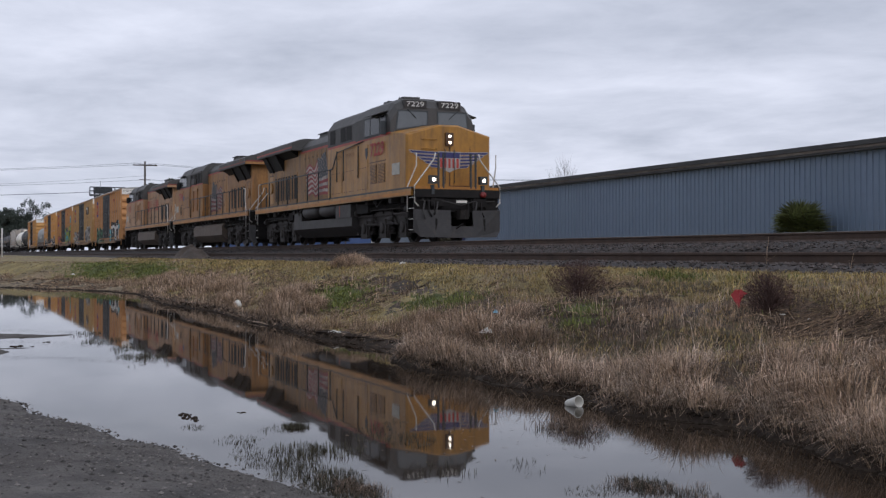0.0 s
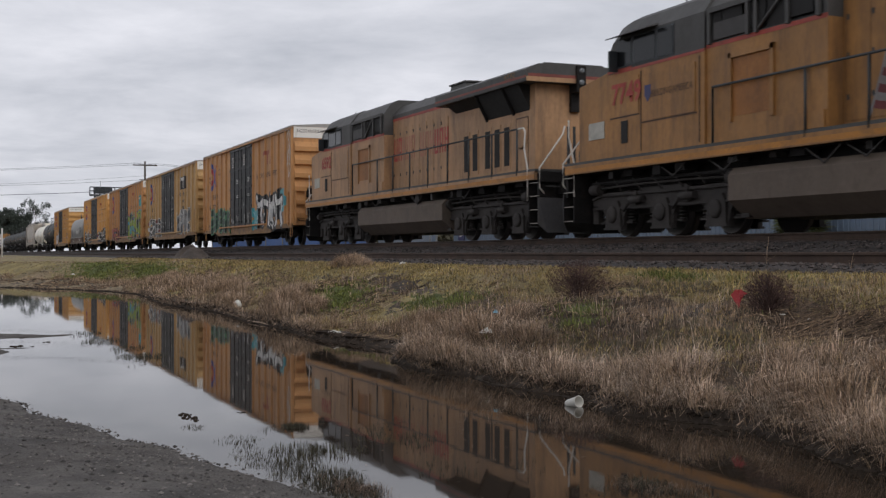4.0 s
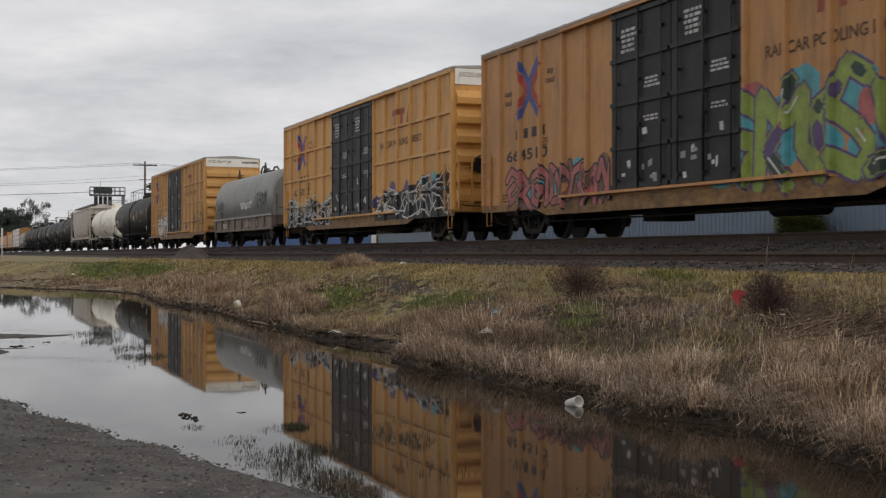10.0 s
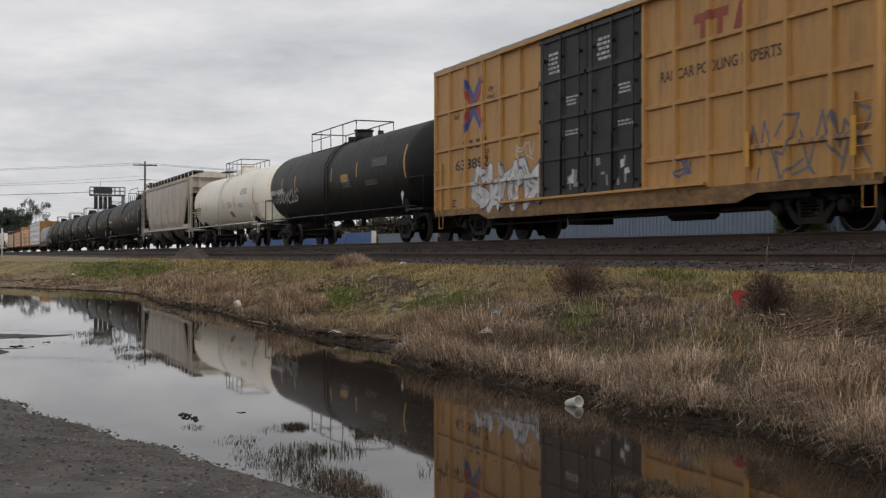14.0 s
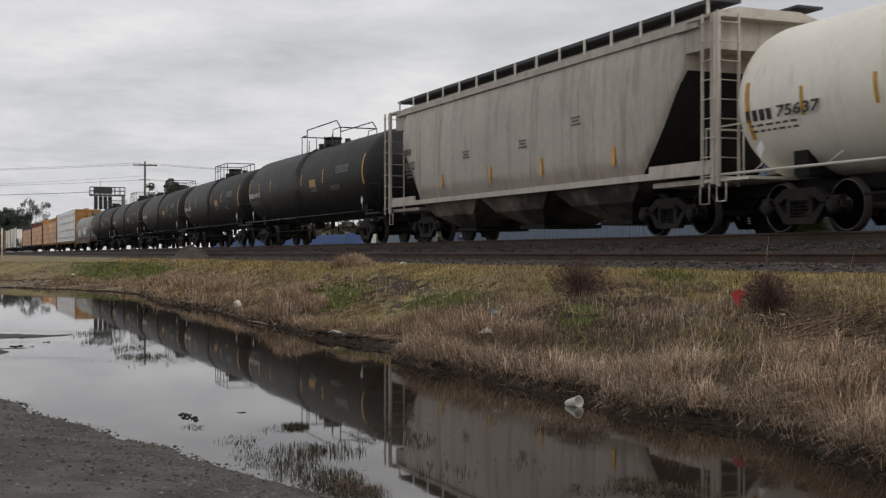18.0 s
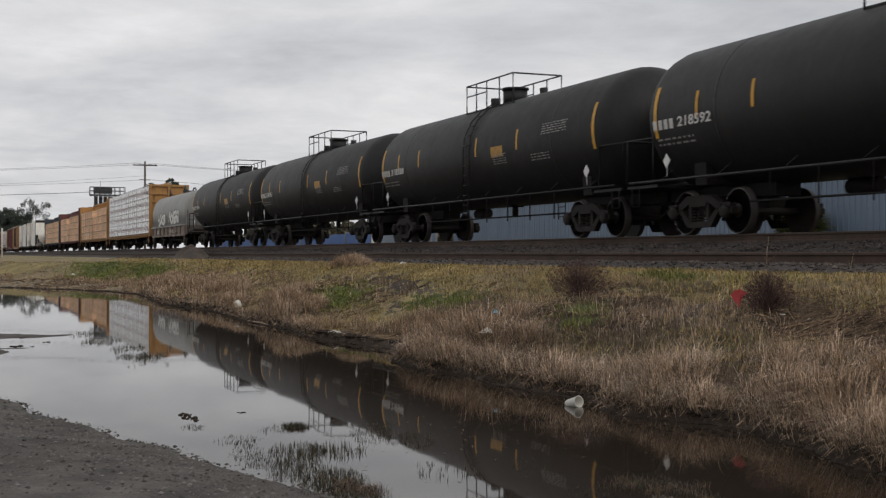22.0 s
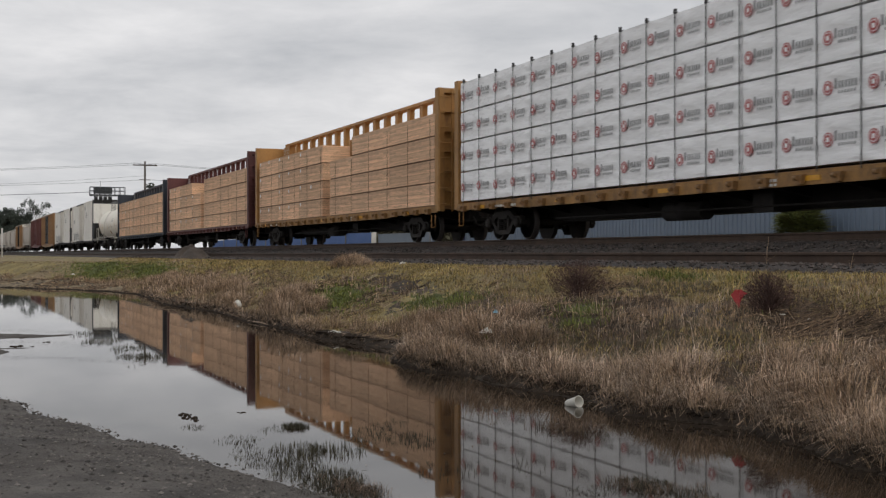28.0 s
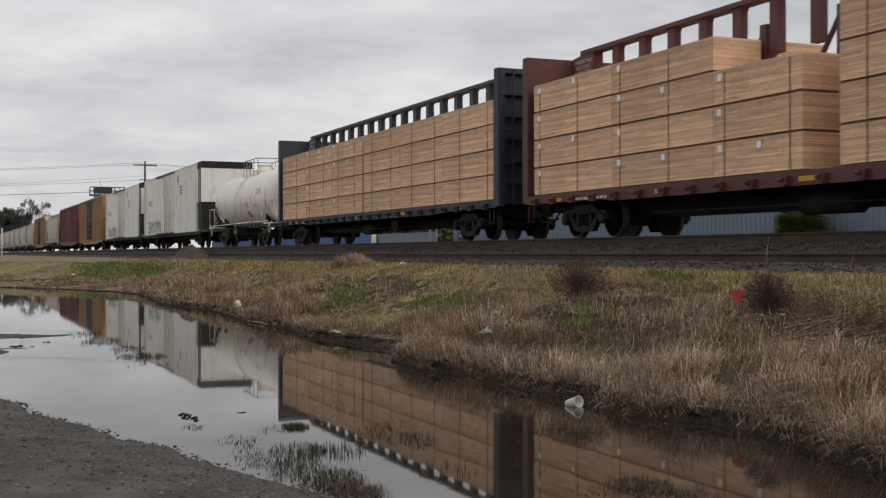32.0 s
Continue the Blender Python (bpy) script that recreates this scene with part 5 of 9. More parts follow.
def wheelset_shape(r):
    s = Shape()
    s.tube([(0, -1.1, 0), (0, 1.1, 0)], 0.075, 10)
    for k in (-1, 1):
        y = k * 0.7525
        s.lathe([(y - k * 0.075, r + 0.025), (y - k * 0.045, r + 0.025), (y - k * 0.04, r), (y + k * 0.065, r - 0.006), (y + k * 0.065, r - 0.06), (y + k * 0.03, r - 0.075), (y + k * 0.02, 0.17), (y + k * 0.07, 0.14), (y + k * 0.075, 0.06)], "y", n=26)
        s.lathe([(y + k * 0.066, r - 0.008), (y + k * 0.068, r - 0.010), (y + k * 0.068, r - 0.026), (y + k * 0.066, r - 0.030)], "y", n=26, m=1)
        for q in (0.0, 2.1, 4.2):
            s.box(0.25 * math.cos(q) - 0.03, 0.25 * math.cos(q) + 0.03, y + k * 0.02, y + k * 0.05, 0.25 * math.sin(q) - 0.03, 0.25 * math.sin(q) + 0.03)
    return s


def side_frame_shape(k):
    s = Shape()
    y0, y1 = k * 0.98, k * 1.12
    lo, hi = min(y0, y1), max(y0, y1)
    s.prism([(-1.12, 0.52), (-0.72, 0.60), (-0.42, 0.78), (0.42, 0.78), (0.72, 0.60), (1.12, 0.52), (1.12, 0.40), (0.72, 0.44), (0.36, 0.62), (-0.36, 0.62), (-0.72, 0.44), (-1.12, 0.40)], lo, hi, "y")
    s.prism([(-0.72, 0.50), (-0.60, 0.52), (-0.30, 0.26), (0.30, 0.26), (0.60, 0.52), (0.72, 0.50), (0.40, 0.14), (-0.40, 0.14)], lo, hi, "y")
    for x in (-0.34, 0.26):
        s.box(x, x + 0.09, lo, hi, 0.24, 0.64)
    for x in (-0.19, 0.0, 0.19):
        for z in range(5):
            s.tube([(x, k * 1.04, 0.28 + z * 0.06), (x, k * 1.04, 0.31 + z * 0.06)], 0.075, 8)
    s.box(-0.3, 0.3, lo - 0.02, hi + 0.02, 0.56, 0.64)
    for x in (-0.89, 0.89):
        s.lathe([(k * 1.0, 0.14), (k * 1.15, 0.14), (k * 1.19, 0.10), (k * 1.19, 0.03)], "y", (x, 0, 0.44), 10)
        s.box(x - 0.17, x + 0.17, lo, hi, 0.42, 0.62)
    return s


def truck(parent, x, r=0.4572):
    """A two-axle freight truck: bolster with side frames and wheelsets under it."""
    t = part("truck", None, None, parent, at=pose(x, 0, 0), mesh=shared("truck_bolster", lambda: Shape().box(-0.22, 0.22, -1.0, 1.0, 0.45, 0.78).box(-0.7, 0.7, -0.06, 0.06, 0.3, 0.4).tube([(0, 0, 0.7), (0, 0, 0.95)], 0.22, 12), "truck_steel"))
    for k, nm in ((-1, "sfa"), (1, "sfb")):
        part("side_frame", None, None, t, mesh=shared("side_frame_" + nm, lambda: side_frame_shape(k), "truck_steel"))
    for dx in (-0.89, 0.89):
        w = part("wheelset", None, None, t, at=pose(dx, 0, r), mesh=shared("wheelset_%d" % round(r * 1e4), lambda: wheelset_shape(r), ["wheel_steel", "bright_steel"]))
        WHEELS.append((w, r))
    return t


def coupler(parent, x, k):
    """Knuckle coupler and hose at one end; k is the way that it points."""
    s = Shape()
    s.box(min(x, x + k * 0.75), max(x, x + k * 0.75), -0.07, 0.07, 0.78, 0.92)
    s.prism([(x + k * 0.62, -0.16), (x + k * 0.95, -0.16), (x + k * 1.02, -0.04), (x + k * 0.9, 0.02), (x + k * 0.9, 0.14), (x + k * 0.66, 0.16)], 0.70, 1.0, "z")
    s.tube([(x + k * 0.1, -0.28, 0.75), (x + k * 0.4, -0.3, 0.5), (x + k * 0.75, -0.2, 0.42), (x + k * 1.0, -0.1, 0.55)], 0.025, 6)
    return part("coupler", s, "truck_steel", parent)


def ladder(parent, x, y, z0, z1, n, w, mat, along="x"):
    """Rungs between two stiles, standing off the surface."""
    s = Shape()
    k = -1 if (y if along == "x" else x) < 0 else 1
    for i in range(n):
        z = z0 + (z1 - z0) * (i + 0.5) / n
        if along == "x":
            s.tube([(x, y, z), (x, y + k * 0.07, z), (x + w, y + k * 0.07, z), (x + w, y, z)], 0.012, 5)
        else:
            s.tube([(x, y, z), (x + k * 0.07, y, z), (x + k * 0.07, y + w, z), (x, y + w, z)], 0.012, 5)
    for q in (0, w):
        if along == "x":
            s.box(x + q - 0.02, x + q + 0.02, min(y, y + k * 0.05), max(y, y + k * 0.05), z0, z1)
        else:
            s.box(min(x, x + k * 0.05), max(x, x + k * 0.05), y + q - 0.02, y + q + 0.02, z0, z1)
    return part("ladder", s, mat, parent)


def stirrup(parent, x, y, z, mat, w=0.3):
    s = Shape().tube([(x - w / 2, y, z), (x - w / 2, y, z - 0.38), (x + w / 2, y, z - 0.38), (x + w / 2, y, z)], 0.018, 5)
    return part("step_iron", s, mat, parent)


# ---- graffiti ----
def clip(poly, axis, lo, hi):
    """The piece of a convex outline between lo and hi along one of its two axes."""
    for lim, keep in ((lo, 1), (hi, -1)):
        out = []
        for p, q in zip(poly, poly[1:] + poly[:1]):
            a, b = keep * (p[axis] - lim), keep * (q[axis] - lim)
            if a >= 0:
                out.append(p)
            if (a > 0 and b < 0) or (a < 0 and b > 0):
                t = a / (a - b)
                out.append((p[0] + (q[0] - p[0]) * t, p[1] + (q[1] - p[1]) * t))
        poly = out
        if len(poly) < 3:
            return []
    return poly


class Spray:
    """Painted shapes in order, laid on the wall and again on the faces of its posts and ribs."""

    def __init__(self):
        self.todo = []

    def fill(self, pts, mat):
        self.todo.append((list(pts), mat))

    def line(self, pts, rad, mat, n=9):
        for (xa, za), (xb, zb) in zip(pts, pts[1:]):
            L = math.hypot(xb - xa, zb - za) or 1e-3
            u, v = -(zb - za) / L * rad, (xb - xa) / L * rad
            self.fill([(xa + u, za + v), (xa - u, za - v), (xb - u, zb - v), (xb + u, zb + v)], mat)
        for x, z in pts:
            self.fill([(x + rad * math.cos(2 * math.pi * k / n), z + rad * math.sin(2 * math.pi * k / n)) for k in range(n)], mat)

    def build(self, parent, y, label, posts=(), proud=0.0, ribs=(), name="graffiti", sill=0.0):
        mats = list(dict.fromkeys(m for _, m in self.todo))
        num = {m: i for i, m in enumerate(mats)}
        s, k = Shape(), -1 if y < 0 else 1
        gain = min(0.0005, 0.012 / max(1, len(self.todo)))
        for i, (pts, m) in enumerate(self.todo):
            d = k * gain * (i + 1)
            s.poly([(x, y + d, z) for x, z in pts], num[m])
            for x in posts:
                for lo, hi in ((-0.075, -0.045), (-0.044, 0.044), (0.045, 0.075)):
                    q = clip(pts, 0, x + lo, x + hi)
                    if q:
                        s.poly([(a, y + k * (proud * min(1.0, (0.075 - abs(a - x)) / 0.03) + 0.002) + d, b) for a, b in q], num[m])
            for z in ribs:
                for lo, hi in ((-0.06, -0.035), (-0.034, 0.034), (0.035, 0.06)):
                    q = clip(pts, 1, z + lo, z + hi)
                    if q:
                        s.poly([(a, y + k * ((proud - 0.01) * min(1.0, (0.06 - abs(b - z)) / 0.025) + 0.002) + d, b) for a, b in q], num[m])
            q = clip(pts, 1, 0.725, 0.898) if sill else None
            if q:
                s.poly([(a, y + k * sill + d, b) for a, b in q], num[m])
        return part(name, s, mats, parent, label)


# interlocking hooks, bolts and arcs that spell nothing: polylines in a unit box
SKELETONS = (
    (((0.0, 0.1), (0.25, 0.95), (0.5, 0.3), (0.8, 1.0), (1.05, 0.55)), ((0.5, 0.3), (0.75, 0.0))),
    (((0.95, 0.9), (0.35, 1.0), (0.05, 0.6), (0.6, 0.45), (1.0, 0.25), (0.7, 0.0), (-0.1, 0.25)),),
    (((-0.1, 0.6), (0.3, 1.0), (0.55, 0.15), (0.9, 0.8)), ((0.2, 0.0), (0.55, 0.15), (1.1, 0.05))),
    (((0.05, 0), (0.35, 0.7), (0.1, 1.0)), ((0.35, 0.7), (0.95, 0.9), (0.7, 0.35), (1.0, 0.0))),
    (((1.05, 0.75), (0.6, 1.0), (0.1, 0.75), (0.2, 0.2), (0.7, 0.0), (0.95, 0.4), (0.5, 0.55)),),
    (((-0.1, 0.9), (0.4, 0.75), (0.25, 0.05), (0.75, 0.3), (0.65, 1.0), (1.1, 0.7)),),
    (((0.1, 0.0), (0.2, 0.9), (0.75, 0.6), (0.35, 0.35), (1.0, 0.0)), ((0.75, 0.6), (1.1, 0.95))),
)


def graffiti(parent, x0, x1, z0, z1, y, seed, n, layers, fat=0.10, label="spray-painted graffiti", back=None, posts=(), proud=0.0, ribs=(), rough=0.10, accents=(), thin=0.0, chips=0, joint=9, sill=0.0):
    """Painted letter-like shapes. layers: outline, fill and highlight as (material, extra half-width); one layer is a plain tag.
    back: clouds of colour behind; accents: colours inside the letters; thin: width of a last thin outline; chips: loose flecks."""
    r = random.Random(seed)
    sp = Spray()
    w, h = (x1 - x0) / n, z1 - z0
    for bmat in back or ():
        for _ in range(int(3 * n / len(back)) + 2):
            cx, cz, rr = r.uniform(x0, x1), z0 + h * r.uniform(0.12, 0.95), h * r.uniform(0.12, 0.26)
            sp.fill([(cx + rr * 1.25 * math.cos(a * 0.4488) * r.uniform(0.85, 1.1), max(z0 - 0.04, cz + rr * math.sin(a * 0.4488) * r.uniform(0.85, 1.1))) for a in range(14)], bmat)
    for i in range(n):
        sk = SKELETONS[r.randrange(len(SKELETONS))]
        if r.random() < 0.5:
            sk = [[(1 - p, q) for p, q in ln] for ln in sk]
        hh, sl = h * r.uniform(0.80, 1.0), r.uniform(-0.12, 0.18)
        zz, xx, ww = z0 + (h - hh) * r.random(), x0 + w * (i + 0.06) + r.gauss(0, 0.03 * w), w * r.uniform(0.95, 1.2)
        lines = []
        for ln in sk:
            pts = [(xx + ww * (p + sl * q) + r.gauss(0, rough * 0.5 * w), zz + hh * q + r.gauss(0, rough * 0.4 * h)) for p, q in ln]
            lines.append([(min(x1, max(x0, p)), min(z1, max(z0, q))) for p, q in pts])
        for j, (mat, extra) in enumerate(layers):
            rad = max(0.010, fat + extra)
            for ln in lines:
                if j < 2:
                    sp.line(ln, rad, mat, joint)
                else:
                    k = r.randrange(len(ln) - 1)
                    (xa, za), (xb, zb) = ln[k], ln[k + 1]
                    o = fat * 0.45
                    sp.line([(xa * 0.8 + xb * 0.2 - o, za * 0.8 + zb * 0.2 + o * 0.4), (xa * 0.25 + xb * 0.75 - o, za * 0.25 + zb * 0.75 + o * 0.4)], rad, mat, 6)
            if j == 1:
                for mat2 in accents:
                    for ln in lines:
                        k = r.randrange(len(ln) - 1)
                        (xa, za), (xb, zb) = ln[k], ln[k + 1]
                        t0, t1 = sorted((r.random(), r.random()))
                        sp.line([(xa + (xb - xa) * t0, za + (zb - za) * t0), (xa + (xb - xa) * t1, za + (zb - za) * t1)], rad * r.uniform(0.6, 0.95), mat2, joint)
        if thin:
            for _ in range(3):
                ln = lines[r.randrange(len(lines))]
                k = r.randrange(len(ln) - 1)
                o, e = fat * r.choice((-1, 1)), fat * r.choice((-1, 1)) * 0.6
                sp.line([(ln[k][0] + o, ln[k][1] + e), (ln[k + 1][0] + o, ln[k + 1][1] + e), (ln[k + 1][0] + o + r.gauss(0, 0.12), max(z0, ln[k + 1][1] + r.gauss(0, 0.12)))], thin, layers[-1][0], 6)
    for _ in range(chips):
        cx, cz = r.uniform(x0, x1), r.uniform(z0, z1)
        sp.fill([(cx + r.uniform(-0.12, 0.12), cz + r.uniform(-0.14, 0.14)) for _ in range(3)], r.choice(layers)[0])
    return sp.build(parent, y, label, posts, proud, ribs, sill=sill)


def wild(parent, x0, x1, z0, top, y, seed, n, curvy, label, posts, clouds, ribs=(1.55,)):
    """Interlocked outlined shapes on a ragged black ground that rises to top(x), coloured clouds behind its upper rim."""
    r = random.Random(seed)
    sp = Spray()
    for _ in range(2 * n):
        cx, rr = r.uniform(x0, x1), r.uniform(0.12, 0.24)
        cz, mat = top(cx) - rr * r.uniform(0.6, 1.2), r.choice(clouds)
        sp.fill([(cx + rr * 1.3 * math.cos(a * 0.4488) * r.uniform(0.8, 1.1), cz + rr * math.sin(a * 0.4488) * r.uniform(0.8, 1.1)) for a in range(14)], mat)
    x = x0
    while x < x1:
        w = r.uniform(0.18, 0.42)
        ta, tb = top(x) * r.uniform(0.82, 0.96), top(x + w) * r.uniform(0.80, 0.94)
        sp.fill([(x - 0.03, z0 - r.uniform(0.0, 0.05)), (min(x1, x + w) + 0.03, z0), (min(x1, x + w) + 0.03, tb), (x + w * 0.5, max(ta, tb) * r.uniform(0.95, 1.05)), (x - 0.03, ta)], "spray_black")
        x += w
    for i in range(n):
        cx = x0 + (i + 0.5) * (x1 - x0) / n
        hw, tz = 0.60 * (x1 - x0) / n, top(cx) * r.uniform(0.90, 1.04)
        cz, hh = (z0 + tz) / 2 + 0.03, (tz - z0) / 2 - 0.04
        m = 16 if curvy else 11
        for ring in range(3):
            f = (1.0, 0.58, 0.26)[ring]
            ox, oz = r.gauss(0, 0.12 * hw) * (ring > 0), r.gauss(0, 0.12 * hh) * (ring > 0)
            pts = []
            for a in range(m):
                th = 2 * math.pi * (a + 0.3 * r.random()) / m
                rad = f * ((1 + 0.22 * math.sin(3 * th + i) + r.gauss(0, 0.05)) if curvy else r.choice((0.42, 0.7, 1.05, 1.25)))
                pts.append((min(x1, max(x0, cx + ox + hw * rad * math.cos(th))), max(z0, cz + oz + hh * rad * math.sin(th))))
            pts.append(pts[0])
            if ring == 1 and r.random() < 0.55:
                for q in range(m):
                    sp.fill([pts[q], pts[q + 1], (cx + ox, cz + oz)], r.choice(("spray_silver", "spray_black")))
            sp.line(pts if ring == 0 or curvy else pts[:m // 2 + 2], (0.024, 0.016, 0.012)[ring], "spray_white", 6)
        if not curvy:
            z = cz + r.uniform(-0.5, 0.5) * hh
            sp.line([(cx - hw, z), (cx - 0.2 * hw, z + r.uniform(-0.3, 0.4)), (cx + 0.3 * hw, z + r.uniform(-0.5, 0.1)), (min(x1, cx + 1.1 * hw), z + r.uniform(-0.1, 0.3))], 0.022, "spray_white", 6)
    return sp.build(parent, y, label, posts, 0.08, ribs, sill=0.032)


M["spray_white"] = material("spray_white", (0.64, 0.63, 0.60), 0.5, vary=0.28, scale=2.5, dirt=(0.12, 0.085, 0.06), dirt_amount=0.3, streak=4)
M["spray_black"] = material("spray_black", (0.014, 0.014, 0.016), 0.55, vary=0.28, scale=2.5, dirt=(0.04, 0.032, 0.026), dirt_amount=0.3, streak=4)
M["spray_silver"] = material("spray_silver", (0.24, 0.235, 0.225), 0.4, vary=0.28, scale=2.5, dirt=(0.12, 0.085, 0.06), dirt_amount=0.3, streak=4)
M["spray_green"] = material("spray_green", (0.10, 0.23, 0.13), 0.5, vary=0.28, scale=2.5, dirt=(0.12, 0.085, 0.06), dirt_amount=0.3, streak=4)
M["spray_darkgreen"] = material("spray_darkgreen", (0.025, 0.05, 0.035), 0.5, vary=0.28, scale=2.5, dirt=(0.12, 0.085, 0.06), dirt_amount=0.3, streak=4)
M["spray_teal"] = material("spray_teal", (0.08, 0.34, 0.38), 0.5, vary=0.28, scale=2.5, dirt=(0.12, 0.085, 0.06), dirt_amount=0.3, streak=4)
M["spray_lime"] = material("spray_lime", (0.25, 0.32, 0.06), 0.5, vary=0.28, scale=2.5, dirt=(0.12, 0.085, 0.06), dirt_amount=0.3, streak=4)
M["spray_purple"] = material("spray_purple", (0.10, 0.06, 0.16), 0.5, vary=0.28, scale=2.5, dirt=(0.12, 0.085, 0.06), dirt_amount=0.3, streak=4)
M["spray_pink"] = material("spray_pink", (0.42, 0.12, 0.11), 0.5, vary=0.28, scale=2.5, dirt=(0.12, 0.085, 0.06), dirt_amount=0.3, streak=4)
M["spray_yellow"] = material("spray_yellow", (0.50, 0.38, 0.06), 0.5, vary=0.28, scale=2.5, dirt=(0.12, 0.085, 0.06), dirt_amount=0.3, streak=4)
M["spray_red"] = material("spray_red", (0.20, 0.035, 0.03), 0.5, vary=0.28, scale=2.5, dirt=(0.12, 0.085, 0.06), dirt_amount=0.3, streak=4)
M["spray_brown"] = material("spray_brown", (0.16, 0.085, 0.055), 0.5, vary=0.28, scale=2.5, dirt=(0.12, 0.085, 0.06), dirt_amount=0.3, streak=4)
M["spray_slate"] = material("spray_slate", (0.14, 0.14, 0.17), 0.5, vary=0.3, scale=2.5, dirt=(0.20, 0.12, 0.06), dirt_amount=0.35)
M["spray_grey"] = material("spray_grey", (0.10, 0.097, 0.092), 0.5, vary=0.3, scale=2.5, dirt=(0.16, 0.10, 0.06), dirt_amount=0.3)
M["spray_blue"] = material("spray_blue", (0.10, 0.13, 0.28), 0.5, vary=0.28, scale=2.5, dirt=(0.12, 0.085, 0.06), dirt_amount=0.3, streak=4)


# ---- high-roof box cars ----
def boxcar(label, paint, ribs="tall", letter="rust", L=18.7, H=5.03, seed=0, door="black_door", doors=2, white_end=True):
    c = thing("box_car", label, "box car", group="wagons of the freight train")
    r = random.Random(seed)
    Y, Z0 = 1.52, 0.74
    x0, x1 = -L / 2, L / 2
    b = Shape().box(x0, x1, -Y, Y, Z0 + 0.1, H)
    part("body", b, paint, c)
    sill = Shape()
    for k in (-1, 1):
        sill.prism([(x0, Z0 - 0.02), (x0 + 3.2, Z0 - 0.02), (x0 + 3.8, Z0 - 0.18), (x1 - 3.8, Z0 - 0.18), (x1 - 3.2, Z0 - 0.02), (x1, Z0 - 0.02), (x1, Z0 + 0.16), (x0, Z0 + 0.16)], min(k * Y, k * (Y + 0.03)), max(k * Y, k * (Y + 0.03)), "y")
    part("side_sill", sill, "sill_rust" if paint.startswith("box") else paint, c, "grimy rust-stained side sill")
    part("underframe", Shape().box(x0 + 0.3, x1 - 0.3, -0.35, 0.35, 0.55, Z0 + 0.1).box(x0 + 2, x1 - 2, -1.3, -1.2, 0.6, 0.84).box(-2.0, -1.2, -1.0, -0.2, 0.32, 0.6).tube([(2.2, -0.7, 0.5), (3.6, -0.7, 0.5)], 0.2, 10).tube([(-6, -1.2, 0.42), (6, -1.2, 0.42)], 0.02, 5), "under", c)
    roof = Shape().prism([(-Y - 0.06, H - 0.03), (Y + 0.06, H - 0.03), (Y + 0.06, H + 0.02), (0, H + 0.13), (-Y - 0.06, H + 0.02)], x0 - 0.03, x1 + 0.03, "x")
    part("roof", roof, "roof_grey", c)
    for k in range(14):
        x = x0 + (k + 0.5) * L / 14
        part("roof_rib", None, None, c, at=pose(x, 0, H), mesh=shared("roof_rib", lambda: Shape().prism([(-1.55, 0.02), (1.55, 0.02), (1.55, 0.05), (0, 0.165), (-1.55, 0.05)], -0.05, 0.05, "x"), "roof_grey"))
    part("eave_rail", Shape().box(x0, x1, -Y - 0.065, -Y - 0.001, H - 0.14, H - 0.035).box(x0, x1, Y + 0.001, Y + 0.065, H - 0.14, H - 0.035), "brown_box" if paint not in ("box_golden", "box_amber") else paint, c)
    dw = 2.38 * doors / 2
    d0 = -dw
    # wall posts, six or seven on either side of the doors
    post = shared("post_" + paint, lambda: Shape().prism([(-0.075, 0), (-0.045, -0.08), (0.045, -0.08), (0.075, 0)], Z0 + 0.16, H - 0.14, "z"), paint)
    back = shared("postb_" + paint, lambda: Shape().prism([(-0.075, 0), (-0.045, 0.08), (0.045, 0.08), (0.075, 0)], Z0 + 0.16, H - 0.14, "z"), paint)
    for a, e in ((x0, -dw), (dw, x1)):
        n = 6
        for i in range(n + 1):
            x = a + (e - a) * i / n
            x = min(max(x, x0 + 0.09), x1 - 0.09)
            part("wall_post", None, None, c, at=pose(x, -Y, 0), mesh=post)
            part("wall_post", None, None, c, at=pose(x, Y, 0), mesh=back)
        if ribs == "grid":
            for z in (1.55, 2.65, 3.75):
                part("wall_rib", Shape().prism([(-Y, z - 0.06), (-Y - 0.07, z - 0.035), (-Y - 0.07, z + 0.035), (-Y, z + 0.06)], a + 0.1, e - 0.1, "x"), paint, c)
    # plug doors
    for side in (-1, 1):
        for k in range(doors):
            xa = d0 + k * 2.38
            s = Shape()
            ya, yb = sorted((side * Y, side * (Y + 0.07)))
            s.box(xa + 0.02, xa + 2.36, ya, yb, 1.02, H - 0.16)
            dr = part("door", s, door, c, "black plug door with lock rods" if door == "black_door" else "")
            s = Shape()
            yc, yd = sorted((side * (Y + 0.07), side * (Y + 0.125)))
            for z in (1.06, 1.9, 2.85, 3.8, H - 0.26):
                s.box(xa + 0.05, xa + 2.33, yc, yd, z - 0.045, z + 0.045)
            part("door_rib", s, door, dr)
            s = Shape()
            for xr in (0.30, 1.19, 2.08):
                s.tube([(xa + xr, side * (Y + 0.12), 0.98), (xa + xr, side * (Y + 0.12), H - 0.2)], 0.018 if xr != 1.19 else 0.03, 6)
                for z in (1.2, 2.35, 3.3, 4.3):
                    s.box(xa + xr - 0.045, xa + xr + 0.045, *sorted((side * (Y + 0.07), side * (Y + 0.14))), z - 0.03, z + 0.03)
            part("lock_rod", s, door, dr)
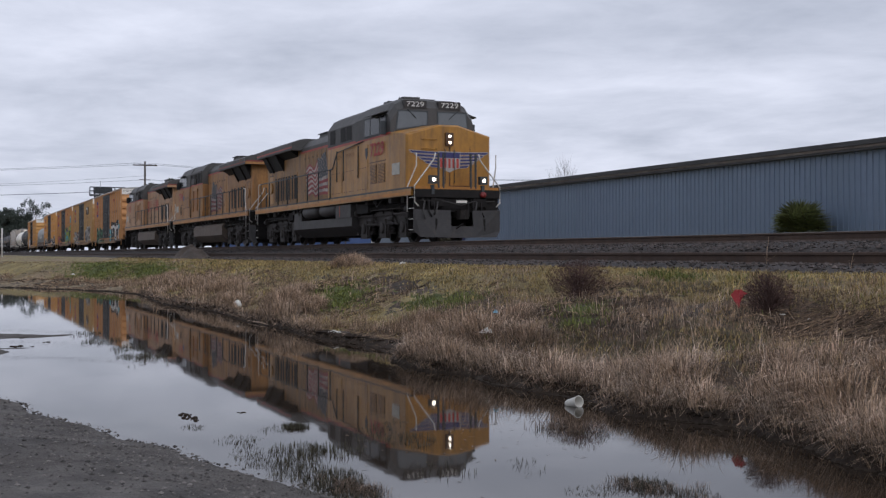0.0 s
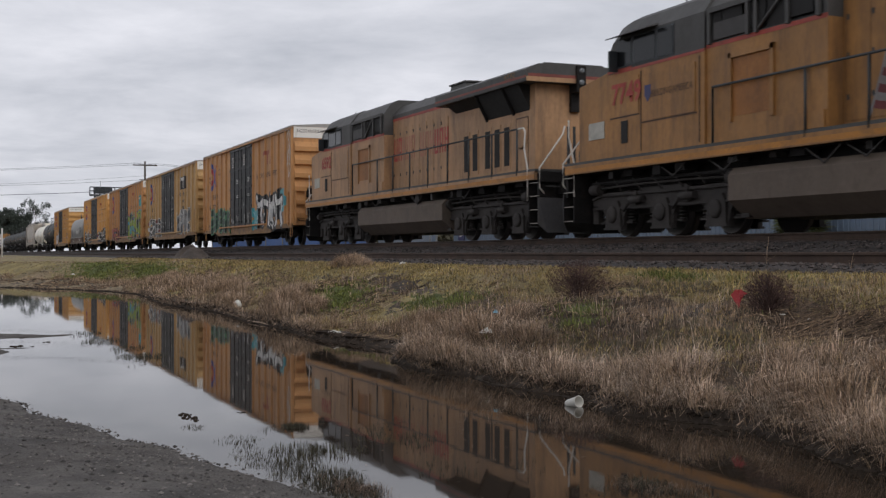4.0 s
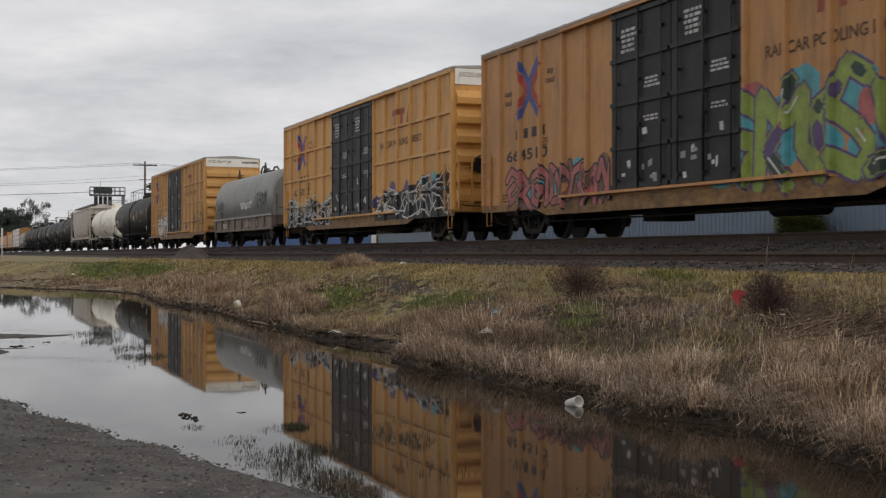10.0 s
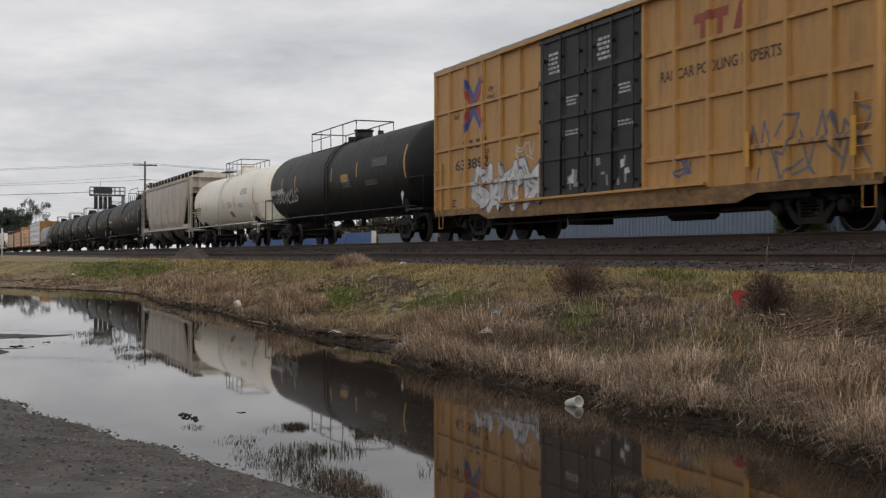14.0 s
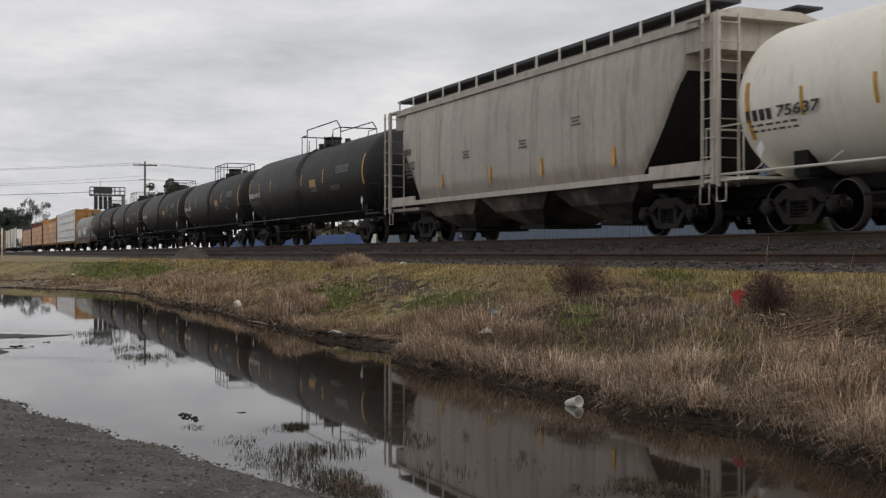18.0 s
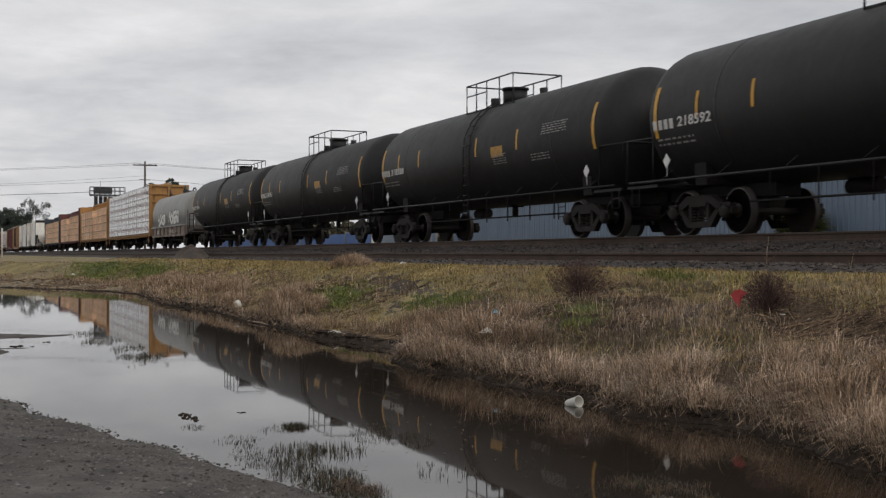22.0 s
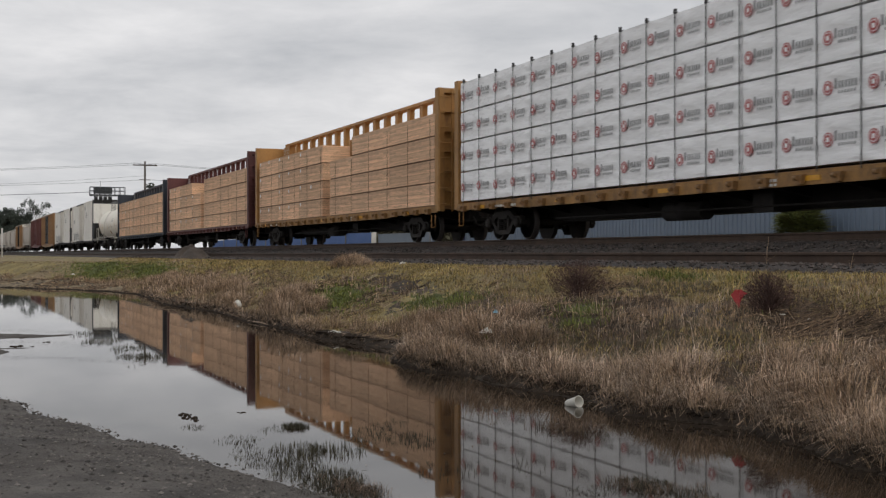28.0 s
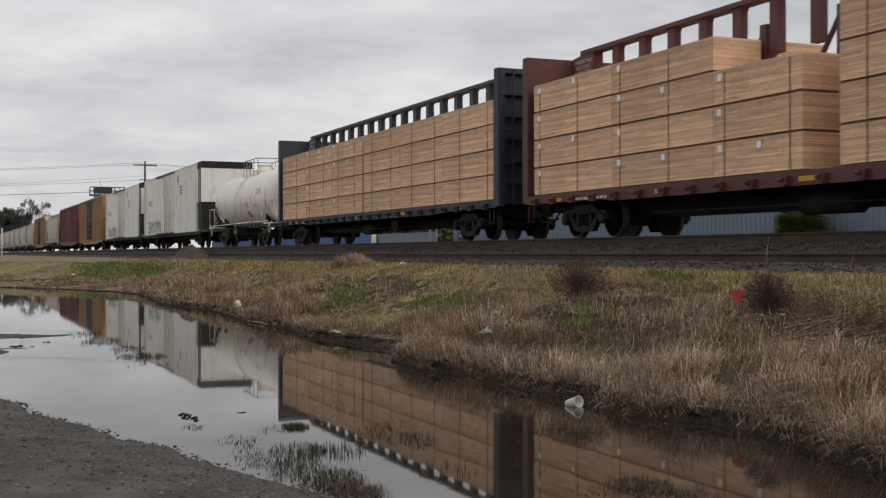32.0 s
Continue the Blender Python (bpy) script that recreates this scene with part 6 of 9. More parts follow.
            if side < 0:
                s = Shape()
                yy = -Y - 0.074
                bars(r, xa + 0.42, xa + 1.1, 3.95, 4.5, 5, yy, s)
                bars(r, xa + 1.35, xa + 2.0, 3.1, 3.35, 3, yy, s)
                bars(r, xa + 1.3, xa + 2.0, 2.4, 2.55, 2, yy, s, fill=0.5)
                part("stencil", s, "stencil_white", dr)
                if door == "black_door":
                    sp = Spray()
                    for _ in range(9):
                        cx, cz = xa + r.choice((0.55, 0.8, 1.5, 1.75)) + r.gauss(0, 0.12), 1.15 + abs(r.gauss(0, 0.45))
                        w, h = r.uniform(0.03, 0.11), r.uniform(0.04, 0.14)
                        sp.fill([(cx - w * r.uniform(0.6, 1), cz - h), (cx + w, cz - h * r.uniform(0.5, 1)), (cx + w * r.uniform(0.5, 1), cz + h), (cx - w, cz + h * r.uniform(0.4, 1))], r.choice(("spray_white", "spray_white", "spray_silver", "stencil_grey")))
                    sp.build(dr, -Y - 0.073, "white stickers and flecks of paint")
    for z in (0.97, H - 0.13):
        part("door_track", Shape().box(-dw - 2.3 * (doors > 1), dw + 2.3 * (doors > 1), -Y - 0.16, -Y - 0.01, z - 0.03, z + 0.03).box(-dw, dw, Y + 0.01, Y + 0.16, z - 0.03, z + 0.03), paint, c)
    # corrugated ends
    for k in (-1, 1):
        xe = x0 if k < 0 else x1
        for i in range(6):
            za = 1.02 + i * 0.565
            s = Shape().prism([(xe, za + 0.06), (xe + k * 0.15, za + 0.12), (xe + k * 0.15, za + 0.30), (xe, za + 0.52)], -Y + 0.05, Y - 0.05, "y")
            part("end_panel", s, paint, c)
        if white_end:
            wb = part("end_band", Shape().box(*sorted((xe + k * 0.004, xe + k * 0.03)), -Y + 0.02, Y - 0.02, H - 0.50, H - 0.04), "white_band", c, "white-painted top of the end wall")
            if k > 0:
                m = Matrix.Translation((xe + 0.034, -0.72, H - 0.22)) @ pose(0, 0, 0, 90, 0, 90)
                letters("EXCESS HEIGHT CAR", 0.14, "letter_brown", wb, m, width=1.3)
                s = Shape()
                for q in range(4):
                    s.box(xe + 0.03, xe + 0.034, 0.55 + q * 0.12, 0.63 + q * 0.12, H - 0.29, H - 0.17)
                for q in range(6):
                    s.box(xe + 0.03, xe + 0.034, 1.04 + q * 0.07, 1.09 + q * 0.07, H - 0.29, H - 0.17)
                part("stencil", s, "letter_brown", wb)
        ladder(c, xe + k * 0.15, -1.45, 0.9, 2.3, 4, 0.42, paint, "y")
        ladder(c, xe, 1.05, 0.9, 2.3, 4, 0.42, paint, "y")
        xs_ = xe - 0.62 if k > 0 else xe + 0.12
        ladder(c, xs_, -Y - 0.02, 0.8, 2.25, 4, 0.45, paint)
        stirrup(c, xe - k * 0.35, -Y + 0.02, 0.74, paint)
        stirrup(c, xe - k * 0.35, Y - 0.02, 0.74, paint)
        coupler(c, xe, k)
        part("brake_wheel", Shape().tube([(xe + k * 0.32, -0.75 + 0.27 * math.cos(a * 0.5236), 2.2 + 0.27 * math.sin(a * 0.5236)) for a in range(13)], 0.022, 5).tube([(xe, -0.75, 2.2), (xe + k * 0.33, -0.75, 2.2)], 0.03, 6).box(*sorted((xe + k * 0.05, xe + k * 0.22)), -0.95, -0.55, 2.0, 2.4), "under", c)
        part("brake_gear", Shape().box(*sorted((xe + k * 0.02, xe + k * 0.22)), 0.2, 0.5, 1.5, 1.9).tube([(xe + k * 0.2, -1.35, 1.05), (xe + k * 0.35, -1.35, 1.0), (xe + k * 0.35, 0.2, 0.95)], 0.018, 5).box(*sorted((xe, xe + k * 0.45)), -0.5, 0.5, 0.98, 1.02), "under", c)
        truck(c, k * (L / 2 - 2.25))
    return c


POSTS = [q * (2.38 + 6.97 * i / 6) for q in (-1, 1) for i in range(7)]


def car_marks(c, Y, rust=True, big="letter_rust", number=""):
    """Coloured cross, plain logo block and words on a pooled box car's near side."""
    y = -Y - 0.006
    cx, cz = -6.55, 3.78
    sp = Spray()
    for sx in (-1, 1):
        for sz in (-1, 1):
            for mat, o in (("mark_blue", 0.10), ("letter_red", -0.10)):
                # two bands side by side run out from the middle to each corner
                dx, dz = sx * 0.62, sz * 0.66
                L = math.hypot(dx, dz)
                ux, uz = -dz / L * sx * sz, dx / L * sx * sz
                pts = [(dx + ux * (o + 0.09), dz + uz * (o + 0.09)), (dx + ux * (o - 0.09), dz + uz * (o - 0.09)), (0.12 * dx + ux * (o - 0.09), 0.12 * dz + uz * (o - 0.09)), (0.12 * dx + ux * (o + 0.09), 0.12 * dz + uz * (o + 0.09))]
                sp.fill([(cx + p, cz + q) for p, q in pts], mat)
    sp.fill([(cx + 0.12 * math.cos(k * 0.5236), cz + 0.28 * math.sin(k * 0.5236)) for k in range(12)], "mark_blue")
    near = [p for p in POSTS if abs(p - cx) < 1.2]
    sp.build(c, y, "red and blue painted cross", near, 0.075, name="painted_mark")
    letters("next\nload", 0.17, "letter_brown", c, side_pose(cx - 1.2, y, cz - 0.12), thick=0.004)
    letters("any\nroad", 0.17, "letter_brown", c, side_pose(cx + 1.15, y, cz + 0.2), thick=0.004)
    s = Shape()
    for q, w in enumerate((0.30, 0.30, 0.36, 0.36)):
        s.poly([(cx - 0.75 + q * 0.45, y, 2.55), (cx - 0.75 + q * 0.45 + w * 0.75, y, 2.55), (cx - 0.75 + q * 0.45 + w * 0.75, y, 2.80), (cx - 0.75 + q * 0.45, y, 2.80)])
    part("stencil", s, "letter_black", c, "painted reporting marks")
    if number:
        letters(number, 0.28, "letter_black", c, side_pose(cx - 0.15, y, 2.12), width=2.3, thick=0.008)
    s = Shape()
    bars(random.Random(3), cx + 0.7, cx + 1.1, 2.2, 2.5, 4, y, s)
    bars(random.Random(4), cx - 1.9, cx - 1.2, 0.95, 1.2, 3, y, s)
    part("stencil", s, "letter_brown", c)


def logo_block(c, Y, style):
    y = -Y - 0.006
    cx, cz = 5.0, 4.0
    sp, m = Spray(), "letter_white" if style == "framed" else "letter_rust"
    if style == "framed":
        sp.fill([(cx - 1.0, cz - 0.42), (cx + 1.0, cz - 0.42), (cx + 1.0, cz + 0.36), (cx - 1.0, cz + 0.36)], "letter_black")
    k = 0.78
    # a bar over two stubs and a slanted block
    sp.fill([(cx - 1.1 * k, cz + 0.16 * k), (cx + 0.35 * k, cz + 0.16 * k), (cx + 0.38 * k, cz + 0.40 * k), (cx - 1.07 * k, cz + 0.40 * k)], m)
    for q in (-0.72, 0.0):
        sp.fill([(cx + (q - 0.11) * k, cz - 0.40 * k), (cx + (q + 0.11) * k, cz - 0.40 * k), (cx + (q + 0.13) * k, cz + 0.17 * k), (cx + (q - 0.09) * k, cz + 0.17 * k)], m)
    sp.fill([(cx + 0.50 * k, cz - 0.40 * k), (cx + 0.82 * k, cz - 0.40 * k), (cx + 1.12 * k, cz + 0.40 * k), (cx + 0.80 * k, cz + 0.40 * k)], m)
    sp.build(c, y, "plain block logo", [p for p in POSTS if abs(p - cx) < 1.2], 0.075, name="logo")
    if style == "framed":
        for n, wd in enumerate(("Railcar Pooling", "Experts")):
            letters(wd, 0.27, "letter_black", c, side_pose(cx - 0.1, y, 3.30 - n * 0.44), slant=0.2, thick=0.012)
        s = Shape()
        for q in range(7):
            s.box(cx - 0.66 + q * 0.18, cx - 0.55 + q * 0.18, y - 0.001, y + 0.002, 2.34, 2.34 + (0.20 if q % 3 else 0.26))
        part("stencil", s, "letter_black", c)
    else:
        letters("RAILCAR POOLING EXPERTS", 0.22, "letter_brown", c, side_pose(cx - 0.1, y, 3.22), width=3.9, thick=0.006)


def yellow_ticks(c, y, xs_, z, h=0.5, w=0.09):
    for x in xs_:
        part("reflector", Shape().box(x, x + w, y, y + 0.012, z, z + h), "reflect_yellow", c)


# ---- tank cars ----
def tank_profile(L, R, steps=7):
    pr = []
    head = R * 0.62
    for i in range(steps + 1):
        a = math.pi / 2 * i / steps
        pr.append((-L / 2 + head * (1 - math.sin(a)), max(0.02, R * math.cos(a)) if i < steps else 0.02))
    pr = pr[::-1]
    return pr + [(-x, q) for x, q in pr[::-1]]


def tankcar(label, paint, L=15.9, R=1.46, fit="tank_black", text="letter_white", seed=0, platform=(-1.75, 1.6), number="", trucks=None, tall=1.0):
    c = thing("tank_car", label, "tank car", group="wagons of the freight train")
    r = random.Random(seed)
    zc = 0.98 + R
    t = part("tank", Shape().lathe(tank_profile(L, R), "x", (0, 0, zc), 40), paint, c)
    for q in (-L * 0.31, L * 0.0, L * 0.31):
        part("weld_band", Shape().lathe([(q - 0.03, R + 0.0005), (q - 0.012, R + 0.004), (q + 0.012, R + 0.004), (q + 0.03, R + 0.0005)], "x", (0, 0, zc), 40), paint, t)
    part("sill", Shape().box(-L / 2 - 0.25, -L / 2 + 3.4, -0.3, 0.3, 0.75, 1.15), "under", c)
    part("sill", Shape().box(L / 2 - 3.4, L / 2 + 0.25, -0.3, 0.3, 0.75, 1.15), "under", c)
    tx = trucks or L / 2 - 2.0
    for k in (-1, 1):
        s = Shape()
        s.prism([(-1.05, 1.0), (1.05, 1.0), (1.1, zc - 0.72), (0.8, zc - 1.1), (0.0, 1.25), (-0.8, zc - 1.1), (-1.1, zc - 0.72)], k * tx - 0.2, k * tx + 0.2, "x")
        part("saddle", s, "under", c)
        xe = k * (L / 2 + 0.1)
        part("end_platform", Shape().box(*sorted((xe - k * 1.1, xe + k * 0.35)), -1.45, 1.45, 1.0, 1.06), fit, c)
        s = Shape()
        for yy in (-1.42, 1.42):
            s.tube([(xe - k * 0.9, yy, 1.05), (xe - k * 0.9, yy, 2.05), (xe + k * 0.3, yy, 2.05), (xe + k * 0.3, yy, 1.05)], 0.022, 5)
        s.tube([(xe + k * 0.3, -1.42, 2.05), (xe + k * 0.3, 1.42, 2.05)], 0.022, 5)
        part("end_rail", s, fit if fit != "tank_white" else "hand_white", c)
        stirrup(c, xe - k * 0.2, -1.42, 1.0, fit)
        coupler(c, k * (L / 2 + 0.1), k)
        truck(c, k * tx)
        # hazard diamonds
        d = [(k * (L / 2 - 1.35) + a, -1.46, 1.52 + b) for a, b in ((-0.13, 0), (0, -0.15), (0.13, 0), (0, 0.15))]
        s = Shape().poly([(a, y, z) for a, y, z in d]).poly([(a, y + 0.012, z) for a, y, z in d][::-1])
        s.tube([(k * (L / 2 - 1.35), -1.44, 1.2), (k * (L / 2 - 1.35), -1.44, 1.5)], 0.012, 4)
        part("placard", s, "hazard_white", c, "white hazard diamond")
    # walkway rail along the tank, ladder, top platform
    s = Shape()
    for y in (-1.5, 1.5):
        s.tube([(-L / 2, y, 1.12), (L / 2, y, 1.12)], 0.03, 6)
        for q in range(8):
            x = -L / 2 + 1.2 + q * (L - 2.4) / 7
            s.tube([(x, y, 1.12), (x + 0.22, y * 0.90, 1.34)], 0.012, 4)
    part("walk_rail", s, "hand_white" if fit == "tank_white" else "tank_black", c)
    hx = -0.25
    s = Shape()
    for yy in (-1, 1):
        for q in (0, 0.42):
            pts = [(hx + q, yy * 1.53, 0.62), (hx + q, yy * 1.53, zc)]
            pts += [(hx + q, yy * (R + 0.06) * math.cos(a), zc + (R + 0.06) * math.sin(a)) for a in (0.3, 0.6, 0.9, 1.15)]
            s.tube(pts, 0.02, 5)
        for i in range(11):
            z = 0.7 + i * 0.28
            yq = 1.53 if z < zc else (R + 0.06) * math.cos(math.asin(min(1, (z - zc) / (R + 0.06))))
            s.tube([(hx, yy * yq, z), (hx + 0.42, yy * yq, z)], 0.014, 5)
    part("ladder", s, "hand_white" if fit == "tank_white" else "tank_black", c)
    p0, p1 = platform
    zt = zc + R
    s = Shape()
    s.box(p0, p1, -0.75, -0.4, zt - 0.20, zt - 0.16).box(p0, p1, 0.4, 0.75, zt - 0.20, zt - 0.16)
    part("top_platform", s, fit, c)
    rails = []
    hr = (0.62 if tall == 1.0 else 0.80)
    if tall == 1.0:
        for yy in (-0.75, 0.75):
            rails.append(([(p0, yy, zt - 0.2), (p0, yy, zt + hr), (p1, yy, zt + hr), (p1, yy, zt - 0.2)], 0.024, 5))
            rails.append(([(p0, yy, zt + hr * 0.5), (p0 + (p1 - p0) * 0.45, yy, zt + hr * 0.5)], 0.02, 5))
            for q in (0.22, 0.45, 0.72):
                x = p0 + (p1 - p0) * q
                rails.append(([(x, yy, zt - 0.35), (x, yy, zt + hr)], 0.02, 5))
        for x in (p0, p1):
            rails.append(([(x, -0.75, zt + hr), (x, 0.75, zt + hr)], 0.024, 5))
    else:
        for yy in (-0.75, 0.75):
            rails.append(([(p0, yy, zt - 0.2), (p0, yy, zt + hr * 0.72), (p0 + 0.8, yy, zt + hr * 0.72)], 0.025, 5))
            rails.append(([(p0 + 0.8, yy, zt - 0.2), (p0 + 0.8, yy, zt + hr), (p1 - 0.5, yy, zt + hr)], 0.025, 5))
            rails.append(([(p1 - 0.5, yy, zt + hr), (p1, yy, zt + hr * 0.6), (p1, yy, zt - 0.2)], 0.025, 5))
            rails.append(([(p1 - 1.0, yy, zt - 0.2), (p1 - 1.0, yy, zt + hr * 0.6), (p1, yy, zt + hr * 0.6)], 0.02, 5))
            for q in range(6):
                x = p0 + (p1 - p0) * q / 5
                rails.append(([(x, yy, zt - 0.55), (x, yy, zt + hr * 0.4)], 0.02, 5))
        rails.append(([(p0, -0.75, zt + hr * 0.72), (p0, 0.75, zt + hr * 0.72)], 0.025, 5))
        rails.append(([(p1, -0.75, zt + hr * 0.6), (p1, 0.75, zt + hr * 0.6)], 0.025, 5))
    for path, rad, sides in rails:
        part("top_rail", Shape().tube(path, rad, sides), "dark_metal" if fit != "tank_white" else "galv", c)
    part("manway", Shape().tube([(0.0, 0, zt - 0.1), (0.0, 0, zt + 0.34)], 0.35, 16).tube([(0.0, 0, zt + 0.34), (0.0, 0, zt + 0.40)], 0.39, 16).tube([(1.4, 0.2, zt - 0.1), (1.4, 0.2, zt + 0.25)], 0.12, 8).tube([(-0.9, -0.2, zt - 0.1), (-0.9, -0.2, zt + 0.2)], 0.15, 8), paint, c)
    s = Shape()
    s.box(-0.16, 0.16, -0.2, 0.2, 0.95, 1.15)
    s.tube([(0, 0, 0.66), (0, 0, 1.2)], 0.09, 10)
    s.tube([(-3.3, 0.3, 0.85), (-2.5, 0.3, 0.85)], 0.15, 10)
    s.tube([(-tx + 1.4, -0.9, 0.62), (tx - 1.4, -0.9, 0.62)], 0.022, 5)
    for q in range(7):
        x = -tx + 2 + q * (2 * tx - 4) / 6
        s.tube([(x, -0.9, 0.5), (x, -0.9, 1.15)], 0.02, 4)
    part("bottom_outlet", s, "under", c)
    # painted marks on the near flank, on a strip that follows the curve
    def flank(s, xa, xb, za, zb, m=0, n=3):
        for i in range(n):
            q0, q1 = za + (zb - za) * i / n, za + (zb - za) * (i + 1) / n
            y0, y1 = (-(R + 0.008) * math.cos(math.asin(max(-1, min(1, (q - zc) / (R + 0.008))))) for q in (q0, q1))
            s.poly([(xa, y0, q0), (xb, y0, q0), (xb, y1, q1), (xa, y1, q1)], m)

    white = fit == "tank_white"
    t0, t1 = (-0.44, 0.06) if white else (-0.16, 0.36)
    for x in (-L / 2 + 0.92, -L * 0.35, -L * 0.24, L * 0.03, L * 0.19, L / 2 - 1.05):
        s = Shape()
        if abs(x) > L * 0.4:
            flank(s, x, x + 0.12, zc + t0 - 0.30, zc + t1 + 0.25, n=6)
        else:
            flank(s, x, x + 0.09, zc + t0, zc + t1)
        part("reflector", s, "reflect_dull", c, "orange-yellow reflective stripe")
    s = Shape()
    for xa, xb, za, zb, rows in ((L * 0.10, L * 0.15, zc - 0.45, zc - 0.15, 5), (L * 0.28, L * 0.36, zc + 0.1, zc + 0.4, 5), (-L * 0.44, -L * 0.36, zc - 0.62, zc - 0.42, 2), (L * 0.24, L * 0.30, zc - 0.5, zc - 0.3, 3)):
        h = (zb - za) / rows
        for q in range(rows):
            x = xa
            while x < xb:
                w = r.uniform(0.05, 0.22)
                flank(s, x, min(xb, x + w), zb - (q + 1) * h, zb - (q + 0.62) * h)
                x += w + 0.07
    part("stencil", s, "stencil_grey" if text == "letter_white" else "letter_faint", c)
    s = Shape()
    flank(s, L * 0.095, L * 0.14, zc + (-0.95 if white else -0.26), zc + (-0.66 if white else 0.02))
    part("plate", s, "plate_amber", c, "yellow marking panel")
    s = Shape()
    for q in range(4):
        flank(s, -L * 0.445 + q * 0.2, -L * 0.445 + q * 0.2 + 0.14, zc - 0.30 - 0.12 * white, zc - 0.10 - 0.12 * white)
    part("stencil", s, text, c, "painted reporting marks")
    if number:
        letters(number, 0.20, text, c, side_pose(-L * 0.445 + 1.5, -R - 0.012, zc - 0.20 - 0.12 * white), width=1.15, thick=0.006)
    return c


# ---- covered hopper ----
def hopper(label, paint="hopper_grey", L=18.3, H=4.35, number="", seed=0, low=1.25):
    c = thing("hopper_car", label, "hopper car", group="wagons of the freight train")
    Y = 1.56
    x0, x1 = -L / 2, L / 2
    def ring(x, z0, y):
        half = [(y - 0.10, z0), (y - 0.02, min(2.4, z0 + 0.5) if z0 < 2.4 else z0 + 0.02), (y, 2.9 if z0 < 2.8 else z0 + 0.04), (y - 0.01, 3.4), (y - 0.06, 3.85), (y - 0.13, H - 0.16), (1.2, H + 0.02), (0.75, H + 0.14), (0.3, H + 0.19)]
        return [(x, -a, b) for a, b in half] + [(x, a, b) for a, b in half[::-1]]

    b = Shape().loft([ring(x0 + 1.15, 3.3, Y - 0.08), ring(x0 + 1.45, 2.85, Y), ring(x0 + 1.9, 2.2, Y), ring(x0 + 2.7, low, Y), ring(x1 - 2.7, low, Y), ring(x1 - 1.9, 2.2, Y), ring(x1 - 1.45, 2.85, Y), ring(x1 - 1.15, 3.3, Y - 0.08)], smooth=True)
    # undersides of the body go near-black: the shade below the ends is in the colour
    for i, f in enumerate(b.f):
        ys_ = [b.v[q][1] for q in f]
        if len(f) == 4 and min(ys_) < -1 and max(ys_) > 1 and max(b.v[q][2] for q in f) < 3.4:
            b.m[i] = 1
    part("body", b, [paint, "under"], c)
    for k in (-1, 1):
        s = Shape()
        e = k * (L / 2)
        for yy in (-Y, Y - 0.08):
            s.box(*sorted((e, e - k * 0.12)), yy, yy + 0.08, 0.95, H - 0.15)
            s.box(*sorted((e - k * 0.1, e - k * 2.3)), yy, yy + 0.08, 1.2, 1.42)
        s.box(*sorted((e, e - k * 0.9)), -Y, Y, H - 0.16, H - 0.1)
        s.box(*sorted((e, e - k * 2.4)), -1.4, 1.4, 0.98, 1.08)
        part("end_frame", s, paint, c)
        part("end_wall", Shape().prism([(-Y + 0.14, 3.62), (-Y + 0.14, H - 0.17), (-1.2, H + 0.01), (-0.75, H + 0.13), (0.75, H + 0.13), (1.2, H + 0.01), (Y - 0.14, H - 0.17), (Y - 0.14, 3.62)], *sorted((e - k * 0.35, e - k * 1.16)), "x"), paint, c)
        ladder(c, e - k * 0.06 - 0.25, -Y - 0.02, 0.9, H - 0.1, 9, 0.5, paint)
        ladder(c, e, -1.45, 0.9, H - 0.1, 9, 0.45, paint, "y")
        stirrup(c, e - k * 0.3, -Y, 0.95, paint)
        coupler(c, e, k)
        truck(c, k * (L / 2 - 2.3))
        # near-black instead of body paint, to colour in the shade behind the end ladder
        part("slope_sheet", Shape().prism([(e - k * 1.3, 3.25), (e - k * 3.4, 1.1), (e - k * 3.3, 1.1), (e - k * 1.3, 3.05)], -1.44, 1.44, "y"), "under", c)
    for k in (-1, 1):
        part("side_sill", Shape().box(x0 + 0.1, x1 - 0.1, *sorted((k * (Y - 0.10), k * (Y + 0.03))), 1.14, 1.28), paint, c)
        part("eave_rail", Shape().box(x0 + 0.6, x1 - 0.6, *sorted((k * (Y - 0.16), k * (Y - 0.04))), H - 0.28, H - 0.14), paint, c)
    for q in range(3):
        xm = (q - 1) * 4.3
        s = Shape().loft([[(xm - 2.1, -1.46, 1.2), (xm + 2.1, -1.46, 1.2), (xm + 2.1, 1.46, 1.2), (xm - 2.1, 1.46, 1.2)], [(xm - 1.4, -1.25, 0.75), (xm + 1.4, -1.25, 0.75), (xm + 1.4, 1.25, 0.75), (xm - 1.4, 1.25, 0.75)], [(xm - 0.55, -0.75, 0.38), (xm + 0.55, -0.75, 0.38), (xm + 0.55, 0.75, 0.38), (xm - 0.55, 0.75, 0.38)]])
        bay = part("hopper_bay", s, "hopper_dirt", c, "dust-stained discharge bay")
        part("gate", Shape().box(xm - 0.7, xm + 0.7, -0.85, 0.85, 0.28, 0.38), "under", bay)
    part("underframe", Shape().box(x0, x1, -0.25, 0.25, 0.75, 1.1), "under", c)
    s = Shape()
    for yy in (-1.0, 1.0):
        s.box(x0 + 0.3, x1 - 0.3, yy - 0.33, yy + 0.3, H + (0.19 if yy < 0 else 0.22), H + 0.27)
    part("running_board", s, "dark_metal", c, "dark grating running board")
    n = 15
    for k in range(n):
        x = x0 + 0.5 + k * (L - 1.0) / (n - 1)
        part("board_bracket", Shape().box(x - 0.03, x + 0.03, -1.36, -1.32, H - 0.16, H + 0.27), "hand_white", c)
    for k in range(8):
        x = x0 + 2 + k * (L - 4) / 7
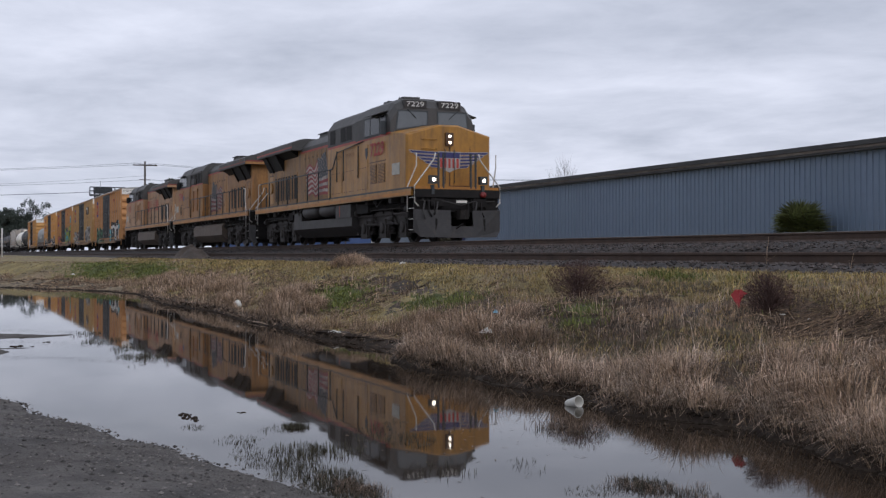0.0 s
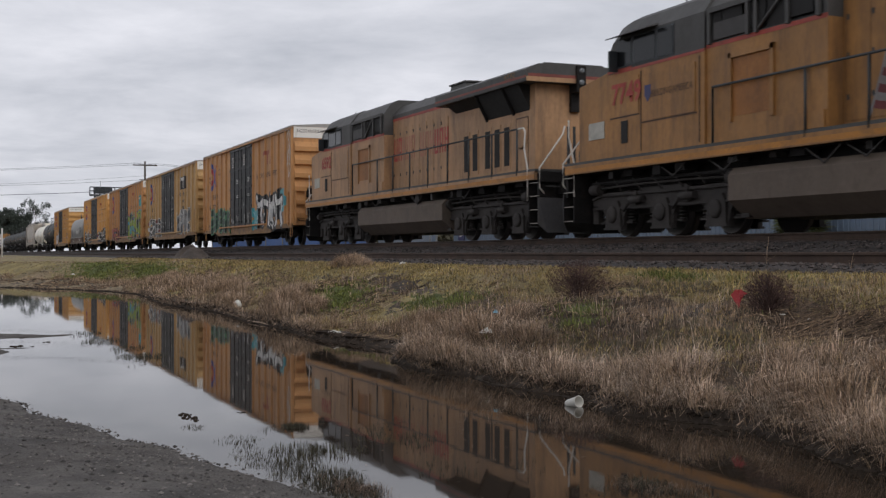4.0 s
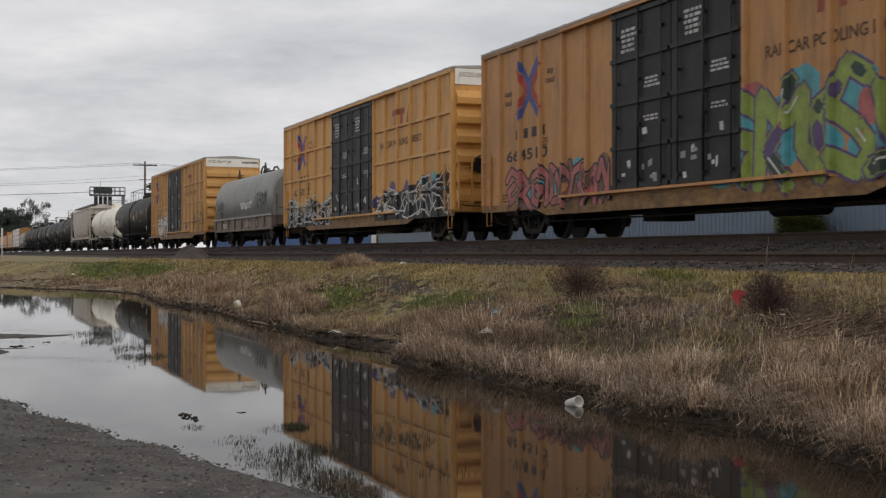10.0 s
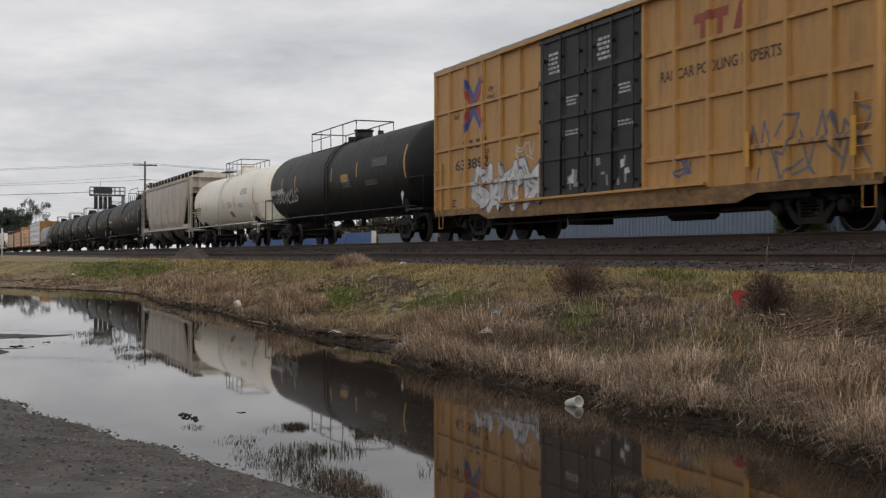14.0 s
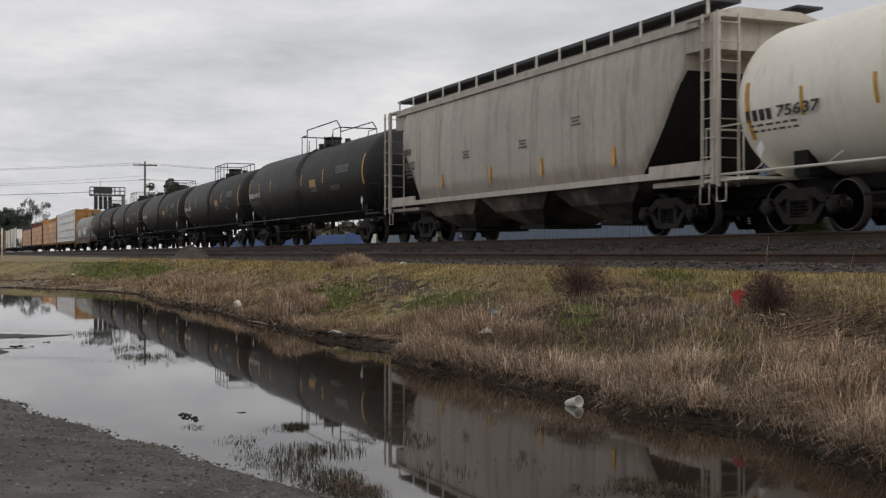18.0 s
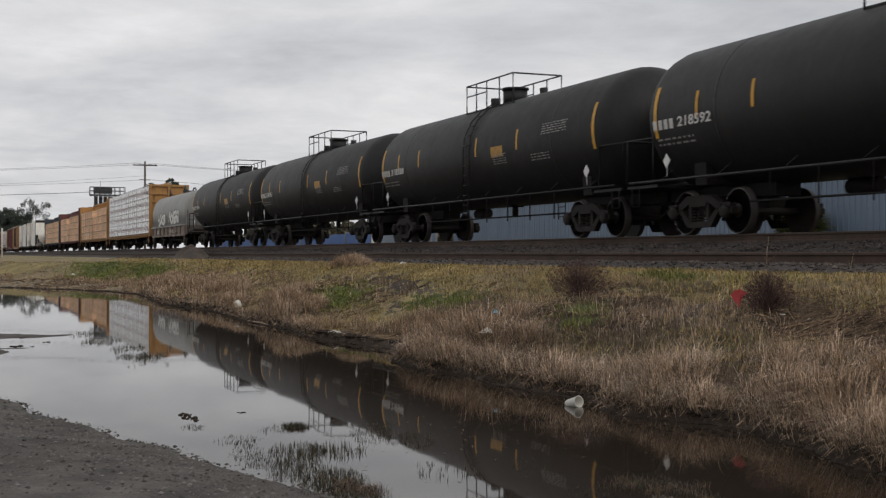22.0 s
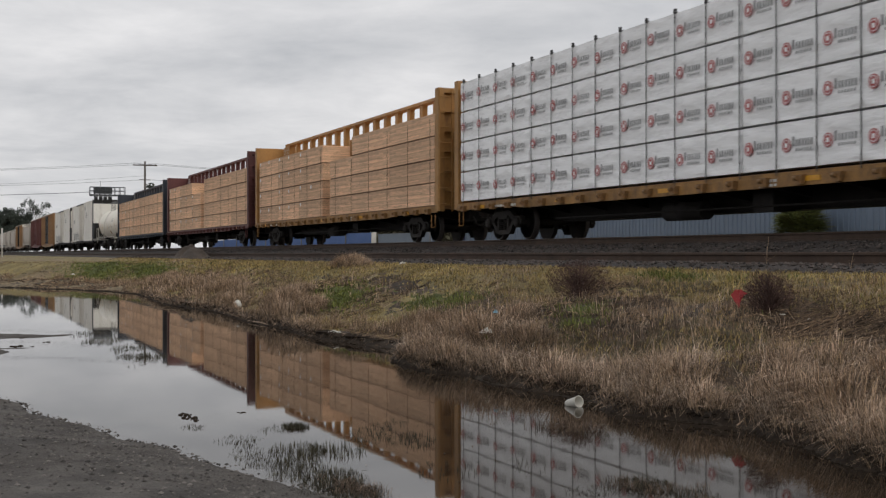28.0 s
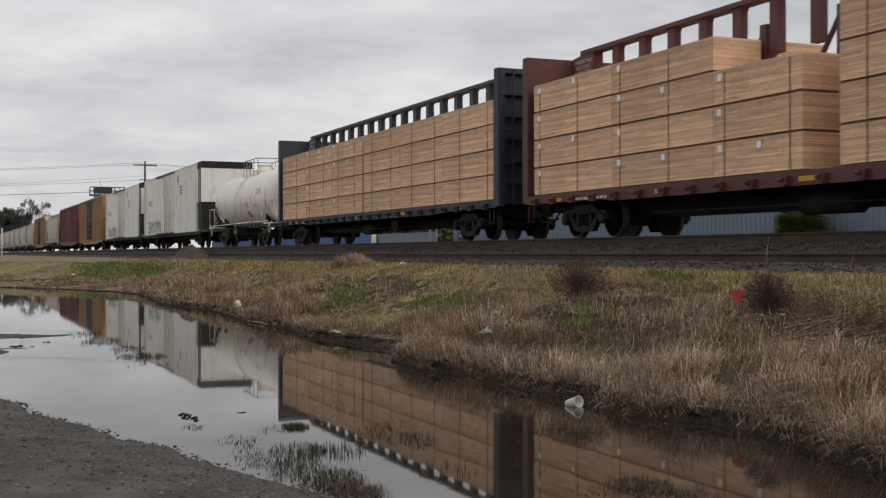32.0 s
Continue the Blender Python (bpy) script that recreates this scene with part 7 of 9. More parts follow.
        part("roof_hatch", Shape().box(x - 0.7, x + 0.7, -0.45, 0.45, H + 0.14, H + 0.28), paint, c)
    for k in range(6):
        x = x0 + 2.8 + k * (L - 5.6) / 5
        part("side_seam", Shape().box(x - 0.008, x + 0.008, -Y - 0.004, -Y + 0.03, 1.4, 3.4), paint, c)
    if number:
        s = Shape()
        for q in range(4):
            s.box(x0 + 1.35 + q * 0.2, x0 + 1.5 + q * 0.2, -Y - 0.012, -Y - 0.004, 2.72, 2.92)
        bars(random.Random(seed), x0 + 1.7, x0 + 2.5, 2.0, 2.35, 3, -Y - 0.01, s)
        for x, z in ((6.2, 2.3), (9.8, 2.3), (12.6, 2.6)):
            bars(random.Random(seed + 1), x0 + x, x0 + x + 0.5, z, z + 0.25, 3, -Y - 0.01, s)
        part("stencil", s, "letter_faint", c, "painted reporting marks")
        letters(number, 0.26, "letter_faint", c, side_pose(x0 + 1.95, -Y - 0.012, 2.36), width=1.0, thick=0.004)
        yellow_ticks(c, -Y - 0.014, [x0 + 4.6, x0 + 8.0, x0 + 11, x0 + 14.5], 1.55, 0.42, 0.12)
    return c


# ---- coil car: low gondola under a round-shouldered hood ----
def coilcar(label, seed=0, tags=()):
    c = thing("coil_car", label, "coil car", group="wagons of the freight train")
    L, Y = 12.4, 1.50
    x0, x1 = -L / 2, L / 2
    def prof(x, k, drop=0.0):
        half = [(Y * k, 1.40), (Y * k, 2.30)] + [(Y * k - 0.78 * (1 - math.cos(a * 0.2618)), 2.30 + 1.22 * math.sin(a * 0.2618)) for a in range(1, 7)] + [(0.35, 3.62)]
        return [(x, -p, q - drop * step(2.3, 3.6, q)) for p, q in half] + [(x, p, q - drop * step(2.3, 3.6, q)) for p, q in half[::-1]]

    part("hood", Shape().loft([prof(x0 + 0.02, 0.95, 0.30), prof(x0 + 0.12, 0.985, 0.14), prof(x0 + 0.34, 1.0), prof(x1 - 0.34, 1.0), prof(x1 - 0.12, 0.985, 0.14), prof(x1 - 0.02, 0.95, 0.30)], smooth=True), "coil_grey", c, "round-shouldered grey steel hood")
    part("hood_flange", Shape().box(x0 - 0.03, x1 + 0.03, -Y - 0.06, Y + 0.06, 1.36, 1.44), "coil_grey", c)
    g = Shape().box(x0, x1, -Y + 0.05, Y - 0.05, 0.85, 1.36)
    part("gondola", g, "coil_brown", c)
    for k in range(9):
        x = x0 + 0.15 + k * (L - 0.3) / 8
        part("side_stake", Shape().box(x - 0.12, x + 0.12, Y - 0.05, Y + 0.03, 0.80, 1.35), "coil_brown", c)
        part("side_stake", Shape().box(x - 0.12, x + 0.12, -Y - 0.03, -Y + 0.05, 0.80, 1.35), "coil_brown", c)
    part("bottom_sill", Shape().box(x0, x1, -Y - 0.01, -Y + 0.049, 0.74, 0.86).box(x0, x1, Y - 0.049, Y + 0.01, 0.74, 0.86).box(x0 + 0.3, x1 - 0.3, -0.4, 0.4, 0.55, 0.84), "coil_brown", c)
    for y in (-0.3, 0.3):
        part("lifting_loop", Shape().tube([(-0.68, y, 3.56), (-0.62, y, 3.80), (-0.35, y, 3.98), (0.2, y, 3.98), (0.48, y, 3.82), (0.56, y, 3.56)], 0.05, 6), "dark_metal", c, "bent dark lifting loop")
    part("lifting_block", Shape().box(-0.2, 0.25, -0.32, 0.32, 3.56, 3.80), "dark_metal", c)
    for x in (-4.6, 1.0):
        part("lifting_frame", Shape().tube([(x - 0.25, -0.5, 3.6), (x, -0.5, 4.10), (x + 0.25, -0.5, 3.6)], 0.035, 5).tube([(x - 0.3, -0.5, 3.78), (x + 0.8, -0.5, 3.74)], 0.035, 5), "dark_metal", c)
    for k in (-1, 1):
        e = k * L / 2
        part("end_sill", Shape().box(*sorted((e, e + k * 0.5)), -1.3, 1.3, 0.85, 0.95), "under", c)
        s = Shape()
        s.tube([(e + k * 0.1, -1.35, 0.95), (e + k * 0.1, -1.35, 2.3), (e + k * 0.4, -1.35, 2.3), (e + k * 0.4, -1.35, 0.95)], 0.02, 5)
        s.tube([(e + k * 0.4, -1.35, 1.7), (e + k * 0.4, 1.0, 1.7)], 0.02, 5)
        s.tube([(e + k * 0.2, 0.5, 1.0), (e + k * 0.2, 0.5, 2.1)], 0.04, 6)
        part("end_rail", s, "coil_brown", c)
        stirrup(c, e - k * 0.3, -1.48, 0.78, "coil_brown")
        coupler(c, e + k * 0.25, k)
        truck(c, k * (L / 2 - 2.0))
    s = Shape()
    bars(random.Random(seed), -4.2, -3.0, 0.95, 1.2, 2, -Y + 0.004, s)
    bars(random.Random(seed + 5), 1.0, 2.2, 0.95, 1.2, 3, -Y + 0.004, s)
    part("stencil", s, "letter_white", c)
    part("plate", Shape().box(2.8, 3.2, -Y - 0.0, -Y + 0.012, 0.92, 1.25), "letter_white", c)
    part("brake_gear", Shape().box(-2, 2, -0.9, 0.9, 0.5, 0.7).tube([(-3.4, -1.0, 0.6), (3.4, -1.0, 0.6)], 0.025, 5), "under", c)
    return c


# ---- centre-beam flat cars with timber ----
def bundle_meshes():
    """Stacks of boards: each layer is a little in or out, with dark gaps between."""
    out = []
    for v in range(3):
        r = random.Random(40 + v)
        s = Shape()
        n = 15
        for i in range(n):
            z = i / n
            # each course is two or three lengths of board, some a little proud
            cuts = sorted([-0.5, 0.5] + [r.uniform(-0.4, 0.4) for _ in range(r.choice((1, 2, 2)))])
            for a, b in zip(cuts, cuts[1:]):
                o, e = r.uniform(0, 0.008), r.uniform(0.001, 0.0045)
                s.box(a, b, -0.5 + o, 0.5 - o, z + e, z + 1 / n - e, 0)
        # core in a darker tone, so the gaps between boards read as shaded
        s.box(-0.498, 0.498, -0.478, 0.478, 0.005, 0.995, 1)
        out.append(s.mesh("lumber_pack", ["lumber", "lumber_dark"]))
    return out


BUNDLES = bundle_meshes()


def bundle(c, xa, xb, ya, yb, za, zb, r):
    b = part("lumber_pack", None, None, c, "strapped bundle of sawn boards", mesh=r.choice(BUNDLES))
    b.location, b.scale = ((xa + xb) / 2, (ya + yb) / 2, za), (xb - xa, yb - ya, zb - za)
    return b


def wrapped_mesh():
    """A parcel in white sheeting: pillowed faces and a few folds."""
    r = random.Random(9)
    s = Shape()
    nx_, nz_ = 44, 12
    for side in (-0.5, 0.5):
        b = len(s.v)
        for j in range(nz_ + 1):
            for i in range(nx_ + 1):
                u, v = i / nx_, j / nz_
                k = 0.010 * math.sin(math.pi * u) * math.sin(math.pi * v) + 0.022 * noise.noise(Vector((u * 9 + 4 * v, v * 4, side))) + 0.020 * abs(noise.noise(Vector((u * 26 - 9 * v, v * 9, side + 3)))) + r.uniform(-0.004, 0.004)
                s.v.append((u - 0.5, side + (k if side > 0 else -k), v))
        for j in range(nz_):
            for i in range(nx_):
                q = b + j * (nx_ + 1) + i
                s.face([q, q + 1, q + nx_ + 2, q + nx_ + 1], 0, True)
    s.box(-0.5, 0.5, -0.497, 0.497, 0.002, 0.998)
    return s.mesh("wrapped_parcel", "wrap")


WRAPPED = wrapped_mesh()


def centerbeam(label, paint, load, L=22.7, seed=0, H=4.78):
    c = thing("centre_beam_car", label, "flat car", group="wagons of the freight train")
    r = random.Random(seed)
    x0, x1, Y, B = -L / 2, L / 2, 1.42, H - 0.16
    mat = "beam_sill" if paint == "beam_yellow" else paint
    part("deck", Shape().box(x0, x1, -Y, Y, 0.98, 1.06), mat, c)
    for k in (-1, 1):
        part("side_sill", Shape().prism([(x0, 0.86), (x0 + 3.6, 0.86), (x0 + 4.4, 0.80), (x1 - 4.4, 0.80), (x1 - 3.6, 0.86), (x1, 0.86), (x1, 0.978), (x0, 0.978)], *sorted((k * Y, k * (Y - 0.05))), "y"), mat, c)
    part("centre_sill", Shape().prism([(x0, 0.62), (x0 + 3.4, 0.62), (x0 + 4.6, 0.45), (x1 - 4.6, 0.45), (x1 - 3.4, 0.62), (x1, 0.62), (x1, 0.978), (x0, 0.978)], -0.32, 0.32, "y"), "under", c)
    for k in range(12):
        x = x0 + 1.0 + k * (L - 2.0) / 11
        part("cross_bearer", Shape().prism([(-Y + 0.06, 0.84), (-0.33, 0.66), (0.33, 0.66), (Y - 0.06, 0.84), (Y - 0.06, 0.976), (-Y + 0.06, 0.976)], x - 0.07, x + 0.07, "x"), "under", c)
    winch = shared("winch_" + paint, lambda: Shape().prism([(-0.13, 0.0), (0.13, 0.0), (0.09, -0.16), (-0.09, -0.16)], -0.10, 0.02, "y").tube([(-0.05, -0.13, -0.06), (0.05, -0.13, -0.06)], 0.04, 8), ["sill_rust" if paint == "beam_yellow" else paint])
    for k in range(23):
        x = x0 + 0.6 + k * (L - 1.2) / 22
        part("strap_winch", None, None, c, at=pose(x, -Y, 0.98), mesh=winch)
    # middle beam with windows along its top
    s = Shape().box(x0 + 0.6, x1 - 0.6, -0.16, 0.16, H - 0.10, H)
    part("top_chord", s, paint, c)
    n = 18
    stud = shared("beam_stud_" + paint, lambda: Shape().prism([(-0.20, H - 0.10), (-0.14, H - 0.20), (-0.14, H - 1.2), (0.14, H - 1.2), (0.14, H - 0.20), (0.20, H - 0.10)], -0.09, 0.09, "y"), paint)
    for k in range(n):
        x = x0 + 1.0 + k * (L - 2.0) / (n - 1)
        part("beam_stud", None, None, c, at=pose(x, 0, 0), mesh=stud)
    for k in range(10):
        x = x0 + 1.2 + k * (L - 2.4) / 9
        part("web_post", Shape().box(x - 0.1, x + 0.1, -0.1, 0.1, 1.06, H - 0.6), paint, c)
        if k < 9:
            x2 = x0 + 1.2 + (k + 1) * (L - 2.4) / 9
            part("web_brace", Shape().tube([(x, 0, 1.1), (x2, 0, H - 0.62)], 0.07, 4), paint, c)
    for k in (-1, 1):
        e = k * L / 2
        part("bulkhead", Shape().box(*sorted((e - k * 0.12, e - k * 0.02)), -Y, Y, 0.98, B), paint, c, "tall end bulkhead with ribs")
        s = Shape()
        for yy in (-Y, Y - 0.2, -0.1):
            s.box(*sorted((e - k * 0.02, e + k * 0.16)), yy, yy + 0.2, 0.9, B)
        for z in (1.5, 2.1, 2.7, 3.3, 3.9, B - 0.14):
            s.box(*sorted((e - k * 0.02, e + k * 0.12)), -Y + 0.2, Y - 0.2, z, z + 0.14)
        s.prism([(e - k * 0.12, B), (e - k * 1.25, H - 0.02), (e - k * 1.25, H - 0.72), (e - k * 0.12, H - 1.3)], -0.13, 0.13, "y")
        part("bulkhead_rib", s, paint, c)
        ladder(c, e + k * 0.16, -1.38, 0.9, H - 0.2, 8, 0.4, paint, "y")
        stirrup(c, e - k * 0.3, -Y + 0.02, 0.8, paint)
        coupler(c, e + k * 0.1, k)
        truck(c, k * (L / 2 - 2.5))
    part("brake_gear", Shape().tube([(-6, -1.0, 0.5), (6, -1.0, 0.5)], 0.022, 5).tube([(-1.2, -0.8, 0.5), (0.2, -0.8, 0.5)], 0.2, 10).box(2, 2.6, -1.0, -0.5, 0.4, 0.75), "under", c)
    for k in range(5):
        x = x0 + 1.5 + k * 4.6
        part("reflector", Shape().box(x, x + 0.45, -Y - 0.012, -Y - 0.002, 0.87, 0.96), "reflect_yellow", c)
    letters("LOADING AND\nUNLOADING\nINSTRUCTIONS", 0.10, "letter_white", c, side_pose(x0 + 0.70, -0.135, H - 0.42), width=0.9)
    s = Shape()
    bars(r, x0 + 2.2, x0 + 4.4, 0.87, 0.97, 1, -Y - 0.012, s)
    bars(r, x0 + 14, x0 + 14.6, 0.82, 0.98, 2, -Y - 0.012, s)
    part("stencil", s, "letter_white", c)
    xa, xb = x0 + 0.28, x1 - 0.28
    if load == "wrapped":
        h = 0.815
        for side in (-1, 1):
            for lev in range(4):
                k, x = 0, xa
                while x < xb - 0.5:
                    w = (xb - xa) / 5
                    ya, yb = sorted((side * 0.22, side * 1.40))
                    b = part("wrapped_parcel", None, None, c, "timber parcel in printed white sheeting", mesh=WRAPPED)
                    z = 1.12 + lev * (h + 0.045)
                    b.location, b.scale = (x + w / 2, (ya + yb) / 2, z), (w - 0.03, yb - ya, h)
                    if side < 0:
                        for q in range(4):
                            s = Shape()
                            xx, yy, zz = x + 0.06 + q * (w - 0.08) / 4, -1.44, z + 0.40 + r.uniform(-0.03, 0.03)
                            s.poly([(xx + 0.16 + 0.125 * math.cos(a * 0.524), yy, zz + 0.125 * math.sin(a * 0.524)) for a in range(12)], 0)
                            s.poly([(xx + 0.16 + 0.10 * math.cos(a * 0.524), yy - 0.002, zz + 0.10 * math.sin(a * 0.524)) for a in range(12)], 2)
                            s.poly([(xx + 0.16 + 0.085 * math.cos(a * 0.524), yy - 0.003, zz + 0.085 * math.sin(a * 0.524)) for a in range(12)], 0)
                            s.box(xx + 0.125, xx + 0.195, yy - 0.005, yy - 0.0035, zz - 0.04, zz + 0.04, 2)
                            xq = xx + 0.33
                            for wd, hh in ((0.10, 0.17), (0.07, 0.12), (0.09, 0.12), (0.08, 0.12), (0.07, 0.12), (0.08, 0.12), (0.08, 0.12)):
                                s.box(xq, xq + wd * 0.52, yy - 0.002, yy, zz - 0.03, zz - 0.03 + hh, 1)
                                xq += wd
                            xq = xx + 0.42
                            for _ in range(6):
                                s.box(xq, xq + 0.04, yy - 0.002, yy, zz - 0.12, zz - 0.07, 1)
                                xq += 0.075
                            part("printed_mark", s, ["wrap_red", "wrap_grey", "wrap"], c, "red round mark and grey bars")
                    x += w
        n = 21
        for k in range(n):
            x = xa + 0.25 + k * (xb - xa - 0.5) / (n - 1)
            s = Shape().box(x - 0.012, x + 0.012, -1.445, -1.438, 1.0, 4.53)
            s.box(x - 0.012, x + 0.012, -1.44, -0.2, 4.525, 4.54)
            s.box(x - 0.03, x + 0.03, -1.45, -1.40, 4.5, 4.6)
            part("tie_down", s, "strap", c)
    else:
        # stacks on either side of a gap; the stack beside the gap is one bundle lower on some cars
        ga, gb, low, hs = {"a": (-0.75, 0.2, (0.2, 2.95), 0.665), "b": (-0.65, 0.3, (-3.3, -0.65), 0.655), "c": (-0.12, 0.05, None, 0.645)}[load]
        for side in (-1, 1):
            ya, yb = sorted((side * 0.2, side * 1.34))
            stacks = []
            for sa, sb in ((xa + 0.05, ga), (gb, xb - 0.05)):
                cuts = [sa]
                if low and sa <= low[0] + 0.02 and low[1] <= sb + 0.02:
                    cuts += [v for v in low if sa + 0.05 < v < sb - 0.05]
                cuts.append(sb)
                for u, v in zip(cuts, cuts[1:]):
                    n = max(1, round((v - u) / 3.9))
                    stacks += [(u + (v - u) * q / n, u + (v - u) * (q + 1) / n) for q in range(n)]
            for u, v in stacks:
                n = 3 if low and low[0] - 0.05 <= u and v <= low[1] + 0.05 else 4
                for lev in range(n):
                    z = 1.10 + lev * (hs + 0.045)
                    bundle(c, u + 0.006, v - 0.006, ya - 0.015 * r.random() * (side < 0), yb, z, z + hs, r)
                    part("batten", Shape().box(u + 0.02, v - 0.02, ya + 0.03, yb - 0.03, z - 0.043, z - 0.003), "lumber_dark", c)
        for u, v in stacks[:len(stacks) // 2]:
            for lev in range(3 if low and low[0] - 0.05 <= u and v <= low[1] + 0.05 else 4):
                for q in ((0.06, 0.52) if r.random() < 0.5 else (0.06,)):
                    x, z = u + q * (v - u) + r.uniform(0, 0.06), 1.10 + lev * (hs + 0.045) + hs * r.uniform(0.66, 0.76)
                    part("paper_tag", Shape().box(x, x + 0.12, -1.366, -1.358, z, z + 0.13), "wrap", c, "small white lumber tag")
        for k in range(12):
            x = xa + 0.4 + k * (xb - xa - 0.8) / 11
            part("tie_down", Shape().box(x - 0.012, x + 0.012, -1.362, -1.357, 1.0, 3.75 if not (low and low[0] < x < low[1]) else 3.1), "lumber_dark", c)
    return c


# ---- white refrigerator cars ----
def reefer(label, seed=0, L=20.9):
    c = thing("refrigerator_car", label, "refrigerator car", group="wagons of the freight train")
    Y, H, x0, x1 = 1.52, 4.88, -L / 2, L / 2
    part("body", Shape().box(x0, x1 - 1.4, -Y, Y, 0.9, H).box(x1 - 1.4, x1, -Y, Y, 2.6, H - 0.35), "reefer_white", c)
    part("roof", Shape().prism([(-Y - 0.04, H), (Y + 0.04, H), (0.6, H + 0.1), (-0.6, H + 0.1)], x0, x1 - 1.38, "x"), "reefer_white", c)
    part("cooling_unit", Shape().box(x1 - 1.35, x1 - 0.05, -Y + 0.1, Y - 0.1, 1.1, 2.6).box(x1 - 1.38, x1 + 0.02, -Y + 0.05, Y - 0.05, H - 0.34, H + 0.05), "vent_dark", c, "dark cooling unit and grille at the end")
    part("side_sill", Shape().box(x0, x1, -Y - 0.02, -Y + 0.05, 0.72, 0.92).box(x0, x1, Y - 0.05, Y + 0.02, 0.72, 0.92).box(x0, x1, -0.4, 0.4, 0.55, 0.9), "under", c)
    for side in (-1, 1):
        y0, y1 = sorted((side * Y, side * (Y + 0.07)))
        d = part("door", Shape().box(-1.7, 1.7, y0, y1, 1.0, H - 0.15), "reefer_white", c, "white plug door with lock rods")
        s = Shape()
        for x in (-1.2, -0.4, 0.4, 1.2):
            s.tube([(x, side * (Y + 0.12), 1.0), (x, side * (Y + 0.12), H - 0.2)], 0.03, 6)
        for z in (1.1, 2.0, 3.0, 4.0, H - 0.25):
            s.box(-1.65, 1.65, *sorted((side * (Y + 0.07), side * (Y + 0.11))), z - 0.04, z + 0.04)
        part("lock_rod", s, "hand_white", d)
    part("door_track", Shape().box(-4.6, 1.8, -Y - 0.14, -Y, H - 0.12, H - 0.03).box(-4.6, 1.8, -Y - 0.14, -Y, 0.92, 0.99), "dark_metal", c)
    s = Shape()
    r = random.Random(seed)
    bars(r, 3.8, 4.8, 3.3, 3.9, 3, -Y - 0.006, s)
    bars(r, -8.5, -7.0, 3.0, 3.4, 2, -Y - 0.006, s)
    bars(r, -8.0, -7.5, 1.2, 1.7, 3, -Y - 0.006, s)
    s.box(3.0, 3.3, -Y - 0.01, -Y - 0.003, 4.1, 4.5)
    part("stencil", s, "letter_black", c)
    graffiti(c, -8.8, -3.2, 1.05, 1.9, -Y - 0.004, seed + 3, 6, [("spray_silver", 0.03), ("coil_grey", 0.0)], 0.05, "faded grey graffiti")
    for k in (-1, 1):
        e = k * L / 2
        ladder(c, e - 0.5 if k > 0 else e + 0.1, -Y, 0.8, H - 0.2, 10, 0.45, "hand_white" if k < 0 else "dark_metal")
        coupler(c, e, k)
        stirrup(c, e - k * 0.3, -Y, 0.75, "under")
        truck(c, k * (L / 2 - 2.6))
    return c
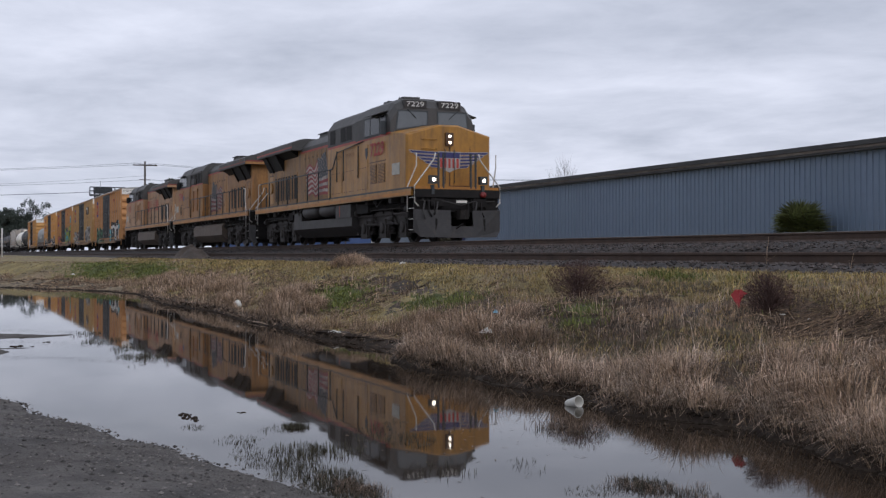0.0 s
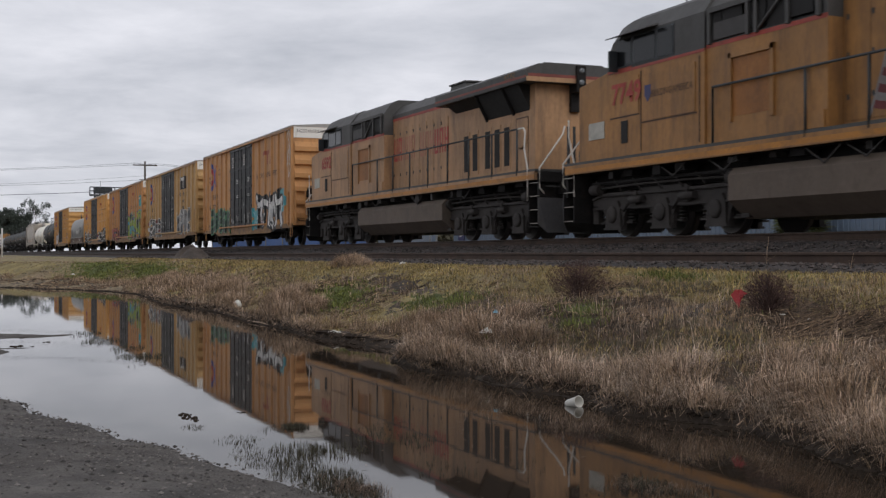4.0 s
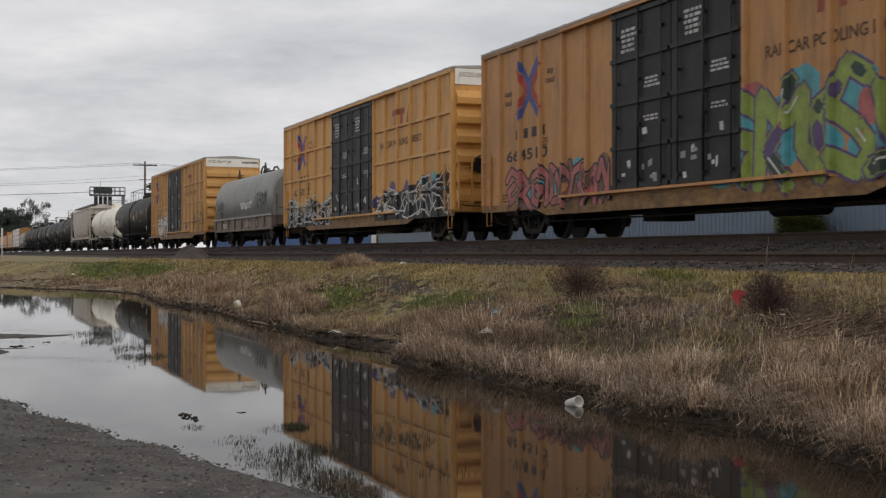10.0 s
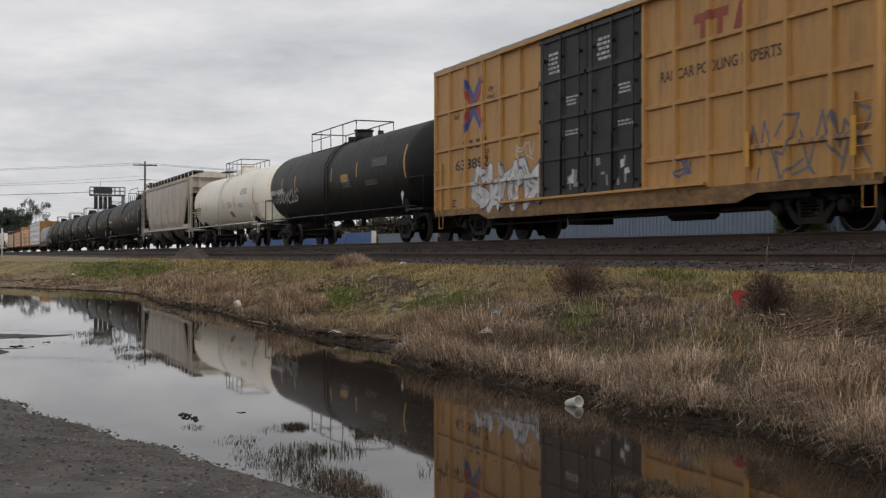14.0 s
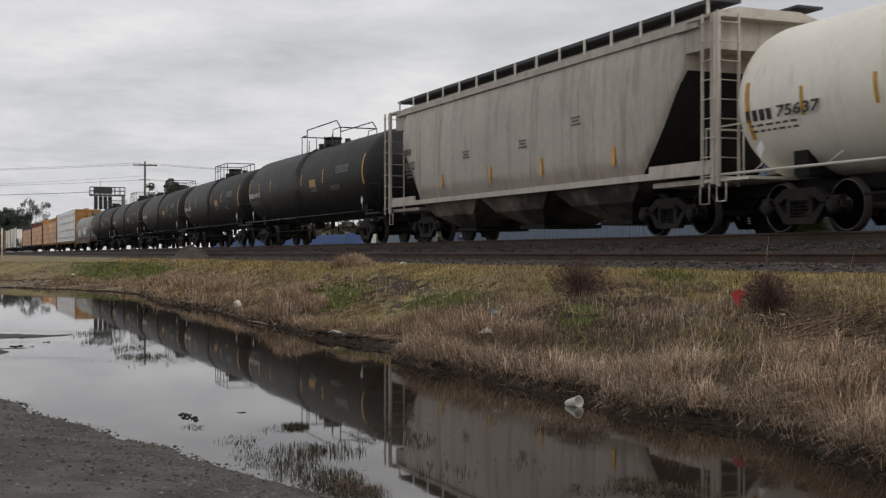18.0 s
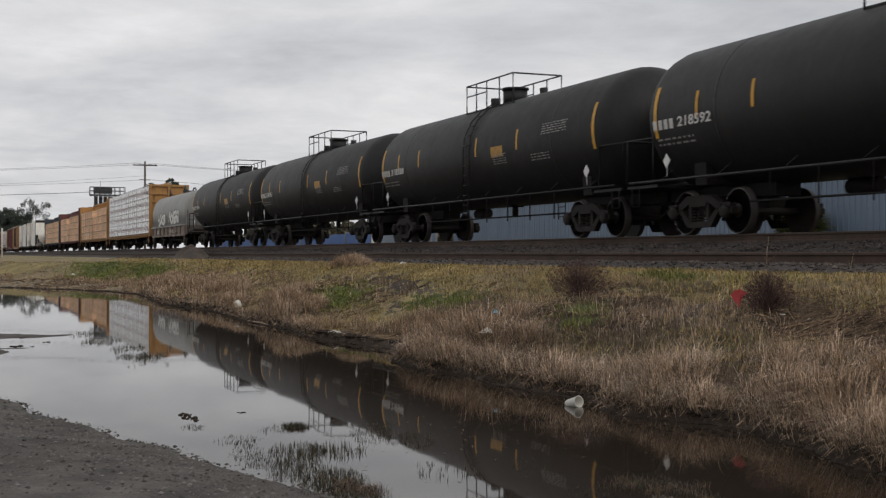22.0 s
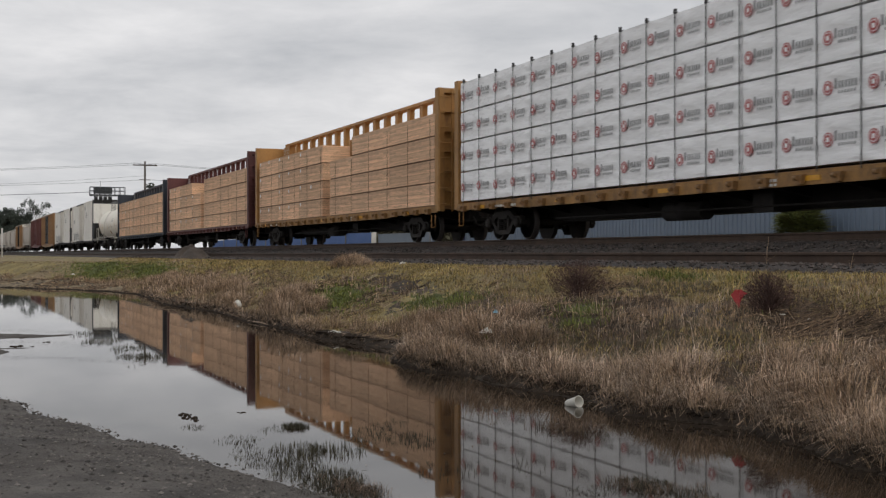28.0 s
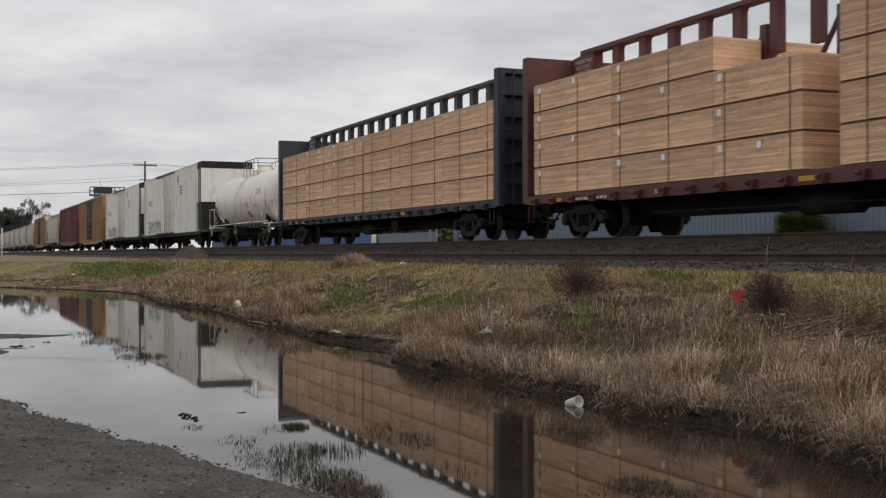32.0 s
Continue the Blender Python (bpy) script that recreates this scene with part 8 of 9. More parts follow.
# ---- diesel locomotives (cab towards +x) ----
def loco_truck(parent, x):
    t = part("truck", None, None, parent, at=pose(x, 0, 0), mesh=shared("loco_bolster", lambda: Shape().box(-2.6, 2.6, -0.8, 0.8, 0.5, 0.9).box(-0.5, 0.5, -1.0, 1.0, 0.7, 1.2), "truck_steel"))

    def frame_side(k):
        """A flat cast side frame: a deep beam on three pedestals with arches between them."""
        s = Shape()
        under = [(-2.95, 0.62)]
        for ax in (-1.98, 0, 1.98):
            under += [(ax - 0.52, 0.60), (ax - 0.40, 0.46), (ax - 0.36, 0.17), (ax + 0.36, 0.17), (ax + 0.40, 0.46), (ax + 0.52, 0.60)]
        over = [(2.95, 0.62), (2.95, 0.86), (2.55, 1.00), (1.55, 1.00), (1.2, 0.92), (0.85, 1.06), (-0.85, 1.06), (-1.2, 0.92), (-1.55, 1.00), (-2.55, 1.00), (-2.95, 0.86)]
        s.prism(under + over, *sorted((k * 1.03, k * 1.13)), "y")
        s.prism([(-2.9, 0.88), (-2.5, 0.98), (2.5, 0.98), (2.9, 0.88), (2.9, 0.84), (2.5, 0.92), (-2.5, 0.92), (-2.9, 0.84)], *sorted((k * 1.12, k * 1.19)), "y")
        s.box(-2.9, 2.9, *sorted((k * 1.12, k * 1.175)), 0.62, 0.67)
        for ax in (-1.98, 0, 1.98):
            s.prism([(ax - 0.33, 0.20), (ax + 0.33, 0.20), (ax + 0.30, 0.62), (ax + 0.20, 0.80), (ax - 0.20, 0.80), (ax - 0.30, 0.62)], *sorted((k * 1.12, k * 1.19)), "y")
            s.lathe([(k * 1.18, 0.19), (k * 1.23, 0.19), (k * 1.25, 0.13), (k * 1.25, 0.03)], "y", (ax, 0, 0.50), 14)
            s.box(ax - 0.38, ax + 0.38, *sorted((k * 1.05, k * 1.2)), 0.15, 0.20)
            for q in (-0.56, 0.56):
                for z in range(4):
                    s.tube([(ax + q, k * 1.0, 0.34 + z * 0.07), (ax + q, k * 1.0, 0.375 + z * 0.07)], 0.085, 8)
                s.box(ax + q - 0.11, ax + q + 0.11, *sorted((k * 0.94, k * 1.1)), 0.29, 0.33)
        for q in (-0.98, 0.98):
            s.tube([(q - 0.30, k * 1.20, 0.80), (q + 0.22, k * 1.20, 0.80)], 0.085, 10)
            s.tube([(q + 0.22, k * 1.20, 0.80), (q + 0.55, k * 1.18, 0.56)], 0.03, 6)
            s.box(q - 0.05, q + 0.05, *sorted((k * 1.13, k * 1.22)), 0.68, 1.0)
        for q in (-1, 1):
            s.tube([(q * 2.45, k * 1.2, 1.08), (q * 2.85, k * 1.2, 1.08)], [0.14, 0.12], 10)
            s.box(*sorted((q * 2.72, q * 2.95)), *sorted((k * 1.03, k * 1.13)), 0.30, 0.7)
        s.tube([(-2.5, k * 1.2, 1.10), (-1.0, k * 1.2, 1.13), (1.0, k * 1.2, 1.13), (2.5, k * 1.2, 1.10)], 0.025, 6)
        for q in range(7):
            x = -2.4 + q * 0.8
            s.tube([(x, k * 1.15, 0.98), (x + 0.1, k * 1.22, 1.14), (x + 0.3, k * 1.2, 1.28)], 0.018, 5)
        return s

    for k, nm in ((-1, "a"), (1, "b")):
        part("side_frame", None, None, t, mesh=shared("loco_frame_" + nm, lambda: frame_side(k), "frame_dust"))
    for dx in (-1.98, 0.0, 1.98):
        w = part("wheelset", None, None, t, at=pose(dx, 0, 0.533), mesh=shared("wheelset_5330", lambda: wheelset_shape(0.533), ["wheel_steel", "bright_steel"]))
        WHEELS.append((w, 0.533))
    return t


def flag(c, side, x1, z0, z1, y, wide, fade=""):
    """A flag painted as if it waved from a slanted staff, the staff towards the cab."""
    n, rows, yy = 30, 13, side * (y + 0.006)

    def spot(u, v, lift=0.0):
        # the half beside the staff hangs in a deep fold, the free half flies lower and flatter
        drop = 0.30 * math.sin(min(1.0, u / 0.62) * math.pi * 0.5) + 0.10 * math.sin(u * 13.0) * min(1, u * 3) + 0.05 * math.sin(u * 21 + v * 2)
        width = wide * (1.0 - 0.10 * v)
        return (x1 + 0.62 * (1 - v) - width * (u - 0.05 * math.sin(u * 9 + v * 4) * u), yy + side * lift, z0 + (z1 - z0) * (v * (1 - 0.24 * u) + 0.10 * u) - drop * (0.45 + 0.55 * v))

    s = Shape()
    for st in range(rows):
        va, vb = 1 - st / rows, 1 - (st + 1) / rows
        for i in range(n):
            u0, u1 = i / n, (i + 1) / n
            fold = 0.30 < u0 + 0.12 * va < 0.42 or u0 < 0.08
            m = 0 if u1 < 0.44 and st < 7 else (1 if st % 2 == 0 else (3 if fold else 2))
            s.poly([spot(u0, vb), spot(u1, vb), spot(u1, va), spot(u0, va)], m)
    for q in range(7):
        for j in range(5):
            x, yq, z = spot(0.035 + 0.082 * j + 0.035 * (q % 2), 0.965 - 0.072 * q, 0.003)
            s.poly([(x - 0.045, yq, z - 0.03), (x + 0.045, yq, z - 0.03), (x, yq, z + 0.05)], 2)
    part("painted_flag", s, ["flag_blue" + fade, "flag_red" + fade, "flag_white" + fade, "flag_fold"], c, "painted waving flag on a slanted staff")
    (xa, ya, za), (xb, yb, zb) = spot(0, -0.07, 0.003), spot(0, 1.12, 0.003)
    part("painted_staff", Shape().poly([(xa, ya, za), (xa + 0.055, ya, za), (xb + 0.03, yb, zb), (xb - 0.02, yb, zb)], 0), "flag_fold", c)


def locomotive(label, paint, number, rear=False, flagged=True, lights=False, tankpipes=False, words=True):
    c = thing("locomotive", label, "locomotive", group="locomotives at the head of the train")
    r = random.Random(int(number))
    DK = 1.74
    rear_paint = "loco_grime" if paint == "loco_yellow" else paint
    # frame, sill, walkway
    part("frame", Shape().box(-10.4, 10.4, -0.9, 0.9, 1.05, 1.46).box(-10.3, 10.3, -1.38, 1.38, 1.46, 1.58), "under", c)
    part("walkway", Shape().box(-10.3, 10.3, -1.53, 1.53, 1.68, DK), "loco_grey", c)
    part("side_sill", Shape().box(-10.25, 10.25, -1.535, -1.44, 1.47, 1.678).box(-10.25, 10.25, 1.44, 1.535, 1.47, 1.678), paint, c)
    part("sill_stripe", Shape().box(-10.25, 10.25, -1.541, -1.536, 1.50, 1.60).box(-10.25, 10.25, 1.536, 1.541, 1.50, 1.60), "stripe_orange", c)
    # nose
    nose = Shape()
    ring = lambda x, zt, y, zc: [(x, -y, DK), (x, -y, zc), (x, -0.34, zt), (x, 0.34, zt), (x, y, zc), (x, y, DK)]
    nose.loft([ring(9.72, 3.74, 1.42, 3.42), ring(9.64, 3.80, 1.48, 3.47), ring(8.3, 3.88, 1.50, 3.64), ring(8.0, 3.88, 1.50, 3.64)])
    part("nose", nose, paint, c)
    part("nose_door", Shape().box(9.70, 9.745, 0.04, 0.72, 1.83, 3.08), paint, c)
    for y0, y1, z0, z1 in ((0.0, 0.03, 1.80, 3.1), (0.73, 0.75, 1.80, 3.1), (0.03, 0.73, 1.80, 1.825)):
        part("door_seam", Shape().box(9.70, 9.735, y0, y1, z0, z1), "letter_brown", c)
    for y in (-0.16, 0.16, -0.66):
        part("grab_rail", Shape().tube([(9.72, y, 3.0), (9.80, y, 2.98), (9.80, y, 1.9), (9.72, y, 1.88)] if y > -0.5 else [(9.72, -0.95, 3.3), (9.8, -0.93, 3.3), (9.8, -0.45, 3.3), (9.72, -0.43, 3.3)], 0.014, 5), "dark_metal" if y > -0.5 else paint, c)
    part("grab_rail", Shape().tube([(9.72, -0.95, 3.0), (9.8, -0.93, 3.0), (9.8, -0.45, 3.0), (9.72, -0.43, 3.0)], 0.014, 5), paint, c)
    part("nose_ledge", Shape().box(9.7, 10.42, -1.45, 1.45, 1.66, 1.75), "stripe_orange", c)
    for k in (-1, 1):
        part("data_plate", Shape().box(8.45, 9.15, *sorted((k * 1.49, k * 1.51)), 2.2, 2.58), "plate_grey", c, "pale grey data plate")
    part("headlight_box", Shape().box(9.62, 9.80, -0.13, 0.13, 3.12, 3.54), "letter_brown", c)
    for z in (3.22, 3.42):
        part("headlight", Shape().lathe([(9.79, 0.035), (9.81, 0.043), (9.808, 0.01)], "x", (0, 0, z), 14), "headlight" if lights else "glass_sky", c)
    for y in (-0.87, 0.87):
        part("ditch_light", Shape().box(10.36, 10.56, y - 0.12, y + 0.12, 1.83, 2.09).box(10.38, 10.5, y - 0.05, y + 0.05, 1.5, 1.8), "dark_metal", c)
        part("headlight", Shape().lathe([(10.55, 0.045), (10.57, 0.054), (10.568, 0.01)], "x", (0, y, 1.96), 14), "headlight" if lights else "glass_sky", c)
    # winged emblem on the nose, plain shapes
    s = Shape()
    for k in (-1, 1):
        for q in range(5):
            ya, za = k * (1.42 - q * 0.17), 2.95 - q * 0.11
            s.poly([(9.750, k * 0.3, za - 0.04), (9.750, ya, za), (9.750, ya - k * 0.10, za - 0.10), (9.750, k * 0.3, za - 0.13)], 2)
            s.poly([(9.753, k * 0.3, za - 0.055), (9.753, ya - k * 0.04, za - 0.02), (9.753, ya - k * 0.12, za - 0.085), (9.753, k * 0.3, za - 0.115)], 0)
    s.poly([(9.756, -0.40, 2.93), (9.756, 0.40, 2.93), (9.756, 0.38, 2.42), (9.756, 0, 2.25), (9.756, -0.38, 2.42)], 2)
    s.poly([(9.759, -0.37, 2.90), (9.759, 0.37, 2.90), (9.759, 0.37, 2.72), (9.759, -0.37, 2.72)], 0)
    for q in range(5):
        s.poly([(9.759, -0.33 + q * 0.145, 2.70), (9.759, -0.25 + q * 0.145, 2.70), (9.759, -0.25 + q * 0.145, 2.40), (9.759, -0.33 + q * 0.145, 2.40)], 1)
    part("emblem", s, ["navy", "letter_red", "emblem_white"], c, "winged shield emblem in plain shapes")
    # cab
    cab_ring = lambda x, zt, zb: [(x, -1.5, zb), (x, -1.5, zt - 0.50), (x, -1.25, zt - 0.15), (x, -0.95, zt), (x, 0.95, zt), (x, 1.25, zt - 0.15), (x, 1.5, zt - 0.50), (x, 1.5, zb)]
    part("cab_side", Shape().box(4.6, 8.02, -1.5, 1.5, DK, 3.62), paint, c)
    up = Shape().loft([cab_ring(8.28, 4.50, 3.58), cab_ring(8.06, 4.76, 3.58), cab_ring(7.7, 4.84, 3.58), cab_ring(4.6, 4.84, 3.58)])
    part("cab_roof", up, "loco_grey", c)
    for k in (-1, 1):
        pts = [(k * 1.34, 3.70), (k * 0.16, 3.90), (k * 0.16, 4.40), (k * 1.24, 4.40)]
        wf = part("windscreen", Shape().prism(pts, 8.27, 8.288, "x"), "dark_metal", c)
        pts = [(k * 1.28, 3.76), (k * 0.21, 3.94), (k * 0.21, 4.35), (k * 1.20, 4.35)]
        part("pane", Shape().prism(pts, 8.28, 8.295, "x"), "glass_sky", wf)
        part("wiper", Shape().tube([(8.31, k * 0.9, 4.42), (8.31, k * 0.6, 4.15)], 0.012, 4), "dark_metal", wf)
        part("red_line", Shape().prism([(8.3, 3.60), (8.3, 3.66), (7.3, 3.66), (7.3, 3.60)], *sorted((k * 1.50, k * 1.506)), "y"), "stripe_red", c)
    for x, y, h in ((7.4, -0.5, 0.10), (6.8, 0.3, 0.13), (6.2, -0.6, 0.09), (5.6, 0.2, 0.12)):
        part("roof_box", Shape().box(x - 0.25, x + 0.25, y - 0.3, y + 0.3, 4.83, 4.83 + h), "loco_grey", c)
    part("antenna", Shape().tube([(7.0, -0.7, 4.8), (7.0, -0.7, 5.0)], 0.015, 4).tube([(6.4, 0.7, 4.8), (6.4, 0.7, 4.98)], 0.02, 4), "dark_metal", c)
    for y in (-0.62, 0.62):
        nb = part("number_board", Shape().box(8.0, 8.30, y - 0.40, y + 0.40, 4.47, 4.74), "letter_black", c)
        letters(number, 0.17, "letter_white", nb, Matrix.Translation((8.304, y, 4.605)) @ pose(0, 0, 0, 90, 0, 90), width=0.62)
    # cab windows, both sides
    for k in (-1, 1):
        y0, y1 = sorted((k * 1.49, k * 1.515))
        for xa, xb in ((5.7, 6.25), (6.35, 7.2), (7.3, 7.85)):
            fr = part("window_frame", Shape().box(xa - 0.05, xb + 0.05, y0, y1, 3.66, 4.30), "dark_metal", c)
            yy0, yy1 = sorted((k * 1.516, k * 1.522))
            part("pane", Shape().box(xa, xb, yy0, yy1, 3.70, 4.26), "glass_dark", fr)
        part("sun_shade", Shape().prism([(k * 1.45, 4.38), (k * 1.80, 4.28), (k * 1.80, 4.30), (k * 1.45, 4.42)], 6.3, 7.9, "x"), "loco_grey", c)
        part("mirror", Shape().box(7.86, 7.92, *sorted((k * 1.52, k * 1.72)), 3.6, 4.05), "dark_metal", c)
    # equipment block behind the cab
    part("equipment_cab", Shape().box(1.1, 4.598, -1.45, 1.45, DK, 3.62), paint, c)
    part("equipment_roof", Shape().loft([[(p, q * 0.97, r) for p, q, r in cab_ring(4.598, 4.82, 3.62)], [(p, q * 0.97, r) for p, q, r in cab_ring(1.1, 4.82, 3.62)]]), "loco_grey", c)
    for k in (-1, 1):
        part("red_line", Shape().box(4.6, 8.0, *sorted((k * 1.502, k * 1.508)), 3.56, 3.62).box(1.1, 4.6, *sorted((k * 1.452, k * 1.458)), 3.60, 3.68), "stripe_red", c)
        y0, y1 = sorted((k * 1.45, k * 1.47))
        for xa, xb in ((1.45, 2.05), (2.75, 3.35), (3.45, 4.05)):
            gf = part("grille_frame", Shape().box(xa - 0.05, xb + 0.05, *sorted((k * 1.40, k * 1.462)), 3.72, 4.32), "loco_grey", c)
            part("grille", Shape().box(xa, xb, *sorted((k * 1.46, k * 1.468)), 3.76, 4.28), "vent_dark", gf)
        # access doors as panels
        if paint == "loco_yellow":
            for xa, xb, za, zb in ((1.2, 2.9, 1.85, 3.5), (3.0, 4.5, 1.85, 3.5), (4.75, 6.0, 1.85, 3.45)):
                part("access_door", Shape().box(xa, xb, *sorted((k * 1.45, k * (1.462 if xa < 4.6 else 1.51))), za, zb), paint, c)
                for z in (2.62, za + 0.02):
                    s = Shape()
                    for q in range(4):
                        x = xa + 0.1 + q * (xb - xa - 0.2) / 4
                        s.box(x, x + (xb - xa) * 0.14, *sorted((k * 1.45, k * (1.468 if xa < 4.6 else 1.516))), z, z + 0.018)
                    part("hinge", s, "letter_brown", c)
            for xa in (6.25, 7.1):
                gr = part("grille", Shape().box(xa, xa + 0.68, *sorted((k * 1.49, k * 1.508)), 2.02, 2.66), "letter_brown", c, "louvred brown air grille")
                for q in range(13):
                    part("louvre", Shape().box(xa + 0.03, xa + 0.65, *sorted((k * 1.508, k * 1.522)), 2.04 + q * 0.048, 2.062 + q * 0.048), paint, gr)
            part("hinge", Shape().box(6.2, 7.85, *sorted((k * 1.49, k * 1.513)), 2.74, 2.765), "letter_brown", c)
            part("shield_mark", Shape().prism([(5.75, 3.3), (6.0, 3.3), (6.0, 3.05), (5.875, 2.9), (5.75, 3.05)], *sorted((k * 1.512, k * 1.516)), "y"), "flag_blue", c)
        else:
            part("access_door", Shape().box(4.9, 6.85, *sorted((k * 1.485, k * 1.52)), 2.42, 3.40), paint, c)
            part("access_door", Shape().box(7.0, 8.0, *sorted((k * 1.485, k * 1.515)), 2.62, 3.45), paint, c)
            for x0, x1, z0, z1 in ((4.85, 6.9, 2.38, 2.41), (6.9, 6.93, 1.8, 3.5), (7.0, 8.2, 2.58, 2.61), (4.75, 4.78, 1.8, 3.5)):
                part("door_seam", Shape().box(x0, x1, *sorted((k * 1.49, k * 1.512)), z0, z1), "letter_brown", c)
            part("grille", Shape().box(7.45, 7.72, *sorted((k * 1.49, k * 1.515)), 2.02, 2.5), "vent_dark", c)
            part("recess_door", Shape().box(2.6, 3.75, *sorted((k * 1.45, k * 1.456)), 2.2, 3.3), "rust_orange", c, "rust-orange recessed door")
            for x0, x1, z0, z1 in ((2.5, 2.6, 2.1, 3.4), (3.75, 3.85, 2.1, 3.4), (2.5, 3.85, 3.3, 3.4)):
                part("door_jamb", Shape().box(x0, x1, *sorted((k * 1.45, k * 1.50)), z0, z1), paint, c)
            if flagged:
                part("shield_mark", Shape().prism([(6.50, 3.16), (6.74, 3.16), (6.74, 2.95), (6.62, 2.80), (6.50, 2.95)], *sorted((k * 1.50, k * 1.527)), "y"), "navy", c)
            part("tool_box", Shape().box(1.15, 2.3, *sorted((k * 1.14, k * 1.50)), 1.75, 2.05), paint, c)
            part("open_bay", Shape().box(1.2, 4.5, *sorted((k * 1.40, k * 1.462)), 3.70, 4.26), "vent_dark", c, "dark open equipment bay")
            for x in (1.25, 2.05, 2.95, 3.2, 4.4):
                part("bay_post", Shape().box(x, x + 0.09, *sorted((k * 1.462, k * 1.52)), 3.66, 4.34), "loco_grey", c)
            part("bay_post", Shape().box(1.2, 4.5, *sorted((k * 1.462, k * 1.53)), 4.26, 4.36), "loco_grey", c)
            part("bay_post", Shape().tube([(2.1, k * 1.5, 4.3), (2.9, k * 1.5, 3.72)], 0.03, 5), "loco_grey", c)
            part("blower", Shape().box(3.3, 4.3, *sorted((k * 1.462, k * 1.50)), 3.72, 4.05), "tank_grey", c)
    # engine hood, taller on the two trailing units
    HT = 4.38 if tankpipes else 4.60
    HS = HT - 0.33
    hood = Shape().loft([[(x, -1.12, DK), (x, -1.12, HS), (x, -0.8, HT), (x, 0.8, HT), (x, 1.12, HS), (x, 1.12, DK)] for x in (1.1, -3.8)])
    part("hood", hood, rear_paint, c)
    part("hood_top", Shape().prism([(-1.125, HS - 0.13), (-1.125, HS + 0.002), (-0.803, HT + 0.005), (0.803, HT + 0.005), (1.125, HS + 0.002), (1.125, HS - 0.13)], -3.8, 1.098, "x"), "loco_grey", c)
    for k in (-1, 1):
        part("red_line", Shape().box(-3.8, 1.1, *sorted((k * 1.126, k * 1.132)), HS - 0.21, HS - 0.13), "stripe_red", c)
        for q in range(8):
            x = -3.72 + q * 0.595
            dr = part("hood_door", Shape().box(x, x + 0.575, *sorted((k * 1.12, k * 1.132)), 1.85, 3.78), rear_paint, c)
            for z in (2.2, 2.9, 3.55):
                part("latch", Shape().box(x + 0.50, x + 0.54, *sorted((k * 1.132, k * 1.15)), z, z + 0.09), "dark_metal", dr)
            part("door_seam", Shape().box(x + 0.575, x + 0.595, *sorted((k * 1.12, k * 1.124)), 1.85, 3.78), "letter_brown", c)
    part("exhaust_chimney", Shape().loft([[(-2.85 + a * 0.62 * f, b * 0.46 * f, z) for a, b in ((-1, -1), (1, -1), (1.1, 0), (1, 1), (-1, 1), (-1.1, 0))] for z, f in ((HT - 0.02, 1.0), (HT + 0.26, 0.92), (HT + 0.27, 1.04), (HT + 0.31, 1.04))]), "loco_grey", c, "flared dark exhaust chimney")
    part("roof_hatch", Shape().box(-1.2, 0.9, -0.55, 0.55, HT - 0.02, HT + 0.06), "loco_grey", c)
    part("horn", Shape().tube([(0.5, -0.2, HT - 0.02), (0.5, -0.2, HT + 0.22)], 0.05, 6).tube([(0.25, -0.2, HT + 0.22), (0.8, -0.2, HT + 0.22)], [0.06, 0.12], 10).tube([(0.25, 0.0, HT + 0.18), (0.8, 0.05, HT + 0.18)], [0.06, 0.11], 10), "dark_metal", c)
    # radiator house with its overhanging wings
    part("rear_hood", Shape().box(-9.5, -3.8, -1.12, 1.12, DK, 3.34), rear_paint, c)
    part("radiator_core", Shape().prism([(-1.10, 3.34), (-1.46, 4.0), (1.46, 4.0), (1.10, 3.34)], -9.2, -6.6, "x"), "vent_dark", c, "dark radiator screens under the wing")
    part("rear_hood", Shape().box(-9.5, -9.18, -1.12, 1.12, 3.34, 4.02), rear_paint, c)
    part("rear_hood", Shape().box(-6.58, -3.8, -1.12, 1.12, 3.34, 3.76), rear_paint, c)
    part("rear_hood", Shape().box(-4.32, -3.8, -1.12, 1.12, 3.76, 4.02), rear_paint, c)
    # no screen at the front: a near-black strip stands in for the wing's shadow
    part("radiator_core", Shape().prism([(-1.10, 3.76), (-1.46, 4.0), (1.46, 4.0), (1.10, 3.76)], -6.6, -4.3, "x"), "vent_dark", c)
    wing = Shape().prism([(-1.55, 4.00), (-1.56, 4.04), (-1.56, 4.30), (-1.2, 4.46), (1.2, 4.46), (1.56, 4.30), (1.56, 4.04), (1.55, 4.00)], -9.85, -3.75, "x")
    part("radiator_wing", wing, "loco_grey", c, "flared grey radiator wings")
    part("wing_cap", Shape().prism([(-1.0, 4.455), (-0.85, 4.56), (0.85, 4.56), (1.0, 4.455)], -9.5, -4.4, "x"), "loco_grey", c)
    for q in range(5):
        part("wing_seam", Shape().box(-9.0 + q * 1.2, -8.985 + q * 1.2, -1.564, 1.564, 4.03, 4.305), "dark_metal", c)
    part("wing_stripe", Shape().box(-9.84, -3.75, -1.566, -1.561, 4.09, 4.15).box(-9.84, -3.75, 1.561, 1.566, 4.09, 4.15).box(-9.857, -9.851, -1.5, 1.5, 4.12, 4.20), "stripe_dull" if paint != "loco_yellow" else "stripe_red", c)
    part("wing_end", Shape().box(-9.855, -9.851, -1.55, 1.55, 4.0, 4.12), paint, c)
